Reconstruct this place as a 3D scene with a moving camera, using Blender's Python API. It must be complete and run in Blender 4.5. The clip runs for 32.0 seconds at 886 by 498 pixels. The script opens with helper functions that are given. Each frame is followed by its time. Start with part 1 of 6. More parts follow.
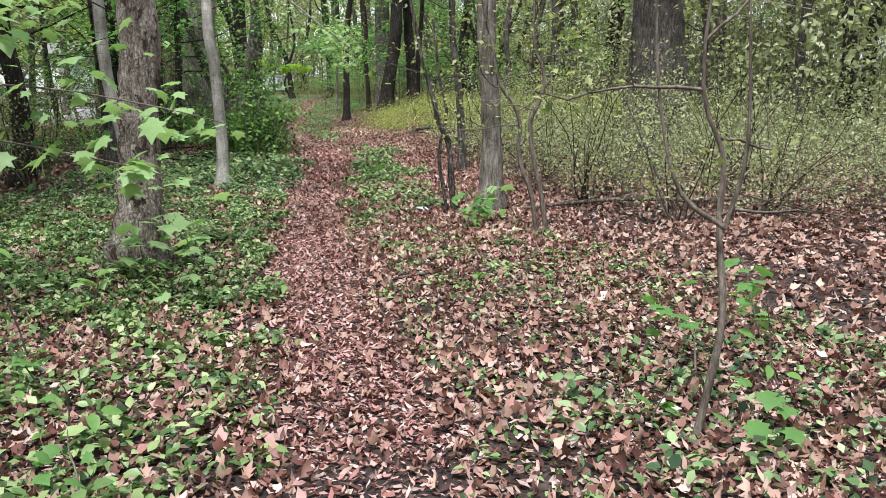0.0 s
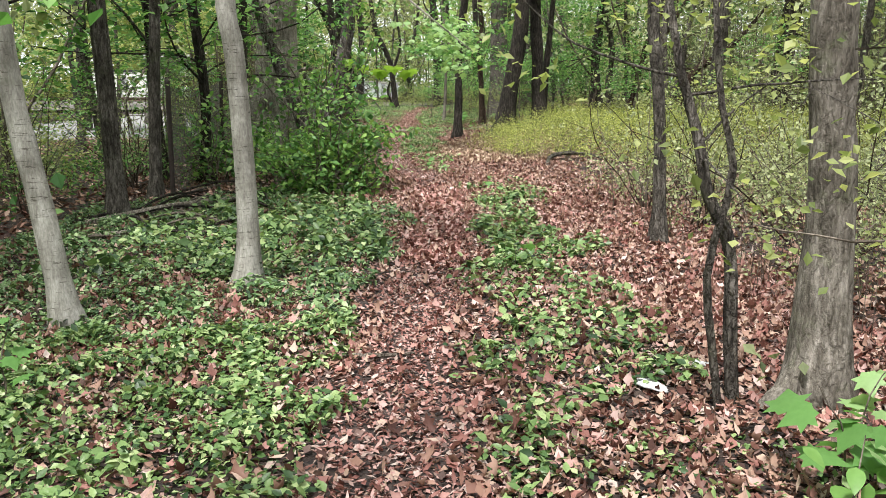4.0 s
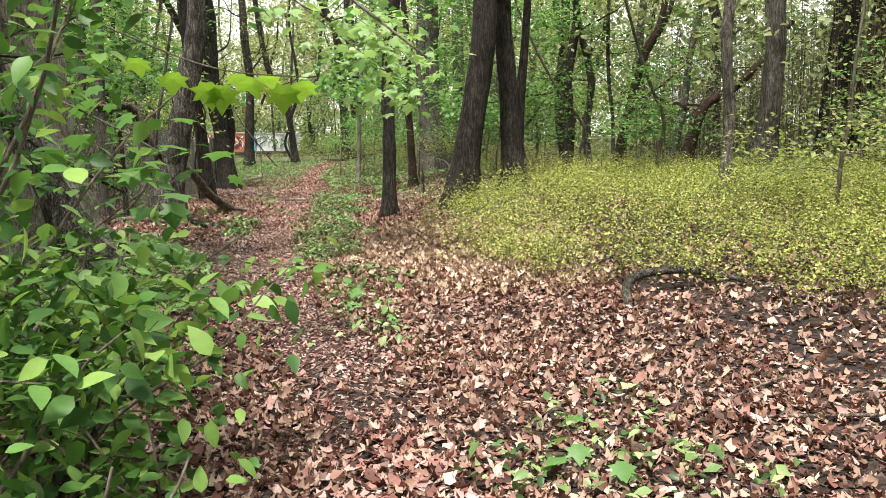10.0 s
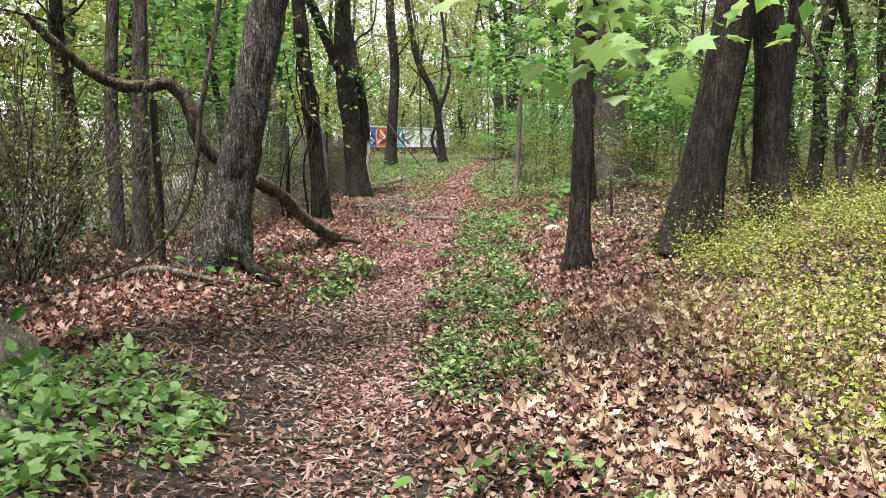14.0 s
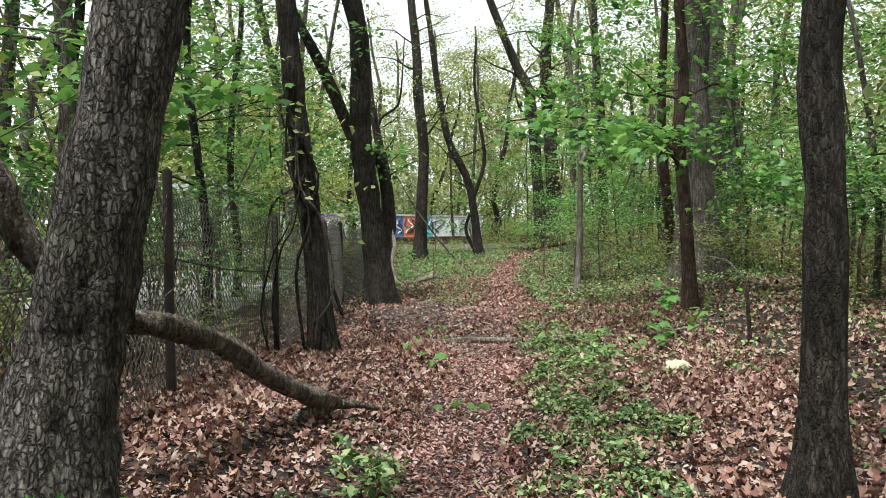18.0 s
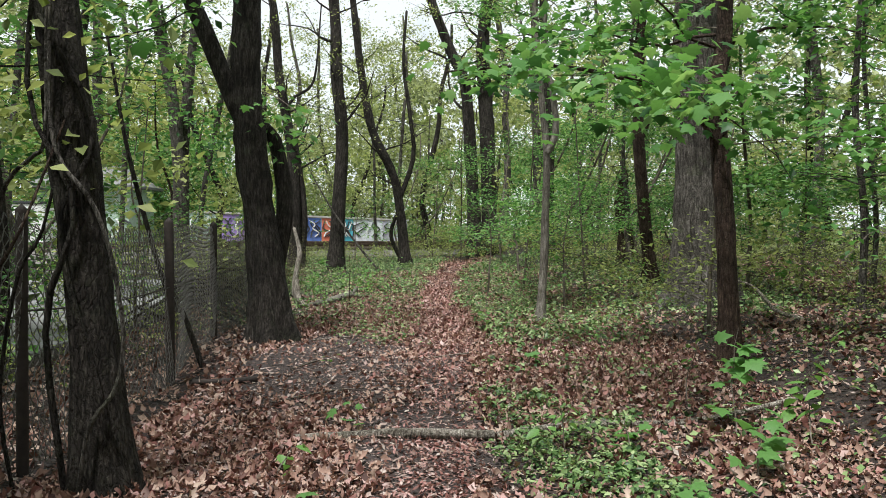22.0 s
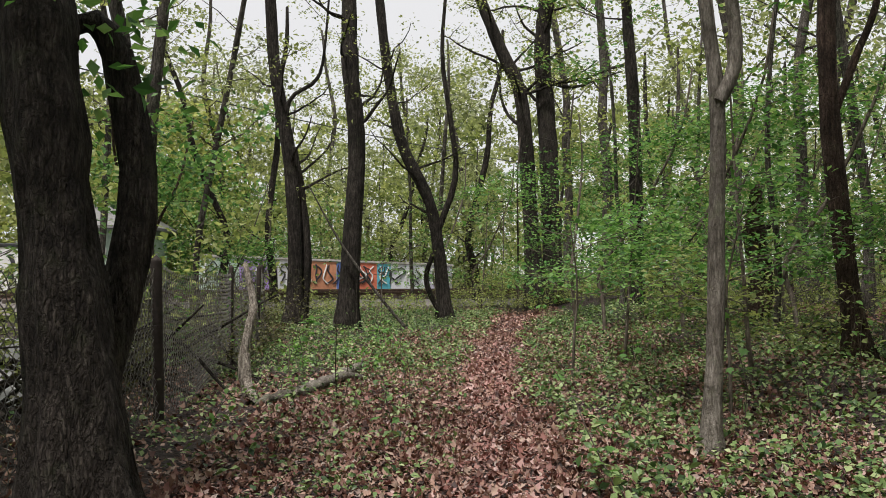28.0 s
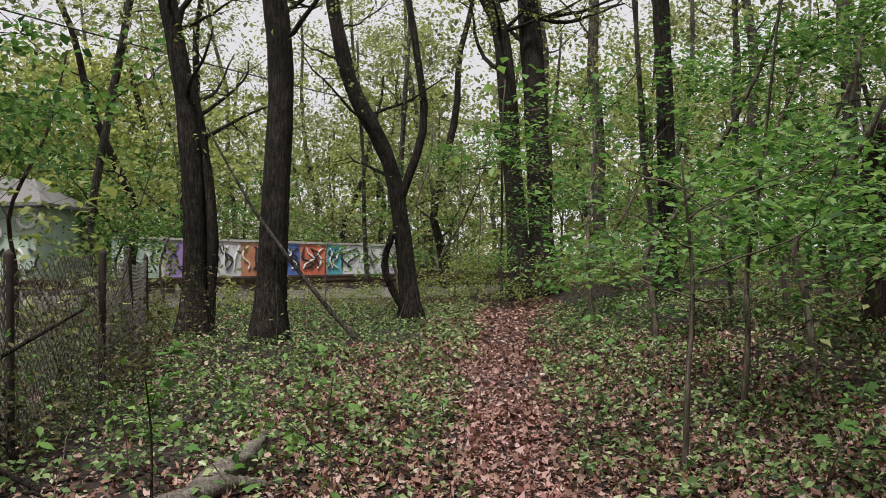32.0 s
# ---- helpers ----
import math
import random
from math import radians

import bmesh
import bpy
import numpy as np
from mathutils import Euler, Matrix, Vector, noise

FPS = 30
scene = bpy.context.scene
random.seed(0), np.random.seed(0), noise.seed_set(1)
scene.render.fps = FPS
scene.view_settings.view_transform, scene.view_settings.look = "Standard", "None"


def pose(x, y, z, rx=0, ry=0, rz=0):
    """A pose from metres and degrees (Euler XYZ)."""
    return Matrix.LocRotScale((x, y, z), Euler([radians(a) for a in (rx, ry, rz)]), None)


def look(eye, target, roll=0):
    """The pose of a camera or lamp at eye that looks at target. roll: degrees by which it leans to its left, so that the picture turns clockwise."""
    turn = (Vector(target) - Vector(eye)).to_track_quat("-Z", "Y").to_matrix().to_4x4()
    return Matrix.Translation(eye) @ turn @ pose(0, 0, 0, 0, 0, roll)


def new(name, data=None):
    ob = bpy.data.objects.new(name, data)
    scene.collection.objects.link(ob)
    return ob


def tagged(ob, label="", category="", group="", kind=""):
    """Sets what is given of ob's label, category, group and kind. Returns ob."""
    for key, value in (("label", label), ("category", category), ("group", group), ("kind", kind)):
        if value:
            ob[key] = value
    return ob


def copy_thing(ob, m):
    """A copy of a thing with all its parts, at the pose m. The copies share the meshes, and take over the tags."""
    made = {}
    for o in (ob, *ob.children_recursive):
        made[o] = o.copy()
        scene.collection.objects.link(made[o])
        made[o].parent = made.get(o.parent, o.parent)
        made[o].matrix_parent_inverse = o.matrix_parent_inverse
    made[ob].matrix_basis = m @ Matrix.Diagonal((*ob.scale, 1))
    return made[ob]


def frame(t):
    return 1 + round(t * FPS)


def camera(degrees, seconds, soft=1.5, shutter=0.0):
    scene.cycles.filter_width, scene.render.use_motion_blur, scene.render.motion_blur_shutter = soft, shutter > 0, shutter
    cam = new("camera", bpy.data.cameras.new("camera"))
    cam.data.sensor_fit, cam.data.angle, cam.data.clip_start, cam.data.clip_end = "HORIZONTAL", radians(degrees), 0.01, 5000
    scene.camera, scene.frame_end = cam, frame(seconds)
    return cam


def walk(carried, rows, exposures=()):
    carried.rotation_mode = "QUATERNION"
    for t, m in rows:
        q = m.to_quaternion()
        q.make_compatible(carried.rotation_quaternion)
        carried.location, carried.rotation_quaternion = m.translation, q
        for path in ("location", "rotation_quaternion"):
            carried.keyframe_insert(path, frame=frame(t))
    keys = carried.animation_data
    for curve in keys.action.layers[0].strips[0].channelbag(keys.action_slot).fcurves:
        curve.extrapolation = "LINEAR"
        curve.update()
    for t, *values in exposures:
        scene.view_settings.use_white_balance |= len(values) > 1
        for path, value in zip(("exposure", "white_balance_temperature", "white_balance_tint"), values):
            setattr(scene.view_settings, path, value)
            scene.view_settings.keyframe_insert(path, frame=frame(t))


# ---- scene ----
cam = camera(55.26, 32.0, soft=0.9)
EXPOSURES = [(0, 0.42, 6100, 11), (4, 0.69, 6450, 8), (7, 0.84, 6700, 12), (9, 0.77, 6850, 8), (12, 0.82, 6650, 6), (14, 0.81, 6600, 11), (15.5, 0.87, 6250, 10), (18, 0.42, 6300, 5), (23, 0.16, 6200, 6), (26, -0.1, 6450, 8), (28.5, -0.14, 6600, 13), (32, -0.27, 6600, 15)]
PATH = [
    (0, (0.000, 0.000, 1.494), (0.498, 2.900, 0.908), -0.13),
    (0.5, (0.017, 0.854, 1.493), (0.505, 3.755, 0.905), -0.28),
    (1, (0.082, 1.490, 1.496), (0.528, 4.396, 0.901), -0.35),
    (1.5, (0.066, 2.228, 1.483), (0.400, 5.138, 0.839), 0.10),
    (2, (0.131, 2.960, 1.506), (0.446, 5.869, 0.844), -0.23),
    (2.5, (0.134, 3.622, 1.481), (0.430, 6.530, 0.810), -0.02),
    (3, (0.170, 4.258, 1.512), (0.497, 7.166, 0.851), 0.10),
    (3.5, (0.178, 4.943, 1.545), (0.359, 7.875, 0.935), -0.24),
    (4, (0.149, 5.647, 1.517), (0.295, 8.590, 0.955), 0.27),
    (4.5, (0.165, 6.374, 1.537), (0.319, 9.318, 0.980), 0.47),
    (6.5, (-0.244, 9.526, 1.498), (-0.119, 12.484, 1.018), 0.67),
    (7, (-0.218, 10.307, 1.493), (-0.074, 13.267, 1.031), 0.26),
    (7.5, (-0.131, 11.145, 1.474), (0.035, 14.109, 1.041), 0.08),
    (8, (-0.009, 12.014, 1.463), (0.212, 14.977, 1.052), -0.20),
    (8.5, (0.075, 12.842, 1.436), (0.460, 15.789, 1.030), -0.26),
    (9, (0.178, 13.570, 1.418), (0.619, 16.511, 1.018), -0.37),
    (9.5, (0.249, 14.286, 1.430), (0.691, 17.226, 1.027), -0.50),
    (10, (0.357, 15.009, 1.446), (0.824, 17.947, 1.056), -0.80),
    (10.5, (0.486, 15.759, 1.443), (0.967, 18.694, 1.058), -0.81),
    (11, (0.617, 16.539, 1.460), (1.110, 19.472, 1.064), -0.42),
    (11.5, (0.711, 17.224, 1.514), (1.074, 20.178, 1.135), -0.13),
    (12, (0.659, 17.923, 1.516), (0.836, 20.899, 1.184), 1.24),
    (12.5, (0.641, 18.534, 1.528), (0.703, 21.512, 1.176), 0.28),
    (13, (0.579, 19.118, 1.512), (0.594, 22.090, 1.107), 0.81),
    (13.5, (0.525, 19.817, 1.528), (0.676, 22.789, 1.147), 0.40),
    (14, (0.436, 20.405, 1.525), (0.389, 23.378, 1.123), 0.14),
    (14.5, (0.293, 21.026, 1.555), (0.159, 23.999, 1.175), 0.55),
    (15, (0.177, 21.587, 1.562), (-0.256, 24.544, 1.298), -1.97),
    (15.5, (0.066, 22.194, 1.545), (-0.469, 25.134, 1.280), -1.31),
    (17.5, (0.060, 24.287, 1.499), (-0.269, 27.265, 1.333), -0.73),
    (18, (0.036, 24.851, 1.539), (-0.109, 27.846, 1.446), -0.83),
    (18.5, (-0.001, 25.444, 1.530), (-0.103, 28.442, 1.460), -0.72),
    (19, (-0.074, 26.041, 1.514), (-0.154, 29.038, 1.426), -0.81),
    (19.5, (-0.112, 26.688, 1.527), (-0.160, 29.686, 1.451), -0.97),
    (20, (-0.150, 27.273, 1.495), (-0.202, 30.272, 1.425), -0.87),
    (20.5, (-0.128, 27.853, 1.529), (-0.086, 30.852, 1.463), -0.80),
    (21, (-0.139, 28.392, 1.530), (-0.096, 31.391, 1.467), -0.47),
    (21.5, (-0.152, 28.943, 1.554), (-0.034, 31.939, 1.474), -0.11),
    (22, (-0.133, 29.526, 1.545), (-0.004, 32.522, 1.464), 0.21),
    (22.5, (-0.119, 30.134, 1.540), (0.022, 33.129, 1.456), 0.26),
    (23, (-0.071, 30.678, 1.527), (0.094, 33.672, 1.461), 0.28),
    (23.5, (-0.053, 31.289, 1.488), (0.119, 34.284, 1.435), 0.35),
    (24, (0.002, 31.872, 1.460), (0.147, 34.868, 1.408), 0.67),
    (24.5, (0.010, 32.462, 1.450), (0.139, 35.459, 1.404), 0.66),
    (25, (0.011, 33.048, 1.467), (0.174, 36.043, 1.443), 0.95),
    (25.5, (0.011, 33.641, 1.437), (0.079, 36.640, 1.442), 1.13),
    (26, (0.030, 34.244, 1.457), (0.098, 37.243, 1.479), 1.41),
    (26.5, (0.022, 34.825, 1.444), (0.026, 37.825, 1.508), 0.93),
    (28.5, (0.100, 37.026, 1.380), (0.058, 40.024, 1.470), -0.03),
    (29, (0.116, 37.614, 1.459), (0.108, 40.614, 1.510), -0.40),
    (29.5, (0.102, 38.282, 1.475), (0.050, 41.281, 1.511), -0.16),
    (30, (0.070, 39.042, 1.465), (0.015, 42.041, 1.512), -0.14),
    (30.5, (-0.003, 39.841, 1.442), (-0.095, 42.839, 1.479), -0.38),
    (31, (-0.053, 40.614, 1.444), (-0.144, 43.612, 1.470), -0.16),
    (31.5, (-0.083, 41.379, 1.449), (-0.169, 44.378, 1.481), -0.59),
    (32, (-0.171, 42.169, 1.448), (-0.057, 45.167, 1.469), -0.54),
]
walk(cam, [(t, look(eye, target, roll)) for t, eye, target, roll in PATH], EXPOSURES)


# ------------------------------------------------------------ world and light
world = bpy.data.worlds.new("overcast_sky")
scene.world = world
world.use_nodes = True
wt = world.node_tree
sky = wt.nodes.new("ShaderNodeTexSky")
sky.sky_type = "NISHITA"
sky.sun_disc = False
sky.sun_elevation = radians(65)
sky.sun_rotation = radians(209)
sky.air_density, sky.dust_density, sky.ozone_density = 1.0, 4.0, 1.0
cloud = wt.nodes.new("ShaderNodeTexNoise")
cloud.inputs["Scale"].default_value = 2.2
cloud.inputs["Detail"].default_value = 6
cmap = wt.nodes.new("ShaderNodeMapRange")
cmap.inputs["From Min"].default_value, cmap.inputs["From Max"].default_value = 0.22, 0.36
mix = wt.nodes.new("ShaderNodeMix")
mix.data_type = "RGBA"
mix.inputs[7].default_value = (8.8, 9.0, 9.2, 1)
wt.links.new(cloud.outputs["Fac"], cmap.inputs["Value"])
wt.links.new(cmap.outputs["Result"], mix.inputs[0])
wt.links.new(sky.outputs[0], mix.inputs[6])
wt.links.new(mix.outputs[2], wt.nodes["Background"].inputs["Color"])
wt.nodes["Background"].inputs["Strength"].default_value = 0.10

sun = new("sun", bpy.data.lights.new("sun", "SUN"))
sun.data.energy, sun.data.angle, sun.data.color = 5.5, radians(8), (1.0, 0.965, 0.93)
sun.matrix_world = look((0, 0, 30), (6, 11, 0))


# ------------------------------------------------------------ materials
def nodes_of(name):
    m = bpy.data.materials.new(name)
    m.use_nodes = True
    t = m.node_tree
    return m, t, t.nodes["Principled BSDF"], t.nodes["Material Output"]


def ramp(t, stops, fac):
    n = t.nodes.new("ShaderNodeValToRGB")
    e = n.color_ramp.elements
    while len(e) < len(stops):
        e.new(0.5)
    for k, (p, c) in zip(e, stops):
        k.position, k.color = p, (*c, 1)
    t.links.new(fac, n.inputs[0])
    return n.outputs[0]


def noise_node(t, scale, detail=4, rough=0.6, stretch=None, coord="Object"):
    tc = t.nodes.new("ShaderNodeTexCoord")
    n = t.nodes.new("ShaderNodeTexNoise")
    n.inputs["Scale"].default_value, n.inputs["Detail"].default_value, n.inputs["Roughness"].default_value = scale, detail, rough
    src = tc.outputs[coord]
    if stretch:
        mp = t.nodes.new("ShaderNodeMapping")
        mp.inputs["Scale"].default_value = stretch
        t.links.new(src, mp.inputs[0])
        src = mp.outputs[0]
    t.links.new(src, n.inputs["Vector"])
    return n.outputs["Fac"]


def mixed(t, a, b, fac, blend="MIX"):
    n = t.nodes.new("ShaderNodeMix")
    n.data_type, n.blend_type = "RGBA", blend
    for s, v in ((0, fac), (6, a), (7, b)):
        if isinstance(v, (int, float)):
            n.inputs[s].default_value = v
        elif isinstance(v, tuple):
            n.inputs[s].default_value = (*v, 1)
        else:
            t.links.new(v, n.inputs[s])
    return n.outputs[2]


def bumped(t, bsdf, height, strength, distance=0.02):
    b = t.nodes.new("ShaderNodeBump")
    b.inputs["Strength"].default_value, b.inputs["Distance"].default_value = strength, distance
    t.links.new(height, b.inputs["Height"])
    t.links.new(b.outputs[0], bsdf.inputs["Normal"])


def bark_material(name, dark, mid, light, furrow=1.0, moss=0.0, scale=1.0, plates=0.6, patches=None, bands=False, tall=11, tear=0.45):
    """Ridged bark: long furrows, cracked plates, large blotches, optional moss and shed patches."""
    m, t, b, _ = nodes_of(name)
    ridges = noise_node(t, 11 * scale, 7, 0.68, (3.0, 3.0, 0.5))
    fine = noise_node(t, 60, 3, 0.6, (1.6, 1.6, 0.6))
    tc = t.nodes.new("ShaderNodeTexCoord")
    mp = t.nodes.new("ShaderNodeMapping")
    mp.inputs["Scale"].default_value = (42 * scale, 42 * scale, tall * scale)
    wv = t.nodes.new("ShaderNodeVectorMath")
    wv.operation = "MULTIPLY_ADD"
    wn = t.nodes.new("ShaderNodeTexNoise")
    wn.inputs["Scale"].default_value = 20
    wn.inputs["Detail"].default_value = 4
    wn.inputs["Roughness"].default_value = 0.65
    wv.inputs[1].default_value = (0.034, 0.034, 0.075)
    t.links.new(tc.outputs["Object"], wn.inputs["Vector"])
    t.links.new(wn.outputs["Color"], wv.inputs[0])
    t.links.new(tc.outputs["Object"], wv.inputs[2])
    t.links.new(wv.outputs[0], mp.inputs[0])
    vo = t.nodes.new("ShaderNodeTexVoronoi")
    vo.feature = "DISTANCE_TO_EDGE"
    vo.inputs["Scale"].default_value = 1
    t.links.new(mp.outputs[0], vo.inputs["Vector"])
    torn = t.nodes.new("ShaderNodeMath")
    torn.operation = "MULTIPLY_ADD"
    torn.inputs[1].default_value = tear
    t.links.new(fine, torn.inputs[0])
    t.links.new(vo.outputs["Distance"], torn.inputs[2])
    crack = ramp(t, [(0.49 * tear, (0, 0, 0)), (0.58 * tear + 0.2, (1, 1, 1))], torn.outputs[0])
    crack = mixed(t, crack, (1.0, 1.0, 1.0), ramp(t, [(0.5, (0, 0, 0)), (0.7, (0.85, 0.85, 0.85))], noise_node(t, 13, 4, 0.65, (1, 1, 0.6))))
    blotch = noise_node(t, 2.1, 4, 0.6)
    plate = t.nodes.new("ShaderNodeTexVoronoi")
    plate.inputs["Scale"].default_value = 1
    t.links.new(mp.outputs[0], plate.inputs["Vector"])
    tone = t.nodes.new("ShaderNodeSeparateColor")
    t.links.new(plate.outputs["Color"], tone.inputs[0])
    col = ramp(t, [(0.34, dark), (0.5, mid), (0.68, light)], ridges)
    col = mixed(t, col, mixed(t, col, (0.5, 0.49, 0.47), 1.0, "MULTIPLY"), ramp(t, [(0.42, (0, 0, 0)), (0.62, (1, 1, 1))], blotch))
    col = mixed(t, col, mixed(t, col, ramp(t, [(0.3, (0.6, 0.6, 0.6)), (0.7, (1.25, 1.25, 1.25))], fine), 1.0, "MULTIPLY"), 0.7)
    col = mixed(t, mixed(t, col, (0.3, 0.27, 0.25), plates, "MULTIPLY"), col, crack)
    shade = ramp(t, [(0.0, (0.8, 0.8, 0.8)), (1.0, (1.2, 1.2, 1.2))], tone.outputs[0])
    col = mixed(t, col, mixed(t, col, shade, 1.0, "MULTIPLY"), plates)
    if patches:
        pn = noise_node(t, 7, 4, 0.65, (1.3, 1.3, 0.8))
        col = mixed(t, col, patches, ramp(t, [(0.55, (0, 0, 0)), (0.6, (1, 1, 1))], pn))
    if bands:
        bn = noise_node(t, 9, 4, 0.7, (1.0, 1.0, 9.0))
        col = mixed(t, col, mixed(t, col, (0.36, 0.34, 0.32), 1.0, "MULTIPLY"), ramp(t, [(0.6, (0, 0, 0)), (0.65, (1, 1, 1))], bn))
    if moss:
        mo = noise_node(t, 4.5, 5, 0.7)
        col = mixed(t, col, (0.16, 0.19, 0.10), ramp(t, [(0.55, (0, 0, 0)), (0.7, (moss, moss, moss))], mo))
    t.links.new(col, b.inputs["Base Color"])
    b.inputs["Roughness"].default_value = 0.92
    b.inputs["Specular IOR Level"].default_value = 0.2
    h = t.nodes.new("ShaderNodeMath")
    h.operation = "MULTIPLY_ADD"
    h.inputs[1].default_value = plates
    t.links.new(crack, h.inputs[0])
    t.links.new(ridges, h.inputs[2])
    bumped(t, b, h.outputs[0], furrow, 0.03)
    return m


def leaf_material(name, stops, trans=0.45, gloss=0.45, tint=(1.0, 1.0, 0.7)):
    """Thin leaf: reflected and transmitted light, colour varied leaf by leaf."""
    m, t, b, out = nodes_of(name)
    geo = t.nodes.new("ShaderNodeNewGeometry")
    col = ramp(t, stops, geo.outputs["Random Per Island"])
    blot = noise_node(t, 38, 2)
    col = mixed(t, col, mixed(t, col, (0.72, 0.76, 0.7), 1.0, "MULTIPLY"), blot)
    t.links.new(col, b.inputs["Base Color"])
    b.inputs["Roughness"].default_value = gloss
    b.inputs["Specular IOR Level"].default_value = 0.3
    if trans:
        tr = t.nodes.new("ShaderNodeBsdfTranslucent")
        t.links.new(mixed(t, col, tint, 1.0, "MULTIPLY"), tr.inputs["Color"])
        mx = t.nodes.new("ShaderNodeMixShader")
        mx.inputs[0].default_value = trans
        t.links.new(b.outputs[0], mx.inputs[1])
        t.links.new(tr.outputs[0], mx.inputs[2])
        t.links.new(mx.outputs[0], out.inputs[0])
    return m


def plain_material(name, col, rough=0.6, metal=0.0, var=0.35, scale=6.0, bump=0.15):
    m, t, b, _ = nodes_of(name)
    n = noise_node(t, scale, 6, 0.65)
    dark = tuple(c * (1 - var) for c in col)
    c2 = tuple(min(1, c * (1 + var * 0.6)) for c in col)
    t.links.new(ramp(t, [(0.3, dark), (0.55, col), (0.75, c2)], n), b.inputs["Base Color"])
    b.inputs["Roughness"].default_value, b.inputs["Metallic"].default_value = rough, metal
    bumped(t, b, n, bump, 0.01)
    return m


BARK_DARK = bark_material("bark_dark_furrowed", (0.014, 0.011, 0.009), (0.046, 0.038, 0.032), (0.118, 0.103, 0.089), 1.0, 0.12)
BARK_GREY = bark_material("bark_grey_ridged", (0.042, 0.036, 0.031), (0.135, 0.12, 0.105), (0.28, 0.255, 0.23), 1.0, 0.22)
BARK_FLAKY = bark_material("bark_flaky_tan", (0.19, 0.15, 0.125), (0.46, 0.395, 0.345), (0.66, 0.6, 0.54), 1.0, 0.1, 1.0, 0.55, (0.075, 0.05, 0.038), tall=20, tear=0.25)
BARK_BUTTRESS = bark_material("bark_pale_buttressed", (0.15, 0.13, 0.11), (0.35, 0.32, 0.28), (0.56, 0.52, 0.47), 1.0, 0.3, 0.8, 0.35)
BARK_SMOOTH = bark_material("bark_smooth_grey", (0.25, 0.235, 0.21), (0.36, 0.345, 0.312), (0.47, 0.452, 0.42), 0.22, 0.15, 0.6, 0.12, None, True)
BARK_BROWN = bark_material("bark_reddish_brown", (0.028, 0.018, 0.013), (0.075, 0.048, 0.036), (0.15, 0.105, 0.08), 0.9, 0.08)
BARK_SCALY = bark_material("bark_scaly_grey_brown", (0.045, 0.038, 0.034), (0.16, 0.144, 0.132), (0.38, 0.355, 0.33), 1.0, 0.1, 1.05, 1.0, tall=17, tear=0.2)
PALE_LOG = bark_material("bleached_bare_wood", (0.15, 0.125, 0.105), (0.42, 0.37, 0.315), (0.64, 0.585, 0.51), 0.9, 0.25, 1.2, 0.6)
BARK_PALE = bark_material("bark_pale_mossy", (0.085, 0.074, 0.06), (0.19, 0.17, 0.145), (0.34, 0.31, 0.275), 0.6, 0.3, 0.9, 0.35)
BARK_TWIG = bark_material("bark_twig", (0.065, 0.054, 0.043), (0.15, 0.125, 0.102), (0.27, 0.235, 0.20), 0.3, 0.0, 1.0, 0.2)
DEADWOOD = bark_material("weathered_dead_wood", (0.09, 0.07, 0.058), (0.26, 0.215, 0.18), (0.48, 0.43, 0.38), 0.9, 0.1, 1.2, 0.5)
RUST_POST = plain_material("rusted_post_paint", (0.036, 0.026, 0.022), 0.8, 0.2, 0.5, 14)
WIRE = plain_material("weathered_fence_wire", (0.12, 0.112, 0.105), 0.65, 0.3, 0.5, 30)

LEAF_GROUND = leaf_material("herb_leaf", [(0.0, (0.025, 0.055, 0.022)), (0.25, (0.075, 0.14, 0.045)), (0.6, (0.18, 0.275, 0.1)), (0.88, (0.31, 0.4, 0.17)), (1.0, (0.46, 0.53, 0.28))], 0.28, 0.4)
# Herb leaf darkened: the shade under the trees is put into its colour.
LEAF_HERB_DIM = leaf_material("dimmed_herb_leaf", [(0.0, (0.02, 0.045, 0.02)), (0.35, (0.09, 0.165, 0.065)), (0.75, (0.21, 0.315, 0.135)), (1.0, (0.4, 0.5, 0.27))], 0.25, 0.38)
LEAF_YELLOW = leaf_material("yellow_green_shrub_leaf", [(0.0, (0.07, 0.095, 0.025)), (0.35, (0.24, 0.29, 0.07)), (0.7, (0.46, 0.49, 0.13)), (1.0, (0.64, 0.65, 0.24))], 0.45)
LEAF_HAZE = leaf_material("dull_olive_leaf", [(0.0, (0.09, 0.09, 0.05)), (0.5, (0.21, 0.205, 0.105)), (1.0, (0.36, 0.35, 0.19))], 0.4)
LEAF_DULL = leaf_material("dull_broom_leaf", [(0.0, (0.035, 0.038, 0.018)), (0.5, (0.10, 0.095, 0.042)), (1.0, (0.19, 0.18, 0.075))], 0.3)
LEAF_MAPLE = leaf_material("maple_leaf", [(0.0, (0.035, 0.10, 0.03)), (0.5, (0.125, 0.29, 0.075)), (1.0, (0.32, 0.50, 0.18))], 0.5)
LEAF_BUSH = leaf_material("bush_leaf", [(0.0, (0.035, 0.095, 0.027)), (0.5, (0.135, 0.285, 0.07)), (1.0, (0.34, 0.5, 0.14))], 0.4)
LEAF_WOODS = leaf_material("woodland_leaf", [(0.0, (0.12, 0.165, 0.055)), (0.5, (0.30, 0.355, 0.125)), (1.0, (0.55, 0.58, 0.26))], 0.55)
LEAF_SPRING = leaf_material("pale_spring_leaf", [(0.0, (0.19, 0.23, 0.075)), (0.5, (0.42, 0.46, 0.17)), (1.0, (0.66, 0.67, 0.33))], 0.6)
LEAF_OLIVE = leaf_material("olive_young_leaf", [(0.0, (0.115, 0.14, 0.075)), (0.5, (0.32, 0.36, 0.19)), (1.0, (0.56, 0.6, 0.36))], 0.5)
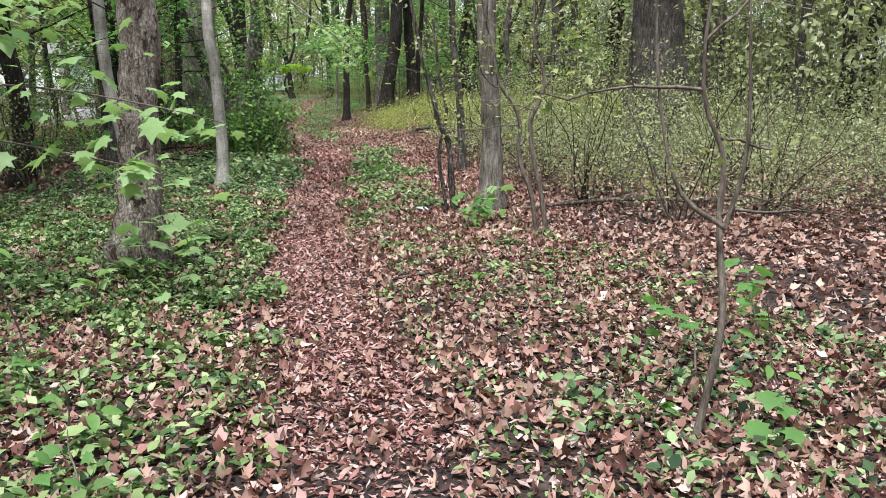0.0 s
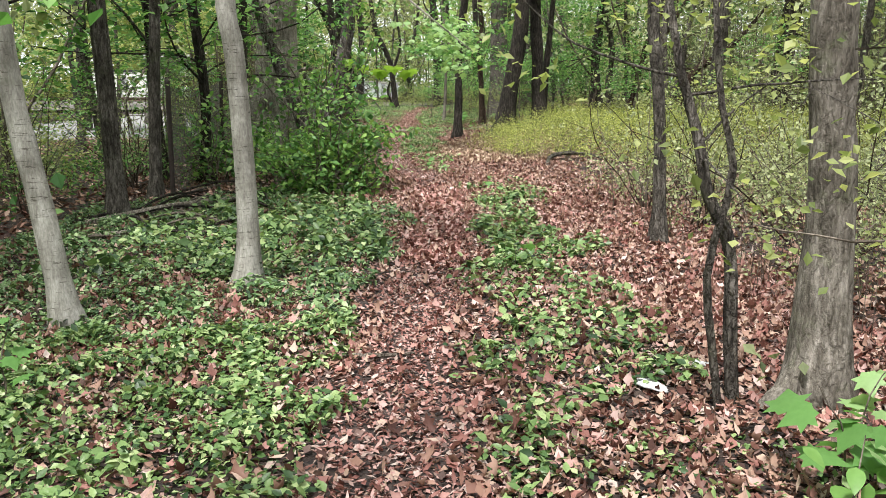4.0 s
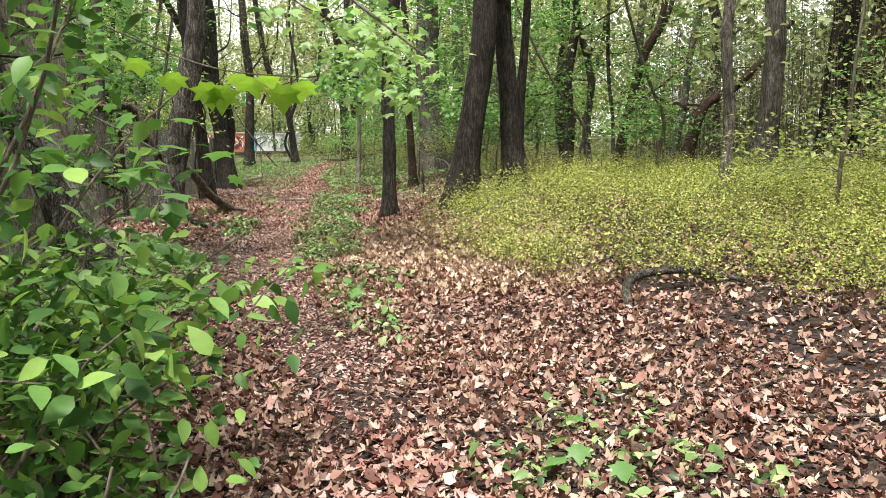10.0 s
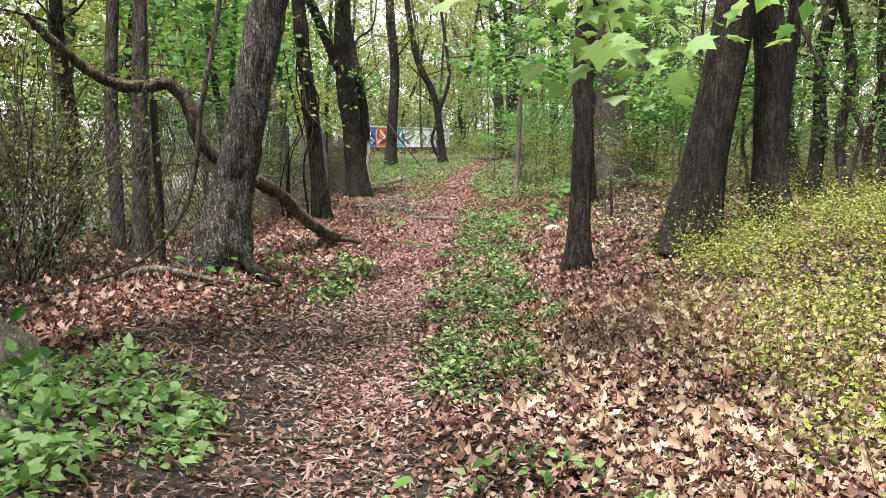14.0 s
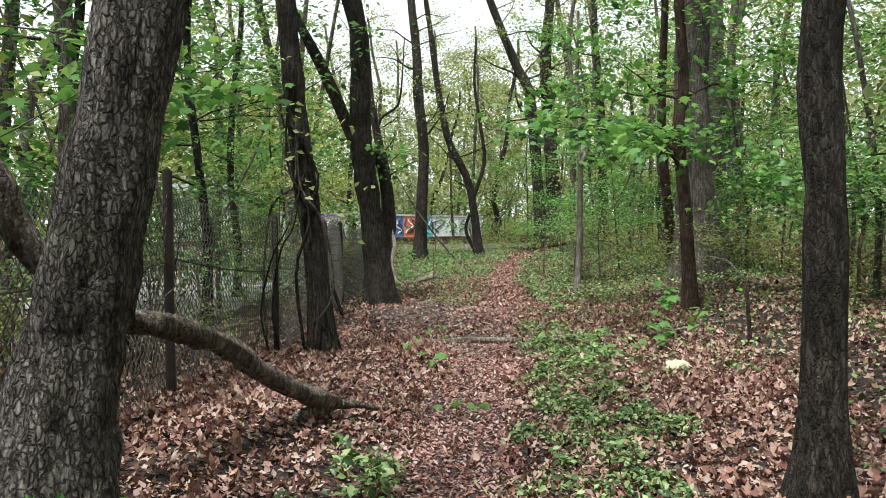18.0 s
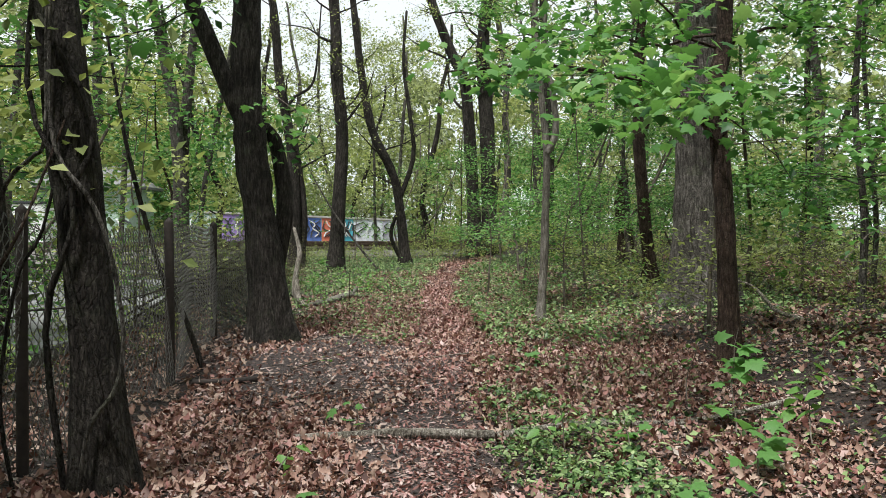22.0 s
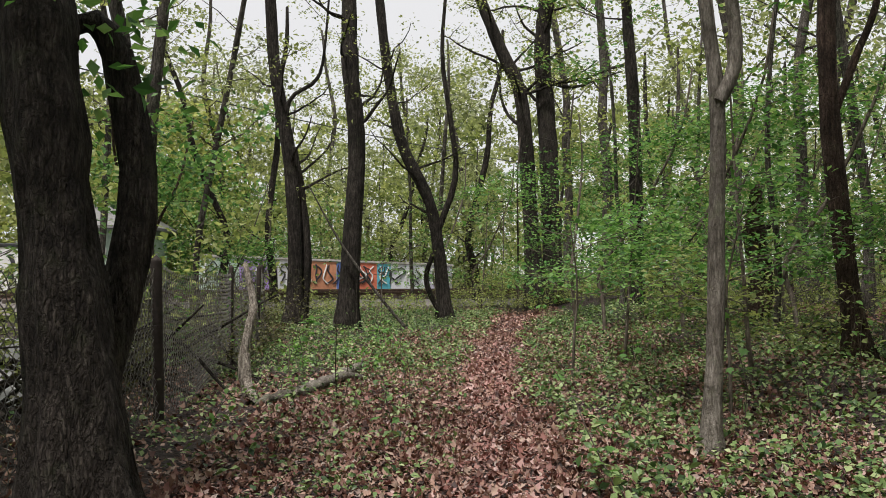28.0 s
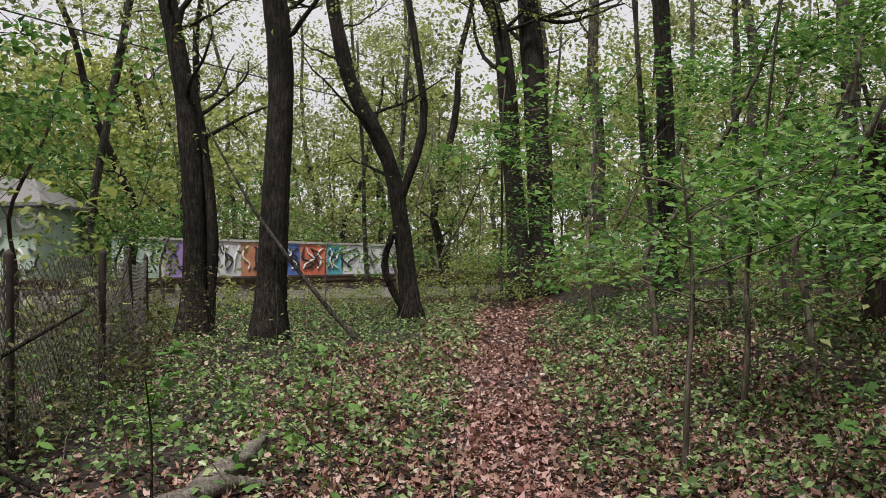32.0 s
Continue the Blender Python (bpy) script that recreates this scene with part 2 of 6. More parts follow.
LITTER = leaf_material("dead_oak_leaf", [(0.0, (0.045, 0.02, 0.017)), (0.2, (0.14, 0.06, 0.048)), (0.45, (0.27, 0.147, 0.113)), (0.78, (0.40, 0.25, 0.2)), (1.0, (0.53, 0.39, 0.325))], 0.12, 0.6, (1.0, 0.7, 0.55))
# Pale young leaf; sun and sky sheen are also put into its colour.
LEAF_PALE = leaf_material("pale_maple_leaf", [(0.0, (0.14, 0.27, 0.08)), (0.5, (0.30, 0.47, 0.19)), (1.0, (0.52, 0.68, 0.36))], 0.5)
LITTER_RED = leaf_material("red_brown_leaf", [(0.0, (0.09, 0.03, 0.022)), (0.4, (0.31, 0.135, 0.118)), (0.8, (0.48, 0.285, 0.265)), (1.0, (0.6, 0.44, 0.42))], 0.12, 0.6, (1.0, 0.7, 0.55))
# Tan oak leaf made paler, with the sun on it put into the colour.
LITTER_SUNLIT = leaf_material("sunlit_tan_oak_leaf", [(0.0, (0.2, 0.12, 0.085)), (0.4, (0.42, 0.29, 0.21)), (1.0, (0.66, 0.53, 0.42))], 0.15, 0.6, (1.0, 0.75, 0.6))
# Maple leaf colour raised to bright yellow-green to carry the backlight.
LEAF_BACKLIT = leaf_material("sunlit_maple_leaf", [(0.0, (0.2, 0.36, 0.045)), (1.0, (0.33, 0.52, 0.08))], 0.75)
LITTER_OLD = leaf_material("old_dull_leaf", [(0.0, (0.07, 0.042, 0.038)), (0.4, (0.28, 0.175, 0.155)), (0.8, (0.42, 0.315, 0.285)), (1.0, (0.55, 0.45, 0.415))], 0.1, 0.7, (1.0, 0.8, 0.65))


# ------------------------------------------------------------ mesh tools
def np_mesh(name, v, f, smooth=False):
    """A mesh from arrays: v (n, 3) and f (m, 3) or (m, 4)."""
    v, f = np.asarray(v, np.float32), np.asarray(f, np.int32)
    me = bpy.data.meshes.new(name)
    me.vertices.add(len(v))
    me.vertices.foreach_set("co", v.ravel())
    k = f.shape[1]
    me.loops.add(f.size)
    me.loops.foreach_set("vertex_index", f.ravel())
    me.polygons.add(len(f))
    me.polygons.foreach_set("loop_start", np.arange(0, f.size, k, dtype=np.int32))
    me.polygons.foreach_set("loop_total", np.full(len(f), k, np.int32))
    me.polygons.foreach_set("use_smooth", np.full(len(f), smooth, bool))
    me.update(calc_edges=True)
    return me


def joined(pieces):
    vs, fs, n = [], [], 0
    for v, f in pieces:
        vs.append(v)
        fs.append(np.asarray(f) + n)
        n += len(v)
    return np.concatenate(vs), np.concatenate(fs)


def part(name, shape, material, parent=None, label="", smooth=False):
    """Links one mesh, from (v, f) arrays, a mesh or a bmesh, under a thing or a part."""
    if isinstance(shape, tuple):
        me = np_mesh(name, *shape, smooth=smooth)
    elif isinstance(shape, bmesh.types.BMesh):
        me = bpy.data.meshes.new(name)
        shape.to_mesh(me)
        shape.free()
    else:
        me = shape
    if not me.materials:
        me.materials.append(material)
    ob = new(name, me)
    ob.parent = parent
    if label:
        ob["label"] = label
    return ob


def thing(name, at, label, category, group="", kind=""):
    ob = new(name)
    ob.location = at
    ob.empty_display_size = 0.1
    return tagged(ob, label, category, group, kind)


def smooth_line(pts, n):
    """Catmull-Rom through the points, n samples."""
    p = np.asarray(pts, float)
    if len(p) == 2:
        return p[0] + np.linspace(0, 1, n)[:, None] * (p[1] - p[0])
    q = np.vstack([2 * p[0] - p[1], p, 2 * p[-1] - p[-2]])
    u = np.linspace(0, len(p) - 1 - 1e-6, n)
    i, w = u.astype(int), (u % 1)[:, None]
    a, b, c, d = q[i], q[i + 1], q[i + 2], q[i + 3]
    return 0.5 * (2 * b + (c - a) * w + (2 * a - 5 * b + 4 * c - d) * w**2 + (3 * b - a - 3 * c + d) * w**3)


def tube(line, radii, sides=8, rough=0.0, rng=None, flare=None):
    """A tapered tube along a line, with a closed tip and an uneven skin."""
    line = np.asarray(line, float)
    n = len(line)
    r = np.interp(np.linspace(0, 1, n), np.linspace(0, 1, len(radii)), radii)
    t = np.gradient(line, axis=0)
    t /= np.linalg.norm(t, axis=1)[:, None] + 1e-9
    ref = np.array([0.0, 1.0, 0.0]) if abs(t[:, 1]).mean() < 0.8 else np.array([1.0, 0.0, 0.0])
    a = np.cross(t, ref)
    a /= np.linalg.norm(a, axis=1)[:, None] + 1e-9
    b = np.cross(t, a)
    ang = np.linspace(0, 2 * np.pi, sides, endpoint=False)
    rad = r[:, None] * np.ones(sides)
    if rough and rng is not None:
        rad = rad * (1 + rough * rng.standard_normal((n, sides)) + rough * 1.2 * rng.standard_normal(sides) + rough * rng.standard_normal((n, 1)))
    if flare is not None:
        h = np.linalg.norm(line - line[0], axis=1)
        lobes = 1 + 0.35 * np.cos(5 * ang + flare)
        rad = rad * (1 + np.exp(-h / (2.2 * r[0]))[:, None] * 0.75 * lobes)
    v = line[:, None] + rad[..., None] * (np.cos(ang)[:, None] * a[:, None] + np.sin(ang)[:, None] * b[:, None])
    v = v.reshape(-1, 3)
    i, j = np.meshgrid(np.arange(n - 1), np.arange(sides), indexing="ij")
    k = (j + 1) % sides
    f = np.stack([i * sides + j, i * sides + k, (i + 1) * sides + k, (i + 1) * sides + j], -1).reshape(-1, 4)
    tip = len(v)
    v = np.vstack([v, line[-1] + t[-1] * r[-1]])
    s = (n - 1) * sides
    cap = np.stack([s + np.arange(sides), s + (np.arange(sides) + 1) % sides, np.full(sides, tip), np.full(sides, tip)], -1)
    cap = cap[:, [0, 1, 2, 2]]
    tri = np.concatenate([f[:, [0, 1, 2]], f[:, [0, 2, 3]], cap[:, :3]])
    return v, tri[:, ::-1]


def blade(stations, width, fold=0.07, droop=0.13):
    """A pointed leaf blade with a midrib: (vertices, triangles)."""
    u = np.linspace(0, 1, stations + 2)[1:-1]
    w = width * np.sin(np.pi * u ** 0.78) ** 0.85
    bend = -droop * u ** 2
    right = np.column_stack([w, u, bend + fold * w / width])
    mid = np.column_stack([0 * u, u + 0.02, bend])
    left = right * np.array([-1, 1, 1])
    v = np.vstack([[[0, 0, 0], [0, 1.03, -droop - 0.02]], right, mid, left])
    n, f = stations, []
    R, M, L = 2, 2 + stations, 2 + 2 * stations
    f += [(0, R, M), (0, M, L), (R + n - 1, 1, M + n - 1), (M + n - 1, 1, L + n - 1)]
    for k in range(n - 1):
        f += [(R + k, R + k + 1, M + k + 1), (R + k, M + k + 1, M + k), (M + k, M + k + 1, L + k + 1), (M + k, L + k + 1, L + k)]
    return v, np.array(f)


BROAD = blade(4, 0.29)
DIAMOND = (np.array([[0, 0, 0], [0.33, 0.45, 0.08], [0, 1, -0.05], [-0.33, 0.45, 0.08]]), np.array([[0, 1, 2], [0, 2, 3]]))
_m = [(0.0, -0.02), (0.22, -0.06), (0.30, 0.10), (0.62, 0.18), (0.42, 0.36), (0.60, 0.66), (0.30, 0.60), (0.20, 0.74), (0.0, 1.08)]
_m = _m + [(-x, y) for x, y in _m[-2:0:-1]]
MAPLE = (np.array([[0, 0.32, 0.05]] + [[x, y, -0.12 * (x * x + (y - 0.4) ** 2)] for x, y in _m]),
         np.array([[0, 1 + i, 1 + (i + 1) % len(_m)] for i in range(len(_m))]))
CURLED = (np.array([[0, 0, 0.10], [0.24, 0.16, 0.02], [0.36, 0.42, 0.22], [0.17, 0.62, 0.05], [0.05, 1.0, 0.2], [-0.2, 0.7, 0.03], [-0.38, 0.36, 0.13]]), np.array([[0, 1, 6], [1, 2, 3], [1, 3, 6], [3, 5, 6], [3, 4, 5]]))
CRUMPLED = (np.array([[0, 0, 0.08], [0.34, 0.42, 0.16], [0.02, 0.5, 0.0], [-0.3, 0.5, 0.12], [0.06, 1.0, 0.14]]), np.array([[0, 1, 2], [0, 2, 3], [1, 4, 2], [2, 4, 3]]))

OVATE = blade(2, 0.3, 0.09, 0.15)
OAK = (np.array([[0, 0, 0.1], [0.12, 0.16, 0.0], [0.29, 0.26, 0.26], [0.12, 0.40, 0.02], [0.30, 0.58, 0.32], [0.13, 0.74, 0.05], [0.06, 1.02, 0.3], [-0.13, 0.76, 0.02], [-0.30, 0.66, 0.2], [-0.11, 0.42, 0.0], [-0.28, 0.29, 0.34], [-0.11, 0.15, 0.03]]),
       np.array([[0, 1, 11], [1, 2, 3], [1, 3, 9], [1, 9, 11], [9, 10, 11], [3, 4, 5], [3, 5, 7], [3, 7, 9], [7, 8, 9], [5, 6, 7]]))
SHRED = (np.array([[0, 0, 0.02], [0.13, 0.3, 0.13], [-0.12, 0.42, 0.05], [0.1, 0.72, 0.02], [-0.04, 1.0, 0.14]]), np.array([[0, 1, 2], [1, 3, 2], [2, 3, 4]]))
SPLINTER = (np.array([[0, 0, 0.02], [0.09, 0.4, 0.1], [-0.05, 0.6, 0.06], [0.02, 1.0, 0.0]]), np.array([[0, 1, 2], [1, 3, 2]]))


def leaves(at, size, rng, shape=DIAMOND, tilt=0.6, droop=0.0):
    """Leaves at the given places, facing up with a spread of tilt (radians)."""
    at = np.asarray(at, float)
    n = len(at)
    tv, tf = shape
    yaw, pit, rol = rng.uniform(0, 2 * np.pi, n), rng.normal(-droop, tilt, n), rng.normal(0, tilt, n)
    s = np.broadcast_to(size, n) * rng.uniform(0.65, 1.25, n)
    p = tv[None] * s[:, None, None]
    c, d = np.cos(rol)[:, None], np.sin(rol)[:, None]
    x, y, z = p[..., 0] * c + p[..., 2] * d, p[..., 1], -p[..., 0] * d + p[..., 2] * c
    c, d = np.cos(pit)[:, None], np.sin(pit)[:, None]
    y, z = y * c - z * d, y * d + z * c
    c, d = np.cos(yaw)[:, None], np.sin(yaw)[:, None]
    x, y = x * c - y * d, x * d + y * c
    v = np.stack([x, y, z], -1) + at[:, None]
    f = tf[None] + (np.arange(n) * len(tv))[:, None, None]
    return v.reshape(-1, 3), f.reshape(-1, 3)


# ------------------------------------------------------------ the lie of the land
PATH_LINE = np.array([(0.9, -60), (0.5, -8), (0.3, 0), (0.28, 3.2), (0.2, 5), (0.1, 7.4), (0.15, 9), (0.2, 10.6), (0.43, 13.3), (0.6, 15), (0.72, 16.6), (0.7, 18.5),
                      (0.45, 20.5), (0.05, 23), (-0.12, 25.5), (-0.2, 28), (-0.15, 31), (-0.05, 33.5), (0.12, 35.5), (0.33, 40), (0.45, 43.5), (0.5, 46.5), (0.62, 49.5), (1.0, 53), (1.5, 57.5), (2.3, 64), (4.5, 72)])


def path_x(y):
    return np.interp(y, PATH_LINE[:, 1], PATH_LINE[:, 0])


def ss(a, b, v):
    w = np.clip((np.asarray(v, float) - a) / (b - a), 0, 1)
    return w * w * (3 - 2 * w)


def gz(x, y):
    """Height of the ground."""
    x, y = np.asarray(x, float), np.asarray(y, float)
    d = np.abs(x - path_x(y))
    z = 0.03 * np.sin(0.9 * x + 0.5 * y) * np.cos(0.7 * y - 0.4 * x) + 0.02 * np.sin(2.3 * x) * np.sin(2.1 * y + 1)
    z = z * ss(0.2, 1.2, d)
    bank = np.where(x < path_x(y), ss(0.45, 1.45, d), 0.55 * ss(0.9, 2.2, d))
    z = z + 0.28 * bank * ss(19, 25, y) * (1 - ss(31, 36, y))
    z = z + 0.32 * ss(2.4, 4.4, x) * ss(18, 28, y)
    z = z - 0.35 * ss(3.4, 7.0, -x) * ss(8, 20, y) * (1 - ss(60, 68, y))
    z = z + 0.22 * ss(47, 56, y)
    return z - 0.03 * np.exp(-(d / 0.35) ** 2)


def on_ground(xy, lift=0.0):
    xy = np.asarray(xy, float)
    return np.column_stack([xy, gz(xy[:, 0], xy[:, 1]) + lift])


def inside(poly, xy):
    """Which points lie in a polygon."""
    p, res = np.asarray(poly, float), np.zeros(len(xy), bool)
    for (x0, y0), (x1, y1) in zip(p, np.roll(p, -1, 0)):
        hit = (y0 > xy[:, 1]) != (y1 > xy[:, 1])
        with np.errstate(divide="ignore", invalid="ignore"):
            res ^= hit & (xy[:, 0] < (x1 - x0) * (xy[:, 1] - y0) / (y1 - y0 + 1e-12) + x0)
    return res


def soft_noise(xy, scale, seed):
    """Cheap smooth noise in 0..1 for patchiness."""
    r = np.random.default_rng(seed)
    out = np.zeros(len(xy))
    for k in range(6):
        a, ph, w = r.uniform(0, 2 * np.pi), r.uniform(0, 6.28, 2), scale * r.uniform(0.6, 1.9)
        out += np.sin(w * (xy[:, 0] * np.cos(a) + xy[:, 1] * np.sin(a)) + ph[0]) * np.sin(w * (xy[:, 1] * np.cos(a) - xy[:, 0] * np.sin(a)) + ph[1])
    return np.clip(0.5 + out / 3.2, 0, 1)


BARE = [(-1.0, 24.7, 0.95, 2.3), (-1.0, 39.2, 1.0, 2.4), (0.0, 35.6, 0.7, 1.0), (-0.4, 27.5, 0.55, 1.6)]


def path_core(xy):
    """How much the trodden line of the path takes over, 0..1."""
    d = np.abs(xy[:, 0] - path_x(xy[:, 1])) + 0.16 * (soft_noise(xy, 2.5, 5) - 0.5)
    return 1 - ss(0.2, 0.38, d)


def under_litter(y):
    """Stretches where the path itself lies under red leaves, 0..1."""
    return ss(12, 13.5, y) * (1 - ss(18, 20, y)) + ss(39.5, 41, y)


def bareness(xy):
    d = np.abs(xy[:, 0] - path_x(xy[:, 1]))
    b = (1 - ss(0.16, 0.42, d + 0.25 * (soft_noise(xy, 2.5, 5) - 0.5))) * (0.2 + 0.45 * soft_noise(xy, 0.9, 6))
    b = b * (1 - 0.75 * ss(2.0, 4.0, 6.0 - xy[:, 1]))
    y = xy[:, 1]
    worn = 0.45 * ss(4.6, 6.0, y) * (1 - ss(11.0, 12.5, y)) + 1.0 * ss(19, 21, y) * (1 - ss(34, 36, y))
    b = np.maximum(b, 0.85 * path_core(xy) * worn)
    for x, y, a, c in BARE:
        q = ((xy[:, 0] - x) / a) ** 2 + ((xy[:, 1] - y) / c) ** 2
        b = np.maximum(b, 0.95 * (1 - ss(0.5, 1.3, q + 0.5 * (soft_noise(xy, 3, 8) - 0.5))))
    return np.clip(b, 0, 1)

# ------------------------------------------------------------ ground
def ground_axis(lo, hi, fine_lo, fine_hi, step):
    core = np.arange(fine_lo, fine_hi + 1e-6, step)
    out = [2.0 ** k * 0.5 for k in range(13)]
    return np.concatenate([fine_lo - np.cumsum(out)[::-1], core, fine_hi + np.cumsum(out)])


gx, gy = ground_axis(0, 0, -7, 9, 0.2), ground_axis(0, 0, -3, 66, 0.2)
GX, GY = np.meshgrid(gx, gy, indexing="ij")
gv = np.column_stack([GX.ravel(), GY.ravel(), np.zeros(GX.size)])
gv[:, 2] = gz(gv[:, 0], gv[:, 1])
ii, jj = np.meshgrid(np.arange(len(gx) - 1), np.arange(len(gy) - 1), indexing="ij")
kk = len(gy)
gf = np.stack([ii * kk + jj, (ii + 1) * kk + jj, (ii + 1) * kk + jj + 1, ii * kk + jj + 1], -1).reshape(-1, 4)
gme = np_mesh("ground", gv, gf, True)
att = gme.attributes.new("bare", "FLOAT", "POINT")
att.data.foreach_set("value", bareness(gv[:, :2]).astype(np.float32))

m, t, b, _ = nodes_of("forest_floor")
vor = t.nodes.new("ShaderNodeTexVoronoi")
vor.inputs["Scale"].default_value = 24
vor.inputs["Randomness"].default_value = 1
tc = t.nodes.new("ShaderNodeTexCoord")
warp = t.nodes.new("ShaderNodeVectorMath")
warp.operation = "MULTIPLY_ADD"
wn = t.nodes.new("ShaderNodeTexNoise")
wn.inputs["Scale"].default_value = 7
t.links.new(tc.outputs["Object"], wn.inputs["Vector"])
t.links.new(wn.outputs["Color"], warp.inputs[0])
warp.inputs[1].default_value = (0.16, 0.16, 0)
t.links.new(tc.outputs["Object"], warp.inputs[2])
t.links.new(warp.outputs[0], vor.inputs["Vector"])
hue = t.nodes.new("ShaderNodeSeparateColor")
t.links.new(vor.outputs["Color"], hue.inputs[0])
# Dark tones and darker cell borders: shade between leaves put into the colour.
litter = ramp(t, [(0.0, (0.02, 0.01, 0.008)), (0.35, (0.045, 0.022, 0.017)), (0.65, (0.085, 0.048, 0.036)), (0.9, (0.14, 0.095, 0.077)), (1.0, (0.2, 0.15, 0.125))], hue.outputs[0])
edge = ramp(t, [(0.0, (1, 1, 1)), (0.03, (0.7, 0.66, 0.64)), (0.055, (0.22, 0.19, 0.18))], vor.outputs["Distance"])
litter = mixed(t, litter, edge, 0.8, "MULTIPLY")
soil_n = noise_node(t, 30, 6, 0.7)
soil = ramp(t, [(0.3, (0.016, 0.011, 0.01)), (0.5, (0.042, 0.029, 0.026)), (0.7, (0.095, 0.07, 0.064))], soil_n)
an = t.nodes.new("ShaderNodeAttribute")
an.attribute_name = "bare"
big = noise_node(t, 0.55, 4, 0.6)
litter = mixed(t, litter, mixed(t, litter, (0.62, 0.6, 0.55), 1.0, "MULTIPLY"), ramp(t, [(0.4, (0, 0, 0)), (0.62, (1, 1, 1))], big))
t.links.new(mixed(t, litter, soil, an.outputs["Fac"]), b.inputs["Base Color"])
b.inputs["Roughness"].default_value = 0.9
bumped(t, b, vor.outputs["Distance"], 0.9, 0.05)
GROUND_MAT = m
ground = part("ground", gme, GROUND_MAT)
tagged(ground, "woodland floor of brown leaf litter with a bare trodden earth path", "ground", kind="structure")

rng = np.random.default_rng(7)


def scatter(x0, x1, y0, y1, per_m2, keep=None):
    n = int((x1 - x0) * (y1 - y0) * per_m2)
    xy = np.column_stack([rng.uniform(x0, x1, n), rng.uniform(y0, y1, n)])
    if keep is not None:
        xy = xy[rng.uniform(0, 1, n) < keep(xy)]
    return xy


# green patches of low herbs: polygon, leaves per square metre, leaf size, height
HERBS = [
    ([(-0.25, 4.5), (-1.2, 5.2), (-3.6, 6), (-3.6, 11), (-0.2, 11)], 1450, 0.05, 0.1),
    # Tree shade left of the path, carried by the dimmer leaf colour.
    ([(-0.2, 10.6), (-3.6, 10.6), (-3.6, 17), (-1.5, 17.5), (0.2, 16.5), (0.25, 14)], 850, 0.05, 0.12, LEAF_HERB_DIM),
    ([(0.5, 2.6), (3.4, 3.0), (3.0, 6.5), (1.9, 9.2), (0.5, 9.0)], 300, 0.042, 0.06),
    ([(-2.6, 2.4), (0.1, 3.2), (-0.2, 5.2), (-2.6, 6)], 420, 0.055, 0.08),
    ([(0.55, 8.5), (1.7, 10), (1.9, 14), (1.6, 17), (1.1, 17), (0.75, 13)], 480, 0.06, 0.10),
    ([(-2.0, 1.5), (-0.5, 2.0), (-0.7, 4.5), (-2.4, 5)], 261, 0.067, 0.12),
    ([(0.8, 1.8), (3.2, 2.0), (3.0, 4.6), (1.3, 4.2)], 170, 0.06, 0.12, LEAF_HERB_DIM),
    ([(1.0, 5.0), (2.2, 5.5), (2.6, 7.2), (1.0, 7.4)], 81, 0.056, 0.08),
    ([(0.0, 20.8), (0.9, 20.5), (1.2, 23.5), (0.5, 24.5)], 159, 0.062, 0.14),
    ([(1.0, 16.5), (2.2, 17), (2.2, 19.5), (1.1, 19)], 174, 0.062, 0.12),
    # Pale maple leaf colour brightens these herbs against the big crown's shade.
    ([(-2.2, 20.5), (-0.75, 20.6), (-0.8, 23.8), (-1.2, 25.2), (-2.2, 25)], 700, 0.062, 0.15, LEAF_PALE),
    ([(-0.95, 27.9), (-0.45, 28.0), (-0.4, 30.5), (-1.0, 30.8)], 551, 0.062, 0.14),
    ([(0.12, 25.2), (0.95, 25.1), (1.25, 30), (1.5, 36), (0.6, 37.5), (0.22, 31)], 1000, 0.043, 0.11),
    ([(0.55, 31), (1.5, 31.5), (2.4, 36), (2.8, 42), (1.0, 43), (0.75, 38)], 80, 0.056, 0.12),
    ([(1.0, 40), (5.5, 41), (7.5, 46), (7, 60), (2.6, 60), (1.2, 51), (0.85, 46)], 260, 0.06, 0.2),
    ([(-2.6, 47.6), (0.1, 48), (0.25, 50), (0.9, 56), (1.6, 62), (-7, 63), (-7, 50), (-3.2, 48)], 280, 0.055, 0.17),
    ([(-3.0, 42.2), (-0.1, 41.8), (0.1, 48.4), (-3.0, 48)], 110, 0.055, 0.16),
    ([(-0.9, 40.6), (0.1, 40.4), (0.15, 42.5), (-1.2, 42.5)], 174, 0.050, 0.10),
    ([(2.2, 28), (7, 33), (9, 44), (4, 42), (2.2, 36)], 70, 0.056, 0.14),
    ([(-2.6, 11.8), (-0.1, 12.2), (0.0, 13.4), (0.1, 15.2), (-0.2, 16.6), (-1.4, 16.8), (-2.4, 15)], 230, 0.085, 0.2),
    ([(0.75, 12.2), (0.8, 14.2), (0.95, 15.4), (1.3, 16.6), (1.7, 17.4), (2.1, 16.8), (1.75, 15), (1.85, 13.4), (1.8, 12.2)], 420, 0.07, 0.15),
]


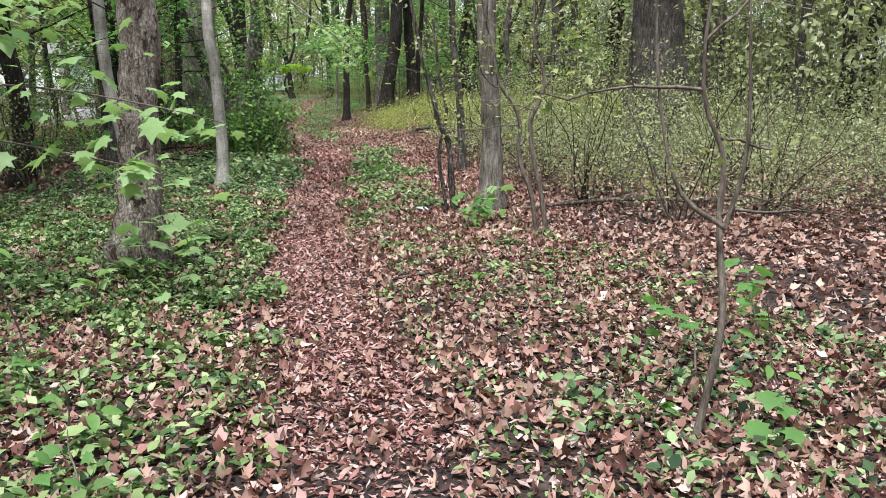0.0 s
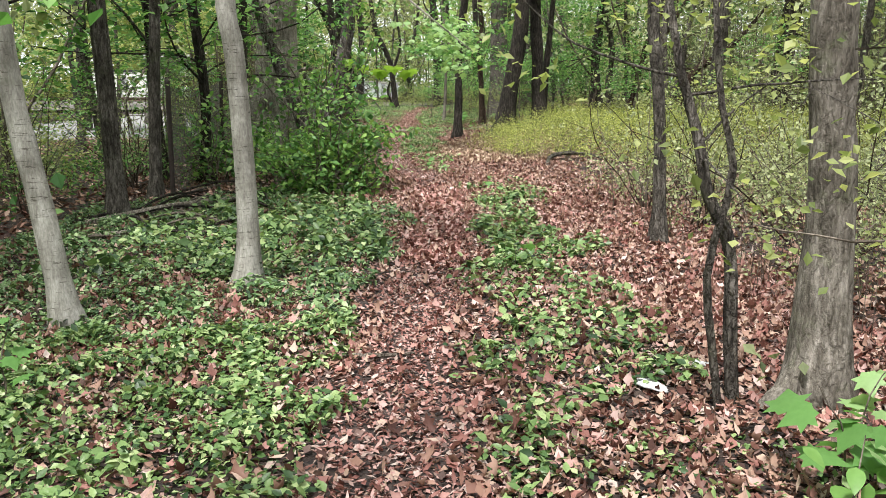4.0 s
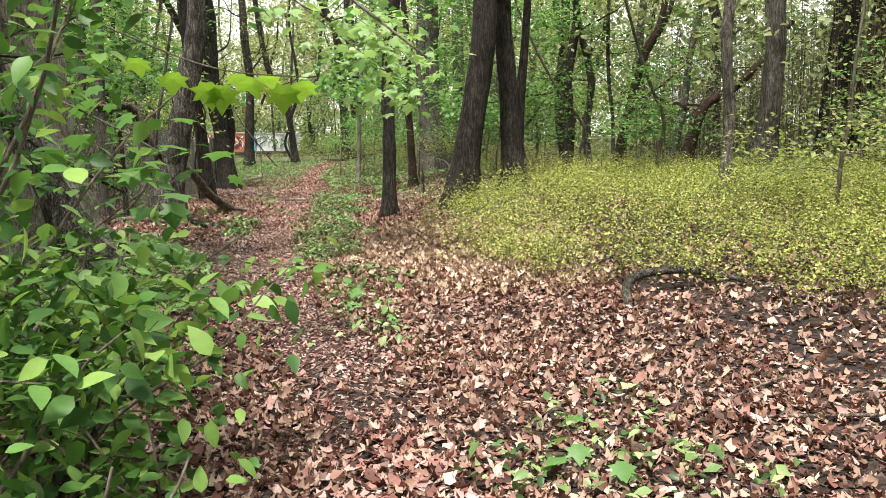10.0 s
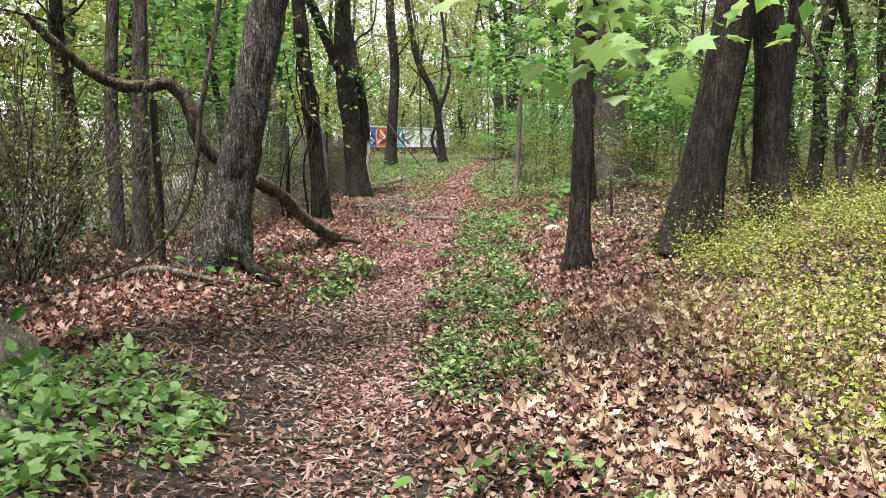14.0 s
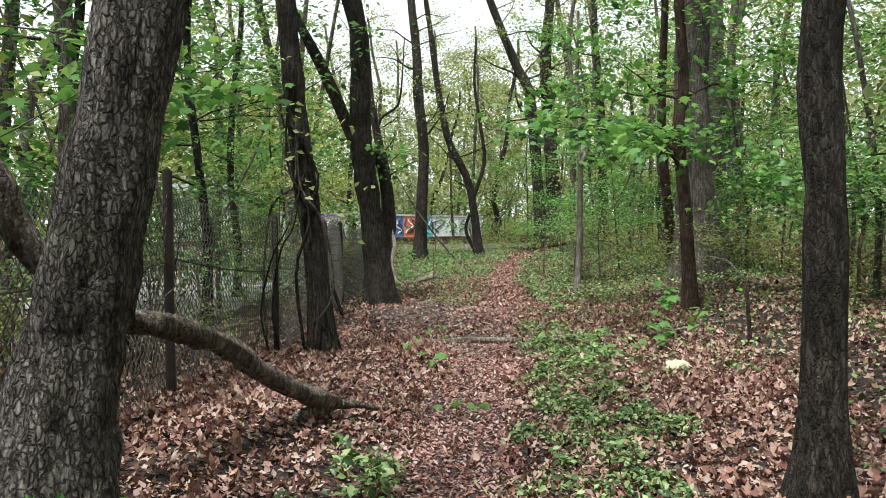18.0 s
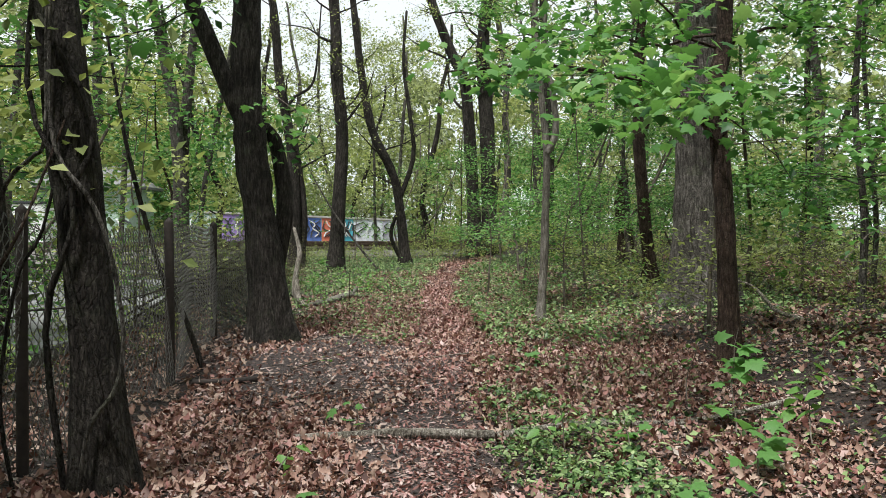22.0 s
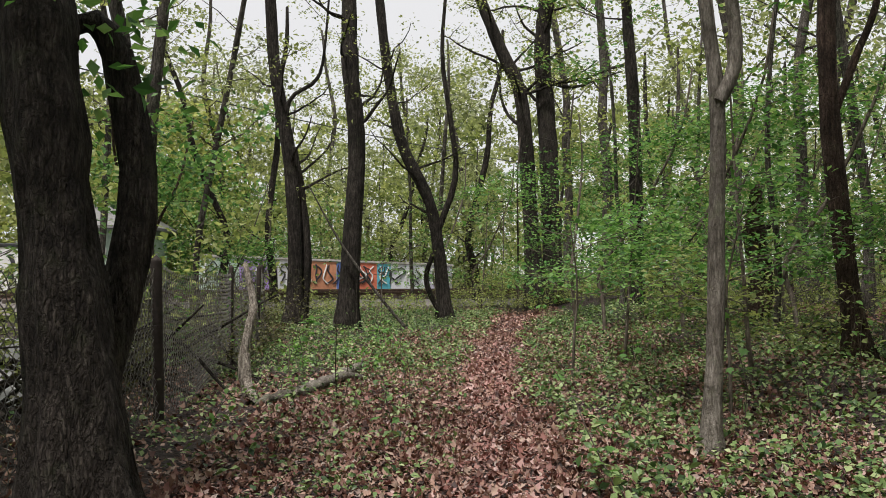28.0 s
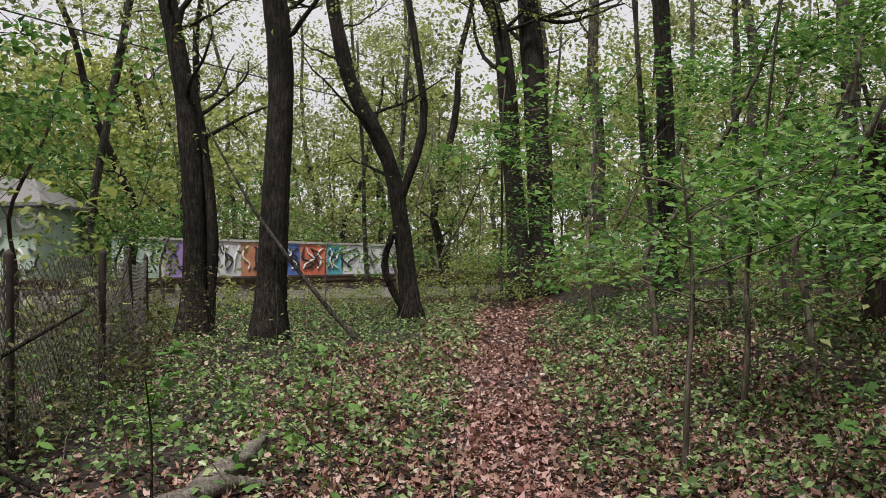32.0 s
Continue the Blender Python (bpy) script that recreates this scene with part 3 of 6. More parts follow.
def herb_patch(poly, dens, size, high, mat=LEAF_GROUND):
    p = np.array(poly)
    (x0, y0), (x1, y1) = p.min(0) - 0.5, p.max(0) + 0.5

    def keep(xy):
        wob = xy + 0.45 * np.column_stack([soft_noise(xy, 3.1, 11) - 0.5, soft_noise(xy, 2.7, 12) - 0.5])
        k = inside(poly, wob) * (0.6 + 0.5 * ss(0.2, 0.55, soft_noise(xy, 2.2, 13)))
        return k * (1 - 0.93 * (1 - ss(0.22, 0.42, np.abs(xy[:, 0] - path_x(xy[:, 1])))))

    xy = scatter(x0, x1, y0, y1, dens * 1.35, keep)
    clump = np.clip(0.25 + 0.9 * soft_noise(xy, 6.5, 14), 0.15, 1.2)
    at = on_ground(xy)
    at[:, 2] += high * clump * rng.uniform(0.25, 1.0, len(xy)) ** 0.8
    big = size * (0.62 + 0.5 * clump)
    close = (np.abs(xy[:, 0] - path_x(xy[:, 1])) < 1.25) & (xy[:, 1] < 46)
    pieces = [leaves(at[k], big[k], rng, shape, 0.45, 0.1) for k, shape in ((close, OVATE), (~close, DIAMOND)) if k.any()]
    ob = part("ground_herbs", joined(pieces), mat, smooth=True)
    tagged(ob, "low green woodland herbs growing through the leaf litter", "herbs", "ground cover", "stuff")


for h in HERBS:
    herb_patch(*h)


def all_herbs(xy):
    k = np.zeros(len(xy))
    for poly, dens, *_ in HERBS:
        k = np.maximum(k, inside(poly, xy) * min(1.0, dens / 600))
    return k


def litter_keep(xy):
    d = np.abs(xy[:, 0] - path_x(xy[:, 1]))
    return np.clip((1 - 0.93 * bareness(xy)) * (1 - 0.72 * path_core(xy) * (1 - 0.6 * under_litter(xy[:, 1]))) * (1 - 0.4 * all_herbs(xy)) * (0.55 + 0.6 * soft_noise(xy, 1.5, 21)) * (1 - 0.3 * ss(3.5, 7, d)), 0, 1)


LITTER_LABEL = "dry fallen oak leaves in tan and reddish brown"


def near_path(xy):
    off = xy[:, 0] - path_x(xy[:, 1])
    return litter_keep(xy) * (off > -2.3) * (off < 2.9)


def off_path(xy):
    off = xy[:, 0] - path_x(xy[:, 1])
    fade = 1 - ss(4.6, 6.8, xy[:, 0] + 1.6 * (soft_noise(xy, 0.8, 61) - 0.5))
    return litter_keep(xy) * ((off <= -2.3) | (off >= 2.9)) * fade


def outer_litter(xy):
    """Sparser leaves that carry the litter on into the woods around."""
    x, y = xy[:, 0], xy[:, 1]
    inner = (x > -3.6) & (x < 4.5) & (y > 0.8)
    edge = (1 - ss(8, 13, np.abs(x - 1.5))) * ss(-10, -3, y)
    return ~inner * edge * (0.4 + 0.6 * soft_noise(xy, 0.7, 62))


def trodden(xy):
    return path_core(xy) * (0.45 + 0.5 * soft_noise(xy, 1.8, 41)) * (1 - 0.6 * bareness(xy))


def red_path(xy):
    return path_core(xy) * under_litter(xy[:, 1]) * (0.5 + 0.5 * soft_noise(xy, 1.8, 44))


def crumbs(xy):
    return np.clip(bareness(xy) * 1.2 + 0.1, 0, 1) * (1 - 0.6 * ss(34.5, 36.5, xy[:, 1])) * (np.abs(xy[:, 0] - path_x(xy[:, 1])) < 1.7)


def on_path(xy):
    return np.clip(1 - ss(0.25, 0.6, np.abs(xy[:, 0] - path_x(xy[:, 1]))), 0, 1) * (0.4 + 0.6 * soft_noise(xy, 1.8, 41))


def lay(keep, x0, x1, y0, y1, dens, size, shape, tilt, mat, lift=0.022):
    xy = scatter(x0, x1, y0, y1, dens, keep)
    at = on_ground(xy, 0.004)
    at[:, 2] += rng.uniform(0, lift, len(xy))
    ob = part("leaf_litter", leaves(at, size, rng, shape, tilt), mat, smooth=True)
    tagged(ob, LITTER_LABEL, "leaf litter", "forest litter", "stuff")


for y0, y1 in ((0.8, 9), (9, 18), (18, 27), (27, 36), (36, 45), (45, 54)):
    near = y0 < 40
    lay(near_path, -2.6, 4.0, y0, y1, 120 if near else 90, 0.082, OAK, 0.65, LITTER, 0.035)
    lay(near_path, -2.6, 4.0, y0, y1, 330 if near else 260, 0.062, CURLED, 0.6, LITTER, 0.03)
    lay(near_path, -2.6, 4.0, y0, y1, 130 if near else 90, 0.066, CURLED, 0.6, LITTER_RED, 0.03)
    if y0 == 9:
        lay(near_path, -2.6, 4.0, y0, y1, 200, 0.066, CURLED, 0.6, LITTER_RED, 0.035)
    lay(near_path, -2.6, 4.0, y0, y1, 380 if near else 220, 0.057, CRUMPLED, 0.4, LITTER_OLD, 0.012)
    lay(near_path, -2.6, 4.0, y0, y1, 380 if near else 200, 0.066, SHRED, 0.6, LITTER, 0.035)
    lay(trodden, -1.4, 2.2, y0, y1, 800, 0.05, SHRED, 0.4, LITTER_RED, 0.012)
    lay(crumbs, -1.8, 2.2, y0, y1, 330, 0.036, CRUMPLED, 0.4, LITTER_OLD, 0.01)
    lay(crumbs, -1.8, 2.2, y0, y1, 420, 0.05, SPLINTER, 0.25, LITTER_OLD, 0.014)
for y0, y1, dens in ((0.8, 12, 430), (12, 24, 290), (24, 36, 230), (36, 48, 170), (48, 64, 90)):
    lay(off_path, -3.6, 7.0, y0, y1, dens * 0.85, 0.075, CURLED, 0.55, LITTER, 0.035)
    lay(off_path, -3.6, 7.0, y0, y1, dens * 0.7, 0.072, SHRED, 0.55, LITTER_OLD, 0.03)


for y0, y1 in ((-10, 12), (12, 36), (36, 60)):
    lay(outer_litter, -4.2 if y0 > 20 else -10, 13, y0, y1, 110, 0.11, CRUMPLED, 0.4, LITTER, 0.03)


def on_bare(xy):
    return ss(0.45, 0.8, bareness(xy)) * (0.3 + 0.7 * soft_noise(xy, 2.6, 43))


for y0, y1, k in ((21.5, 29.5, 1.0), (34, 40, 0.2)):
    lay(on_bare, -2.0, 1.2, y0, y1, 260 * k, 0.06, SHRED, 0.45, LITTER, 0.015)
    lay(on_bare, -2.0, 1.2, y0, y1, 420 * k, 0.1, SPLINTER, 0.2, LITTER_OLD, 0.014)
for y0, y1 in ((2, 9), (9, 20), (29, 36), (38, 48), (48, 60)):
    lay(on_path, -1.0, 3.0, y0, y1, 330, 0.065, SHRED, 0.45, LITTER_RED, 0.02)
for y0, y1 in ((12, 20), (39.5, 50)):
    lay(red_path, -0.6, 1.6, y0, y1, 700 if y0 < 20 else 230, 0.07, CURLED, 0.45, LITTER_RED, 0.03)


# Pool of sunlight right of the path, laid as paler tan leaves.
def sunlit_spot(xy):
    off = (xy[:, 0] - 2.2) ** 2 / 2.4 + (xy[:, 1] - 25.0) ** 2 / 12
    return litter_keep(xy) * (1 - ss(0.4, 1.1, off + 0.6 * (soft_noise(xy, 1.4, 51) - 0.5)))


lay(sunlit_spot, 0.4, 4.0, 20.8, 29.0, 330, 0.085, OAK, 0.6, LITTER_SUNLIT, 0.05)
lay(sunlit_spot, 0.4, 4.0, 20.8, 29.0, 330, 0.07, CURLED, 0.6, LITTER_SUNLIT, 0.045)
lay(path_core, -0.8, 1.4, 3.2, 12.5, 1300, 0.034, CRUMPLED, 0.4, LITTER_RED, 0.012)
lay(path_core, -0.8, 1.6, 20.0, 36.0, 800, 0.036, CRUMPLED, 0.4, LITTER_RED, 0.012)
lay(litter_keep, 0, 3.2, 54, 64, 200, 0.09, CRUMPLED, 0.33, LITTER)

# ------------------------------------------------------------ trees
def limb_line(start, direction, length, rng, rise=0.35, n=9):
    """A wandering line that starts along a direction and bends upward."""
    p, d, out = np.array(start, float), np.array(direction, float), []
    d /= np.linalg.norm(d)
    for _ in range(n):
        out.append(p.copy())
        d = d + rng.normal(0, 0.16, 3) + np.array([0, 0, rise * 0.12])
        d /= np.linalg.norm(d)
        p = p + d * length / (n - 1)
    return np.array(out)


def clusters(centres, per, spread, rng, flat=0.55):
    c = np.repeat(np.asarray(centres), per, axis=0)
    return c + rng.normal(0, 1, c.shape) * np.array([spread, spread, spread * flat])


def make_tree(name, xy, line, r, bark, label, leaf=None, n_leaves=900, leaf_size=0.09, limbs=7, limb_from=0.35, reach=2.2, rings=22, sides=12,
              rough=0.035, extra=(), shape=DIAMOND, seed=0, top=9.0, flat=0.55, tilt=0.5, flare=True, twig=None, group="woodland trees", category="tree", rise=0.35, forks=2):
    """A tree at xy: line holds (dx, dy, z) of the trunk's axis, carried on upward to top; extra holds limbs as (line, radii)."""
    rg = np.random.default_rng(seed + 100)
    z0 = float(gz(*xy))
    ob = thing(name, (xy[0], xy[1], z0 - 0.05), label, category, group)
    line = [tuple(p) for p in line]
    a, b = np.array(line[-2]), np.array(line[-1])
    while line[-1][2] < top - 0.5:
        d = (b - a) / max(0.2, (b - a)[2])
        d = np.array([0.6 * d[0] + rg.normal(0, 0.10), 0.6 * d[1] + rg.normal(0, 0.10), 1.0])
        a, b = b, b + d * min(1.8, top - b[2])
        line.append(tuple(b))
    pts = smooth_line(line, rings)
    rad = [r, r * 0.93, r * 0.86, r * 0.74, r * 0.6, r * 0.4] if top > 5 else [r, r * 0.85, r * 0.6, r * 0.3]
    part("trunk", tube(pts, rad, sides, rough, rg, rg.uniform(0, 6) if flare else None), bark, ob, smooth=True)
    centres = []
    for ln, rr in extra:
        ln = smooth_line(ln, 14)
        part("limb", tube(ln, rr, 8, rough, rg), bark, ob, smooth=True)
        centres += list(ln[-6:])
    twigs = []
    for k in range(limbs):
        u = rg.uniform(limb_from, 0.97)
        p = pts[int(u * (rings - 1))]
        ang = 2.4 * k + rg.uniform(-0.5, 0.5)
        ln = limb_line(p, (np.cos(ang), np.sin(ang), rg.uniform(0.05, 0.6)), reach * rg.uniform(0.6, 1.25) * (1.15 - 0.4 * u), rg, rise)
        lr = max(0.008, r * 0.30 * (1.1 - u))
        part("limb", tube(ln, [lr, lr * 0.3], 5 if r > 0.11 and rings > 16 else 4), bark, ob, smooth=True)
        centres += list(ln[3:])
        for j in range(forks):
            s = ln[rg.integers(3, 8)]
            tw = limb_line(s, rg.normal(0, 1, 3) * np.array([1, 1, 0.35]), reach * rg.uniform(0.25, 0.5), rg, 0.1, 4)
            twigs.append(tube(tw, [lr * 0.35, 0.003], 3))
            centres += list(tw[1:])
    if twigs:
        part("branchlet", joined(twigs), twig or bark, ob)["kind"] = "stuff"
    if leaf is not None and n_leaves and centres:
        per = 10 if leaf_size < 0.15 else 22
        c = np.array(centres)[rg.integers(0, len(centres), max(4, n_leaves // per))] + rg.normal(0, 0.16, (max(4, n_leaves // per), 3))
        part("crown", leaves(clusters(c, per, leaf_size * 1.9, rg, flat), leaf_size, rg, shape, tilt, 0.2), leaf, ob)["kind"] = "stuff"
    return ob


def up(*xz):
    """Axis points from (dx, z) pairs."""
    return [(x, 0.02 * i, z) for i, (x, z) in enumerate(xz)]


DARK_L = "dark furrowed trunk of a tall woodland tree"
make_tree("tree", (-1.32, 7.1), up((0, 0), (0.05, 0.6), (0.08, 1.35), (0.12, 2.1)), 0.165, BARK_FLAKY, "old tree with tan flaking bark beside the path", LEAF_MAPLE, 500, 0.09, 6, 0.5, rings=46, sides=20, rough=0.045, seed=1)
# Crowns of these two slim trees, filled out above view to shade the herbs.
make_tree("tree", (-1.02, 12.0), up((0, 0), (0.01, 0.7), (-0.04, 1.75), (-0.1, 2.3)), 0.085, BARK_SMOOTH, "slim smooth grey tree leaning over green herbs", LEAF_MAPLE, 600, 0.16, 9, 0.6, 2.6, rings=26, rough=0.02, seed=2)
make_tree("tree", (-1.98, 11.0), up((0, 0), (-0.12, 0.8), (-0.28, 1.8)), 0.078, BARK_SMOOTH, "slim smooth grey tree leaning away from the path", LEAF_MAPLE, 600, 0.16, 9, 0.6, 2.6, rings=26, rough=0.02, seed=3)
make_tree("tree", (2.22, 9.58), up((0, 0), (0, 1.1), (-0.06, 1.95)), 0.125, BARK_PALE, "grey tree with a side root and vine stems", LEAF_OLIVE, 500, 0.08, 6, 0.5, rings=30, sides=14, seed=4,
          extra=[([(-0.3, -0.12, 0.0), (-0.16, -0.06, 0.16), (-0.02, 0, 0.5)], [0.09, 0.07, 0.04])])
make_tree("sapling", (1.77, 9.5), up((0, 0), (-0.03, 0.35), (-0.06, 0.84), (-0.17, 1.08), (-0.23, 1.36), (-0.29, 1.56), (-0.37, 1.9)), 0.036, BARK_GREY, "thin crooked sapling with a kinked stem", LEAF_WOODS, 260, 0.06, 6, 0.35, 1.0, 30, 8, seed=5, top=5, flare=False,
          extra=[([(-0.08, -0.03, 0.0), (-0.14, -0.04, 0.34), (-0.19, -0.04, 0.75), (-0.1, -0.04, 1.2), (-0.18, -0.03, 1.56), (-0.24, 0, 2.2)], [0.02, 0.018, 0.012])])
make_tree("sapling", (2.42, 8.0), up((0, 0), (-0.06, 0.45), (-0.13, 0.75), (-0.17, 1.12), (-0.09, 1.3), (-0.03, 1.48), (-0.04, 1.66), (-0.11, 1.85), (-0.12, 2.3)), 0.027, BARK_TWIG, "thin wavering sapling in leaf litter", LEAF_WOODS, 160, 0.05, 5, 0.4, 0.9, 36, 7, seed=6, top=4.5, flare=False)
make_tree("sapling", (2.34, 8.06), up((0, 0), (-0.07, 0.45), (-0.16, 0.68), (-0.19, 0.9), (-0.17, 1.1), (-0.24, 1.31), (-0.35, 1.46), (-0.41, 1.66), (-0.43, 1.85), (-0.55, 2.4)), 0.023, BARK_TWIG, "thin wavering sapling in leaf litter", LEAF_WOODS, 160, 0.05, 5, 0.4, 0.9, 36, 7, seed=7, top=4.5, flare=False)
make_tree("sapling", (1.62, 3.15), up((0, 0), (0.07, 0.3), (0.12, 0.58), (0.09, 0.96), (0.1, 1.25), (0.0, 1.6)), 0.019, BARK_TWIG, "thin forked sapling with sparse twigs", LEAF_WOODS, 70, 0.04, 5, 0.45, 0.8, 22, 7, seed=8, top=2.6, flare=False,
          extra=[([(0.09, 0, 0.96), (-0.1, 0.05, 1.12), (-0.18, 0.1, 1.5), (-0.22, 0.1, 2.0)], [0.012, 0.004]), ([(0.09, 0, 0.98), (0.16, 0, 1.3), (0.13, 0, 1.9)], [0.012, 0.004])])
make_tree("tree", (2.7, 13.8), up((0, 0), (-0.05, 1.3), (-0.16, 2.3)), 0.062, BARK_GREY, "slim straight grey tree among shrubs", LEAF_OLIVE, 400, 0.08, 6, 0.4, rings=20, sides=9, seed=9)
make_tree("tree", (-3.2, 17.3), up((0, 0), (0.04, 1.2), (0.12, 2.6)), 0.08, BARK_GREY, DARK_L, LEAF_MAPLE, 500, 0.09, 7, 0.3, rings=20, sides=9, seed=10)
# The next two crowns are enlarged to throw shade on the herbs.
make_tree("tree", (-3.22, 15.8), up((0, 0), (-0.03, 0.9), (-0.1, 2.5)), 0.11, BARK_GREY, DARK_L, LEAF_MAPLE, 1800, 0.14, 10, 0.45, 3.2, rings=22, sides=10, seed=11)
make_tree("tree", (-4.0, 13.2), up((0, 0), (0.1, 1.0), (-0.1, 2.5)), 0.14, BARK_DARK, DARK_L, LEAF_MAPLE, 1400, 0.16, 10, 0.5, 3.2, rings=22, sides=10, seed=12, top=10)
make_tree("tree", (-2.43, 24.2), up((0, 0), (-0.02, 0.6), (-0.06, 1.6), (0.04, 3.3)), 0.45, BARK_BUTTRESS, "massive grey-brown tree with spreading roots by the fence", LEAF_MAPLE, 800, 0.10, 8, 0.35, 3.0, 44, 26, 0.04, seed=13, top=11,
          extra=[([(0.2, -0.1, 0.75), (0.5, -0.2, 0.36), (0.85, -0.3, 0.12), (1.2, -0.45, -0.02)], [0.14, 0.1, 0.06, 0.03]),
                 ([(0.0, 0, 4.6), (1.1, 0.3, 4.4), (2.4, 0.1, 3.4), (3.4, -0.1, 2.6), (4.1, -0.2, 2.05)], [0.07, 0.045, 0.02, 0.01])])
make_tree("tree", (-1.52, 23.0), [(0, 0, -0.05), (-0.14, 0.05, 0.3), (-0.42, 0.1, 0.9), (-0.8, 0.15, 1.8)], 0.17, BARK_SCALY, "leaning scaly grey trunk among herbs", LEAF_MAPLE, 400, 0.09, 4, 0.6, rings=26, sides=14, rough=0.05, seed=14, top=5)
make_tree("tree", (1.71, 29.1), up((0, 0), (0.02, 1.3), (0.03, 2.6)), 0.115, BARK_DARK, "slim dark tree beside the herb strip", LEAF_MAPLE, 700, 0.09, 7, 0.35, rings=30, sides=12, rough=0.05, seed=15)
make_tree("tree", (3.06, 29.9), up((0, 0), (0.16, 1.2), (0.45, 3.0)), 0.235, BARK_DARK, "dark leaning tree rising from yellow-green shrubs", LEAF_MAPLE, 700, 0.09, 7, 0.45, 2.6, 30, 14, seed=16, top=11)
make_tree("tree", (4.2, 30.6), up((0, 0), (-0.08, 1.7), (-0.18, 3.1)), 0.19, BARK_DARK, "dark straight tree with a twin stem", LEAF_OLIVE, 700, 0.09, 7, 0.45, 2.6, 30, 13, seed=17, top=11,
          extra=[([(0.16, 0.3, 0), (0.2, 0.3, 1.5), (0.35, 0.35, 3.2), (0.6, 0.4, 7)], [0.11, 0.09, 0.05])])
make_tree("tree", (8.3, 40.2), up((0, 0), (-0.3, 2.0), (-0.1, 4.6)), 0.16, BARK_DARK, DARK_L, LEAF_OLIVE, 800, 0.10, 7, 0.35, 2.6, 24, 10, seed=18, top=11)
make_tree("tree", (10.8, 42), up((0, 0), (0.0, 1.4), (0.45, 3.3), (1.5, 5.2)), 0.11, BARK_BROWN, "leaning brown tree bowed sideways", LEAF_OLIVE, 700, 0.10, 7, 0.35, 2.2, 24, 9, seed=19, top=8)
make_tree("tree", (12.6, 33.4), up((0, 0), (0.05, 2.0), (0.3, 4.6)), 0.34, BARK_DARK, DARK_L, LEAF_OLIVE, 900, 0.10, 8, 0.4, 2.8, 24, 12, seed=20, top=12)
make_tree("tree", (13.6, 33.8), up((0, 0), (0.2, 2.0), (0.6, 4.6)), 0.32, BARK_BROWN, "tall brown tree beside another trunk", LEAF_OLIVE, 900, 0.10, 8, 0.4, 2.8, 24, 12, seed=21, top=12)
make_tree("tree", (7.5, 17.0), up((0, 0), (0.0, 1.5), (-0.08, 3.1)), 0.52, BARK_GREY, "huge grey tree rising from shrub thicket", LEAF_OLIVE, 900, 0.10, 8, 0.4, 3.0, 34, 20, seed=22, top=12)
make_tree("tree", (-1.73, 28.1), up((0, 0), (0.04, 0.45), (0.13, 0.9), (0.23, 1.35), (0.42, 2.25), (0.56, 3.0)), 0.19, BARK_SCALY, "leaning grey-brown tree with deeply ridged bark", LEAF_MAPLE, 700, 0.09, 7, 0.5, 2.6, 50, 24, 0.05, seed=23, top=11,
          extra=[([(0.1, -0.02, 0.55), (0.2, -0.1, 0.25), (0.36, -0.2, 0.08), (0.6, -0.32, -0.02)], [0.1, 0.09, 0.06, 0.03]), ([(-0.02, -0.02, 0.5), (-0.2, -0.08, 0.22), (-0.4, -0.16, 0.06), (-0.62, -0.2, -0.02)], [0.1, 0.09, 0.06, 0.03]), ([(0.04, -0.1, 0.45), (0.03, -0.26, 0.2), (0.02, -0.42, 0.04)], [0.1, 0.08, 0.04])])
# Several high crowns from here on are enlarged, unseen, to shade the ground.
make_tree("tree", (-1.75, 34.15), up((0, 0), (-0.1, 1.3), (-0.24, 2.45), (-0.34, 3.6)), 0.135, BARK_DARK, "dark tree wound with vines beside the fence", LEAF_WOODS, 1500, 0.1, 9, 0.62, 3.4, 36, 14, 0.045, seed=24, top=11,
          extra=[([(0.12, -0.1, 0.0), (0.0, -0.15, 0.7), (-0.2, -0.12, 1.5), (0.0, -0.14, 2.0), (-0.3, -0.1, 2.6)], [0.018, 0.014]), ([(-0.2, -0.05, 0.0), (-0.28, -0.1, 1.0), (-0.1, -0.16, 1.6), (-0.36, -0.1, 2.2), (-0.32, 0, 3.2)], [0.02, 0.012])])
make_tree("tree", (-1.92, 41.05), up((0, 0), (-0.12, 1.2), (-0.29, 2.5), (-0.38, 3.6), (-0.4, 5.4)), 0.225, BARK_DARK, "dark double-stemmed tree with flared roots on bare soil", LEAF_MAPLE, 2600, 0.12, 10, 0.64, 3.4, 50, 22, 0.045, seed=25, top=11,
          extra=[([(-0.32, 0.0, 2.8), (-0.52, 0.02, 3.25), (-1.05, 0.05, 4.5), (-1.6, 0.1, 5.6), (-2.1, 0.2, 7.0)], [0.1, 0.12, 0.1, 0.06]),
                 ([(-0.06, 0.12, 0.35), (-0.04, 0.3, 0.9), (0.02, 0.48, 1.45), (0.06, 0.55, 1.95), (-0.01, 0.55, 2.5), (-0.09, 0.52, 2.84), (-0.2, 0.46, 2.97), (-0.3, 0.4, 2.9)], [0.1, 0.12, 0.125, 0.125, 0.11, 0.1, 0.08, 0.05])])
make_tree("tree", (2.0, 42.95), up((0, 0), (0.06, 1.0), (0.08, 1.8), (0.1, 2.75), (0.0, 3.8)), 0.068, BARK_PALE, "slim pale greenish tree that forks above head height", LEAF_MAPLE, 900, 0.17, 8, 0.62, 2.4, 30, 12, 0.03, seed=26, top=9,
          extra=[([(0.1, 0.03, 2.75), (0.24, 0.03, 3.1), (0.17, 0.03, 3.8), (0.05, 0.05, 4.3), (0.1, 0.1, 6)], [0.06, 0.05, 0.03])])
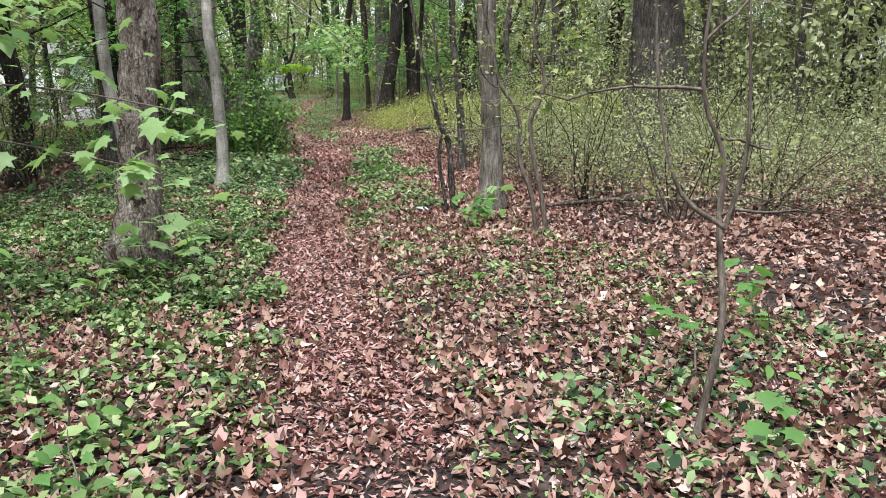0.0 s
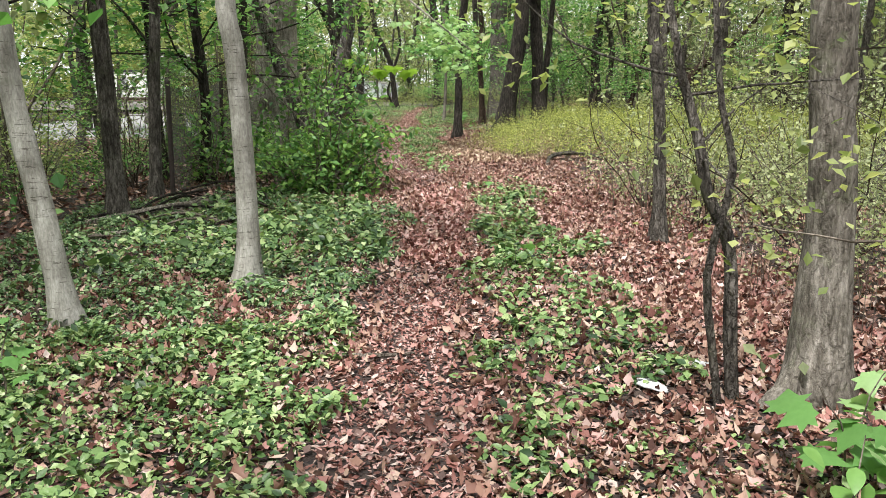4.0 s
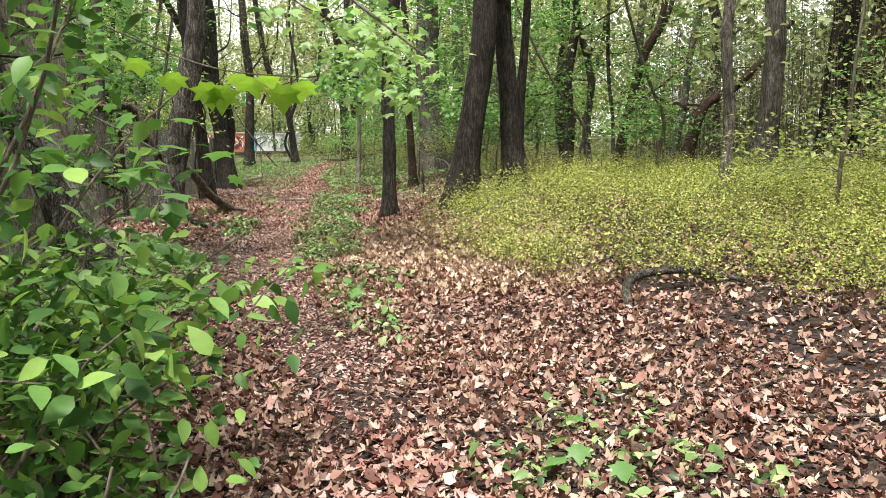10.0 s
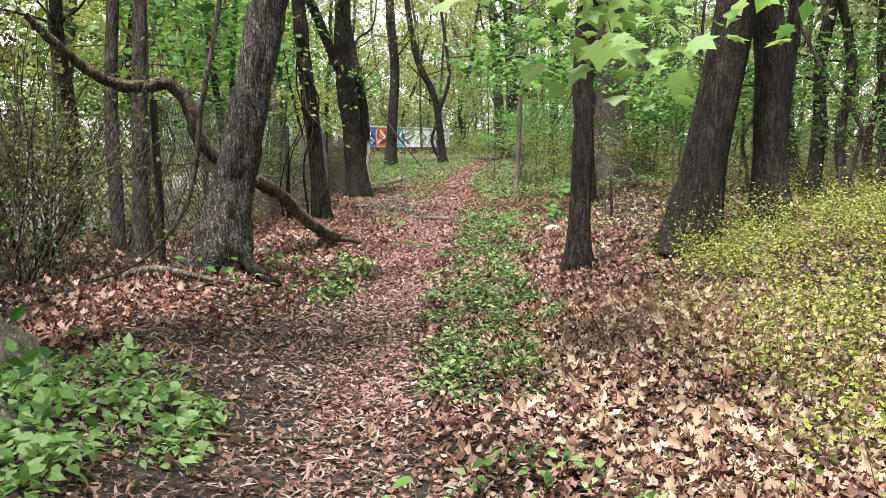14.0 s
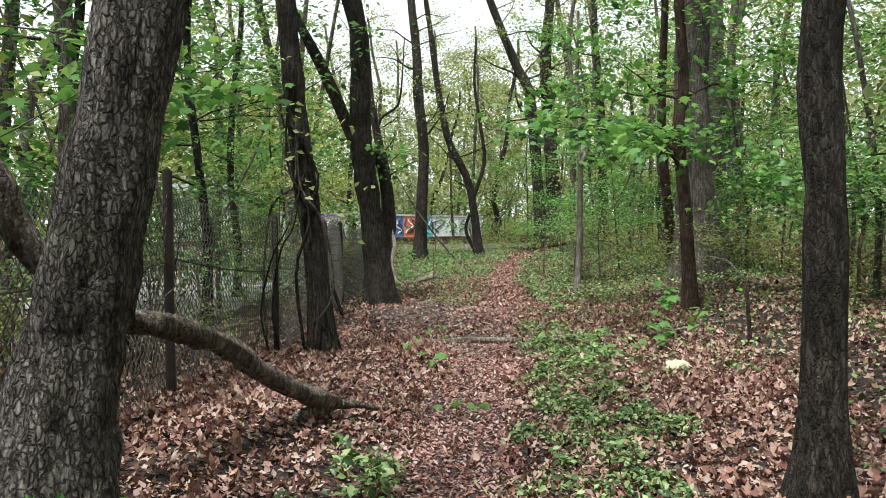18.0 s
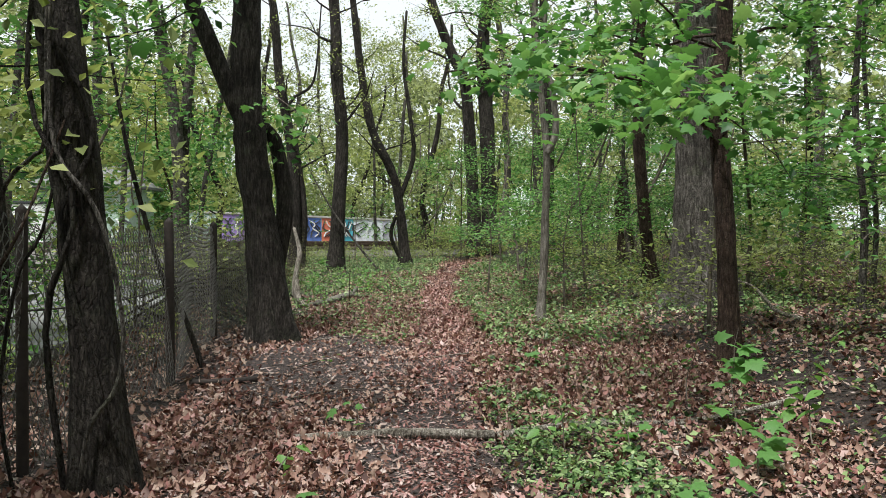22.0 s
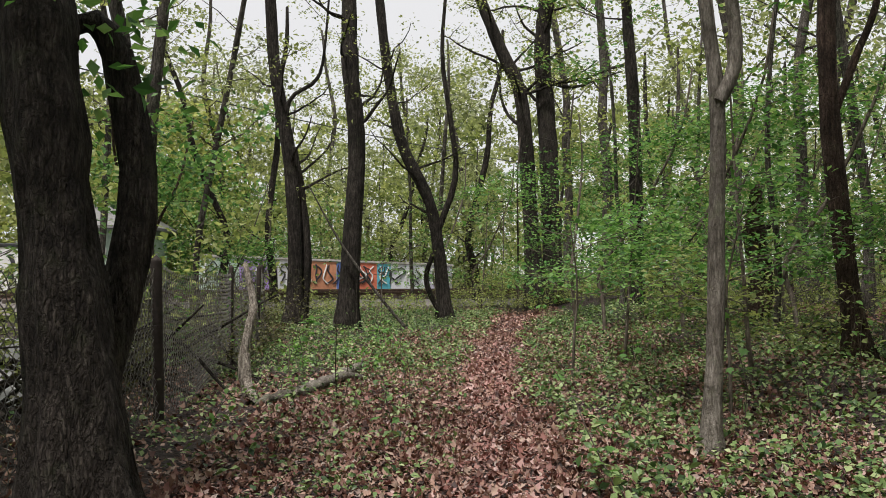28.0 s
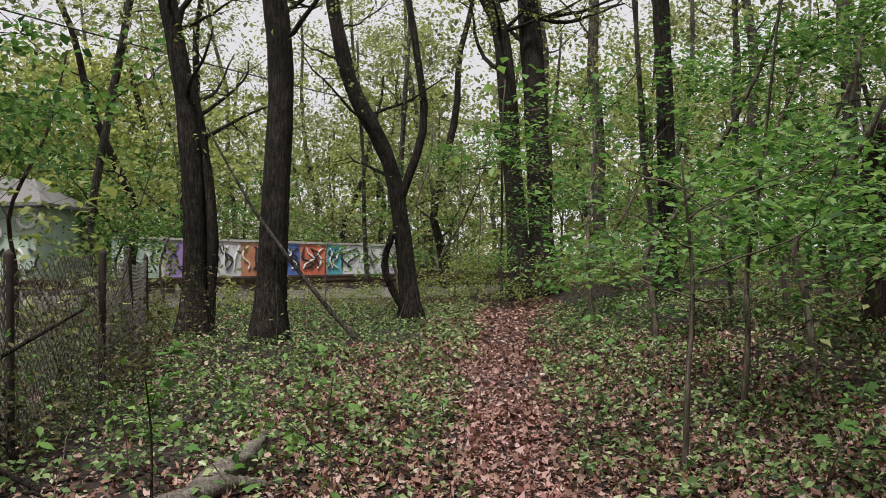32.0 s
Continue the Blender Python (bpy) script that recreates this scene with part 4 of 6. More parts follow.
make_tree("tree", (3.25, 38.2), up((0, 0), (-0.07, 1.6), (-0.17, 2.85), (-0.08, 3.6)), 0.105, BARK_BROWN, "slender dark brown tree with horizontal leafy branches", LEAF_MAPLE, 900, 0.10, 7, 0.3, 2.4, 34, 13, 0.03, shape=MAPLE, seed=27, top=9, rise=0.0,
          extra=[([(-0.14, 0, 2.5), (-0.8, -0.2, 2.85), (-1.9, -0.4, 3.05), (-3.0, -0.3, 3.0)], [0.035, 0.01]), ([(-0.14, 0, 2.3), (-0.5, -0.3, 2.6), (-1.1, -1.0, 2.75), (-1.6, -1.8, 2.7)], [0.03, 0.01])])
make_tree("tree", (4.38, 42.3), up((0, 0), (-0.02, 2.0), (-0.09, 4.2)), 0.37, BARK_GREY, "massive old tree with grey ridged bark", LEAF_MAPLE, 2000, 0.19, 11, 0.55, 4.2, 44, 26, 0.035, seed=28, top=12)
make_tree("tree", (4.9, 46.7), up((0, 0), (-0.2, 1.9), (-0.3, 3.2), (-0.28, 4.8)), 0.13, BARK_BROWN, "reddish brown tree with a forked stem", LEAF_MAPLE, 600, 0.09, 6, 0.5, 2.2, 30, 12, seed=29, top=9,
          extra=[([(-0.26, 0, 3.0), (0.05, 0.05, 3.75), (0.35, 0.1, 4.5), (0.6, 0.2, 6)], [0.05, 0.045, 0.02])])
make_tree("tree", (-2.22, 54.4), up((0, 0.0), (0.12, 2.2), (0.2, 4.1), (0.05, 5.6)), 0.20, BARK_DARK, "dark straight tree before the railway", LEAF_WOODS, 1300, 0.075, 12, 0.25, 2.0, 30, 13, seed=30, top=12)
make_tree("tree", (-0.15, 57.9), up((0, 0), (-0.2, 1.9), (-0.45, 3.1), (-1.15, 4.6), (-1.55, 6.8)), 0.16, BARK_DARK, "dark forked tree leaning in a wide curve", LEAF_WOODS, 1300, 0.075, 12, 0.25, 2.0, 34, 12, seed=31, top=11,
          extra=[([(-0.2, 0, 2.3), (0.24, 0, 3.7), (0.1, 0, 5.2), (-0.1, 0, 6.8), (0, 0, 8.5)], [0.085, 0.07, 0.04]), ([(-0.05, -0.1, 0), (-0.5, -0.1, 1.0), (-0.35, -0.1, 1.7)], [0.07, 0.06])])
make_tree("tree", (-3.5, 55.2), up((0, 0), (0.02, 1.9), (-0.08, 3.4), (-0.24, 4.5), (-0.5, 6.0)), 0.17, BARK_DARK, "dark tree with a crooked side limb", LEAF_WOODS, 1300, 0.075, 12, 0.25, 2.0, 30, 12, seed=32, top=11,
          extra=[([(-0.2, 0, 4.3), (-0.1, 0, 5.1), (0.45, 0, 5.5), (0.65, 0, 6.1), (0.8, 0, 8)], [0.05, 0.045, 0.02]), ([(0.2, 0.1, 0.1), (0.28, 0.1, 1.6), (0.15, 0.1, 3.0), (-0.02, 0, 4.0)], [0.10, 0.08])])
make_tree("tree", (2.75, 64.5), up((0, 0), (-0.25, 4.3), (-0.5, 7.2), (-1.1, 8.6)), 0.28, BARK_DARK, "tall dark tree beyond the path end", LEAF_WOODS, 1800, 0.09, 12, 0.25, 2.6, 28, 12, seed=33, top=14)
make_tree("tree", (3.35, 64.6), up((0, 0), (-0.15, 5), (-0.35, 8.4)), 0.33, BARK_DARK, "tall dark tree beyond the path end", LEAF_WOODS, 1800, 0.09, 12, 0.25, 2.6, 28, 12, seed=34, top=14)
make_tree("tree", (6.3, 48.0), up((0, 0), (0.02, 3), (0, 5.6)), 0.25, BARK_GREY, "tall grey tree with ridged bark", LEAF_MAPLE, 700, 0.09, 7, 0.5, 2.8, 28, 14, seed=35, top=12)


make_tree("tree", (-6.9, 55.0), up((0, 0), (0.03, 2.4), (-0.06, 4.5), (-0.38, 6.6)), 0.21, BARK_GREY, "two grey trunks crossing close together beyond the fence", LEAF_WOODS, 900, 0.11, 9, 0.45, 2.8, 30, 12, seed=39, top=12,
          extra=[([(0.1, 0.3, 0), (0.05, 0.3, 2.4), (0.1, 0.3, 4.5), (0.3, 0.3, 6.6), (0.7, 0.3, 10)], [0.2, 0.18, 0.17, 0.14, 0.08])])
make_tree("tree", (4.65, 58.0), up((0, 0), (0.03, 2.0), (0.0, 4.5)), 0.18, BARK_DARK, "dark straight tree deep in the understorey", LEAF_WOODS, 900, 0.1, 9, 0.45, 2.6, 26, 11, seed=44, top=12)
make_tree("tree", (6.92, 36.0), up((0, 0), (0.1, 1.4), (0.05, 2.6), (0.29, 4.4)), 0.13, BARK_DARK, "dark crooked tree in tangled brush", LEAF_OLIVE, 800, 0.09, 9, 0.2, 2.6, 26, 9, 0.05, seed=40, top=9)
make_tree("tree", (8.27, 36.0), up((0, 0), (0.1, 0.9), (0.39, 2.1), (0.7, 3.2), (1.2, 4.2)), 0.12, BARK_BROWN, "crooked brown tree leaning through tangled brush", LEAF_OLIVE, 800, 0.09, 9, 0.2, 2.6, 26, 9, 0.05, seed=41, top=7)
make_tree("tree", (9.73, 36.2), up((0, 0), (0.2, 0.9), (0.45, 1.9), (0.6, 3.2), (0.9, 4.6)), 0.11, BARK_GREY, "crooked grey tree leaning through tangled brush", LEAF_OLIVE, 800, 0.09, 9, 0.2, 2.6, 26, 9, 0.05, seed=42, top=8)
make_tree("tree", (9.95, 35.8), up((0, 0), (0.2, 0.8), (0.6, 1.9), (1.5, 2.45), (2.2, 3.1), (3.05, 4.1)), 0.17, BARK_BROWN, "half-fallen brown tree leaning far over", LEAF_OLIVE, 500, 0.09, 7, 0.3, 2.4, 28, 10, 0.05, seed=43, top=4.3)
make_tree("tree", (-2.87, 29.15), up((0, 0), (0.04, 1.5), (0.1, 3.3)), 0.085, BARK_GREY, "grey-brown twin-stemmed tree close behind the fence", LEAF_MAPLE, 500, 0.10, 7, 0.4, 2.4, 28, 12, 0.035, seed=37, top=10,
          extra=[([(-0.18, -0.12, 0), (-0.2, -0.1, 1.6), (-0.12, -0.1, 3.3), (-0.3, 0, 6.5)], [0.075, 0.07, 0.06, 0.03])])
make_tree("tree", (-4.7, 34.2), up((0, 0), (0.03, 1.8), (0.06, 3.8)), 0.11, BARK_GREY, "straight grey tree behind the fence", LEAF_MAPLE, 700, 0.10, 8, 0.35, 2.6, 26, 12, 0.035, seed=38, top=11)


# ------------------------------------------------------------ woods around
FAR_GROUP = "woods around"


def woods_prototypes():
    """One tree of each build, standing deep in the woods; the others are copied from these."""
    protos = []
    specs = [(0.15, 11, BARK_DARK, LEAF_WOODS, 820, 0.22, 9), (0.08, 8, BARK_GREY, LEAF_WOODS, 820, 0.14, 9), (0.21, 12, BARK_DARK, LEAF_OLIVE, 820, 0.3, 9),
             (0.05, 6.5, BARK_BROWN, LEAF_MAPLE, 820, 0.12, 9), (0.10, 9, BARK_GREY, LEAF_OLIVE, 820, 0.12, 9), (0.035, 4.5, BARK_TWIG, LEAF_WOODS, 820, 0.1, 8)]
    for k, (r, top, bark, leaf, n, lf, limbs) in enumerate(specs):
        rg = np.random.default_rng(900 + k)
        ln = up((0, 0), (rg.normal(0, 0.16), 1.3), (rg.normal(0, 0.3), 2.6), (rg.normal(0, 0.5), 4.2))
        protos.append(make_tree("tree", (22 + 3 * k, 118 + 2 * k), ln, r, bark, "woodland tree in young spring leaf", leaf, n, 0.195, 6, lf, 2.8, 16, 8, forks=4, seed=400 + k, top=top, group=FAR_GROUP))
    return protos


def sapling_prototypes():
    """Young understorey maples with flat tiers of leaves."""
    protos = []
    for k, (r, top, leaf, n, size) in enumerate([(0.022, 2.6, LEAF_MAPLE, 700, 0.085), (0.03, 3.8, LEAF_MAPLE, 1300, 0.095), (0.042, 5.2, LEAF_MAPLE, 1450, 0.10), (0.03, 4.2, LEAF_WOODS, 1500, 0.075)]):
        rg = np.random.default_rng(700 + k)
        ln = up((0, 0), (rg.normal(0, 0.1), 0.7), (rg.normal(0, 0.2), 1.3), (rg.normal(0, 0.3), 2.1))
        protos.append(make_tree("sapling", (24 + 3 * k, 108 + k), ln, r, BARK_TWIG, "young maple sapling with flat tiers of green leaves", leaf, n, size, 7, 0.22, 1.6, 14, 6, forks=3, seed=500 + k, top=top, flare=False, group="maple saplings", category="sapling", rise=0.0, flat=0.22, tilt=0.3))
    return protos


# The first four maples are added as canopy to shade the brush pile.
for k, (x, y, tp) in enumerate(((-3.7, 19.6, 7.5), (-4.4, 14.6, 7), (-2.9, 21.9, 6.5), (-4.6, 10.0, 7), (-4.5, 31.2, 7.5), (-5.3, 35.6, 8), (-4.9, 39.6, 8), (-5.8, 44.5, 9), (-3.0, 19.4, 6), (6.5, 41.6, 7), (5.8, 37.6, 7), (8.2, 36.2, 8), (8.6, 45.0, 8), (5.4, 50.6, 8), (4.2, 57.5, 9))):
    make_tree("tree", (x, y), up((0, 0), (0.1 * (k - 1), 1.4), (0.15 * (k - 1), 2.9)) if k < 4 else up((0, 0), (0.05, 1.4), (-0.1, 2.9)), 0.09 if k < 9 else 0.055, BARK_DARK if k < 9 else BARK_GREY, "maple with wide low tiers of leaves beyond the fence" if k in (4, 5, 6, 7) else "young maple with wide level tiers of leaves" if k > 8 else "maple with wide low tiers of leaves shading the brush pile", LEAF_MAPLE, 2400, 0.13, 13, 0.36 if k in (4, 5, 6, 7) else 0.3, 3.0, 22, 10, seed=60 + k, top=tp, rise=0.0, flat=0.25, tilt=0.3)


def tall_prototypes():
    """Tall open-crowned trees with many fine branches and small sparse leaves."""
    protos = []
    for k, (r, top, leaf, n) in enumerate([(0.2, 17, LEAF_WOODS, 1500), (0.15, 15, LEAF_OLIVE, 1500), (0.24, 19, LEAF_WOODS, 1500)]):
        rg = np.random.default_rng(820 + k)
        ln = up((0, 0), (rg.normal(0, 0.2), 2.3), (rg.normal(0, 0.4), 4.6), (rg.normal(0, 0.7), 7.2))
        protos.append(make_tree("tree", (-26 + 4 * k, 121 + k), ln, r * 0.8, BARK_GREY, "tall open-crowned tree in sparse young leaf", leaf, n, 0.2, 11, 0.25, 3.6, 18, 8, forks=5, seed=600 + k, top=top, group=FAR_GROUP, rise=0.6))
    return protos


TALL = tall_prototypes()
PROTOS = woods_prototypes()
SAPLINGS = sapling_prototypes()
rw = np.random.default_rng(31)


def plant(protos, x, y, k=None):
    p = protos[int(rw.integers(0, len(protos))) if k is None else k]
    return copy_thing(p, pose(x, y, float(gz(x, y)) - 0.05, rw.normal(0, 2), rw.normal(0, 2), rw.uniform(0, 360)))


taken = [(7.5, 17.0), (12.6, 33.4), (8.3, 40.2), (10.8, 42), (4.4, 42.3), (6.3, 48), (-14, 79), (-17, 79), (-14, 76), (-17, 76)]


def woods_zone(protos, x0, x1, y0, y1, count, gap=1.8, ks=None):
    made, tries = 0, 0
    while made < count and tries < 3000:
        tries += 1
        x, y = rw.uniform(x0, x1), rw.uniform(y0, y1)
        if all((x - a) ** 2 + (y - b) ** 2 > gap * gap for a, b in taken):
            taken.append((x, y))
            plant(protos, x, y, None if ks is None else int(rw.choice(ks)))
            made += 1


THIN = (1, 3, 4, 5)
woods_zone(PROTOS, 6.5, 12, 20, 62, 7, 2.8, THIN)
woods_zone(PROTOS, 12, 27, 6, 80, 34, 2.6)
woods_zone(PROTOS, -9, -4.6, 5, 24, 10, 1.8, THIN)
woods_zone(PROTOS, -24, -9, 2, 36, 20, 2.6)
woods_zone(PROTOS, 6, 24, 62, 100, 22, 2.6)
woods_zone(PROTOS, -11, -5, 26, 62, 9, 2.6, THIN)
woods_zone(PROTOS, -28, -17, 40, 62, 9, 3)
woods_zone(PROTOS, -30, 8, 92, 116, 30, 2.4)
woods_zone(PROTOS, -9, 6, 66.5, 70, 6, 1.8, (0, 1, 4))
woods_zone(PROTOS, -12, 3, 88, 93, 8, 2.0)
woods_zone(TALL, -26, 9, 88, 100, 15, 2.4)
woods_zone(TALL, -12, -6.5, 44, 66, 5, 3.0)
woods_zone(TALL, 5.5, 16, 52, 86, 10, 3.0)
woods_zone(TALL, -14, -7, 22, 40, 4, 3.0)
woods_zone(TALL, 8, 18, 26, 48, 6, 3.0)
woods_zone(TALL, 11, 24, 16, 46, 9, 2.6)
woods_zone(SAPLINGS, 3.6, 10, 37, 62, 13, 1.3)
woods_zone(SAPLINGS, 10, 22, 12, 60, 22, 1.6)
woods_zone(SAPLINGS, -8.5, -3.9, 4, 24, 16, 1.1)
woods_zone(SAPLINGS, -8, -4.2, 26, 46, 14, 1.2)
woods_zone(SAPLINGS, 5.5, 11, 20, 36, 5, 2.0)
woods_zone(SAPLINGS, -4, 9, 62, 67, 9, 1.4)
for x, y, k in ((3.86, 50.5, 2), (1.62, 47.7, 0), (3.0, 53.0, 2), (2.6, 49.2, 1), (4.7, 51.8, 2), (2.9, 56.5, 2), (3.4, 46.0, 3), (2.7, 44.6, 0), (6.0, 44.5, 2), (5.4, 37.2, 1), (4.3, 35.6, 0),
                (-4.4, 36.5, 2), (-4.8, 40.0, 2), (-3.9, 33.0, 1), (-2.0, 60.2, 0), (-5.2, 57.2, 1), (5.6, 55.0, 2), (0.9, 63.5, 3)):
    plant(SAPLINGS, x, y, k)


def far_woods(name, pts, n, size, mat, high, seed):
    """A belt of distant leaves along a line, for the woods that close the view."""
    rg = np.random.default_rng(seed)
    ln = smooth_line(pts, 200)
    c = ln[rg.integers(0, 200, n // 34)]
    c = c + np.column_stack([rg.normal(0, 2.6, len(c)), rg.normal(0, 2.6, len(c)), high * rg.uniform(0.0, 1.0, len(c)) ** 1.1])
    p = clusters(c, 34, 0.62, rg, 0.4)
    p[:, 2] = np.maximum(p[:, 2], 0.05)
    ob = part(name, leaves(p, size, rg, DIAMOND, 0.7), mat)
    tagged(ob, "distant woodland foliage in young spring green", "far woods", FAR_GROUP, "stuff")


far_woods("far_woods", [(19, -6, 0), (18, 25, 0), (17, 50, 0), (17, 75, 0)], 28000, 0.25, LEAF_OLIVE, 13, 1)
far_woods("far_woods", [(12, 12, 0), (15, 26, 0), (14, 46, 0)], 22000, 0.175, LEAF_OLIVE, 11, 12)
far_woods("far_woods", [(29, -10, 0), (29, 25, 0), (29, 60, 0), (24, 95, 0), (8, 108, 0)], 23040, 0.365, LEAF_OLIVE, 15, 5)
far_woods("far_woods", [(46, -20, 0), (46, 30, 0), (44, 80, 0), (24, 116, 0), (0, 122, 0)], 10800, 1.03, LEAF_OLIVE, 17, 6)
far_woods("far_woods", [(-9, 89, 0), (-5, 91, 0), (-1, 93, 0)], 10080, 0.228, LEAF_OLIVE, 10, 10)
far_woods("far_woods", [(-9, -4, 0), (-9.5, 10, 0), (-11, 22, 0)], 13680, 0.171, LEAF_MAPLE, 7, 2)
far_woods("far_woods", [(-20, -10, 0), (-19, 10, 0), (-20, 30, 0), (-24, 50, 0)], 15840, 0.319, LEAF_WOODS, 12, 7)
far_woods("far_woods", [(-40, -16, 0), (-38, 20, 0), (-36, 60, 0), (-36, 90, 0), (-20, 116, 0), (2, 120, 0)], 10080, 0.912, LEAF_WOODS, 15, 8)
far_woods("far_woods", [(8, 106, 0), (-10, 104, 0), (-30, 96, 0), (-33, 78, 0), (-30, 60, 0), (-26, 48, 0)], 20160, 0.388, LEAF_WOODS, 14, 3)
far_woods("far_woods", [(-6, 92, 0), (4, 94, 0), (14, 92, 0), (20, 84, 0)], 18720, 0.285, LEAF_WOODS, 15, 9)
far_woods("far_woods", [(-27, 85, 0), (-21, 87, 0), (-14, 91, 0)], 36000, 0.33, LEAF_SPRING, 12.5, 11)
far_woods("far_woods", [(-19, 84.5, 0), (-15, 85.5, 0), (-12, 87.5, 0)], 16000, 0.22, LEAF_MAPLE, 7, 13)
far_woods("far_woods", [(-26, -24, 0), (0, -28, 0), (28, -22, 0)], 6480, 0.684, LEAF_WOODS, 13, 4)


# ------------------------------------------------------------ yellow-green shrubs and thickets
YELLOW = [(1.7, 22.8), (1.9, 25.2), (2.3, 29.5), (3.4, 30.8), (7, 33), (12, 35), (15, 30), (13, 21), (7, 18.5), (4.6, 18.8), (3.6, 21)]


def edge_distance(poly, xy):
    """Distance of each point from the outline of a polygon."""
    p, best = np.asarray(poly, float), np.full(len(xy), 1e9)
    for a, b in zip(p, np.roll(p, -1, 0)):
        u = np.clip(((xy - a) @ (b - a)) / ((b - a) @ (b - a)), 0, 1)[:, None]
        best = np.minimum(best, np.linalg.norm(xy - a - u * (b - a), axis=1))
    return best


def low_shrubs(name, poly, per_m2, size, lo, hi, mat, label, stems=True, seed=0, fringe=0.0, w=0.003):
    rg = np.random.default_rng(seed + 50)
    p = np.array(poly)
    (x0, y0), (x1, y1) = p.min(0), p.max(0)
    n = int((x1 - x0) * (y1 - y0) * per_m2 / 12)
    xy = np.column_stack([rg.uniform(x0, x1, n), rg.uniform(y0, y1, n)])
    wob = xy + 0.7 * np.column_stack([soft_noise(xy, 2.1, 31) - 0.5, soft_noise(xy, 1.9, 32) - 0.5])
    thin = 0.12 + 0.88 * ss(0.0, fringe, edge_distance(poly, wob)) if fringe else 1.0
    xy = xy[inside(poly, wob) & (rg.uniform(0, 1, n) < thin * (0.35 + 0.8 * soft_noise(xy, 2.4, 33)))]
    top = lo + (hi - lo) * np.clip(rg.uniform(0.2, 1, len(xy)) * (0.6 + 0.6 * soft_noise(xy, 1.3, 34)), 0, 1.1)
    c = on_ground(xy)
    bend = rg.normal(0, 0.12, (len(xy), 2))
    reps = 12
    u = rg.uniform(0.3, 1.0, (len(xy), reps))
    at = np.empty((len(xy), reps, 3))
    at[..., 0] = c[:, None, 0] + bend[:, None, 0] * u + rg.normal(0, 0.05, u.shape)
    at[..., 1] = c[:, None, 1] + bend[:, None, 1] * u + rg.normal(0, 0.05, u.shape)
    at[..., 2] = c[:, None, 2] + top[:, None] * u
    ob = part(name, leaves(at.reshape(-1, 3), size, rg, DIAMOND, 0.5), mat)
    tagged(ob, label, "shrubs", "low shrubs", "stuff")
    if stems:
        k = np.arange(0, len(xy), 2)
        a, b2 = c[k], c[k] + np.column_stack([bend, top])[k]
        v = np.stack([a + [w, 0, 0], a + [-w * 0.5, w * 0.87, 0], a + [-w * 0.5, -w * 0.87, 0], b2], 1)
        f = np.array([[0, 1, 3], [1, 2, 3], [2, 0, 3]])[None] + (np.arange(len(k)) * 4)[:, None, None]
        ob = part("shrub_stems", (v.reshape(-1, 3), f.reshape(-1, 3)), BARK_TWIG)
        tagged(ob, "thin upright brown stems of low shrubs", "stems", "low shrubs", "stuff")


low_shrubs("yellow_shrubs", YELLOW, 2000, 0.034, 0.15, 0.66, LEAF_YELLOW, "dense low shrubs with small yellow-green leaves", seed=1, fringe=1.1)
low_shrubs("thicket", [(2.8, 9.0), (2.9, 14), (2.6, 18), (4.4, 18.8), (8, 18.5), (12, 19.5), (13, 8), (8, 6.5), (4.5, 7.6)], 760, 0.04, 0.15, 1.5, LEAF_OLIVE, "tangled grey-green thicket of thin stems and tiny leaves", seed=2)
low_shrubs("thicket", [(3.8, 36), (5.4, 40), (5.8, 46), (6, 50), (6, 60), (16, 60), (16, 36), (8, 35)], 150, 0.055, 0.2, 1.1, LEAF_WOODS, "loose understorey of thin stems and green leaves", seed=3)
low_shrubs("thicket", [(-4, 8), (-3.6, 20), (-4.5, 24), (-12, 24), (-12, 6)], 170, 0.06, 0.2, 0.9, LEAF_MAPLE, "loose understorey of thin stems and green leaves", seed=4)
low_shrubs("thicket", [(-7, 57), (-2, 60), (4, 62), (10, 64), (10, 68), (-9, 62)], 220, 0.07, 0.2, 0.8, LEAF_WOODS, "brambles and weeds along the railway edge", seed=5)
low_shrubs("thicket", [(9, 22), (16, 18), (25, 28), (21, 50), (12, 46), (10, 35)], 100, 0.10, 0.5, 4.6, LEAF_OLIVE, "tall loose thicket of thin stems and olive leaves", seed=6)

low_shrubs("thicket", [(11, 26), (15, 22), (24, 26), (24, 52), (14, 50), (11, 40)], 150, 0.085, 1.2, 7.0, LEAF_HAZE, "tall grey-brown tangle of thin bare stems with dull leaves", seed=7, w=0.016)

# ------------------------------------------------------------ shapes with flat sides
def box_shape(x0, x1, y0, y1, z0, z1, bevel=0.0):
    bm = bmesh.new()
    bmesh.ops.create_cube(bm, size=1)
    for v in bm.verts:
        v.co = Vector(((x0 + x1) / 2 + v.co.x * (x1 - x0), (y0 + y1) / 2 + v.co.y * (y1 - y0), (z0 + z1) / 2 + v.co.z * (z1 - z0)))
    if bevel:
        bmesh.ops.bevel(bm, geom=bm.edges[:], offset=bevel, segments=1, affect="EDGES")
    return bm


def wavy(a, b, sag, n=12, rg=None, jig=0.0):
    p = np.linspace(0, 1, n)[:, None] * (np.array(b, float) - np.array(a, float)) + np.array(a, float)
    p[:, 2] -= sag * 4 * np.linspace(0, 1, n) * (1 - np.linspace(0, 1, n))
    return p + (rg.normal(0, jig, p.shape) if rg is not None and jig else 0)


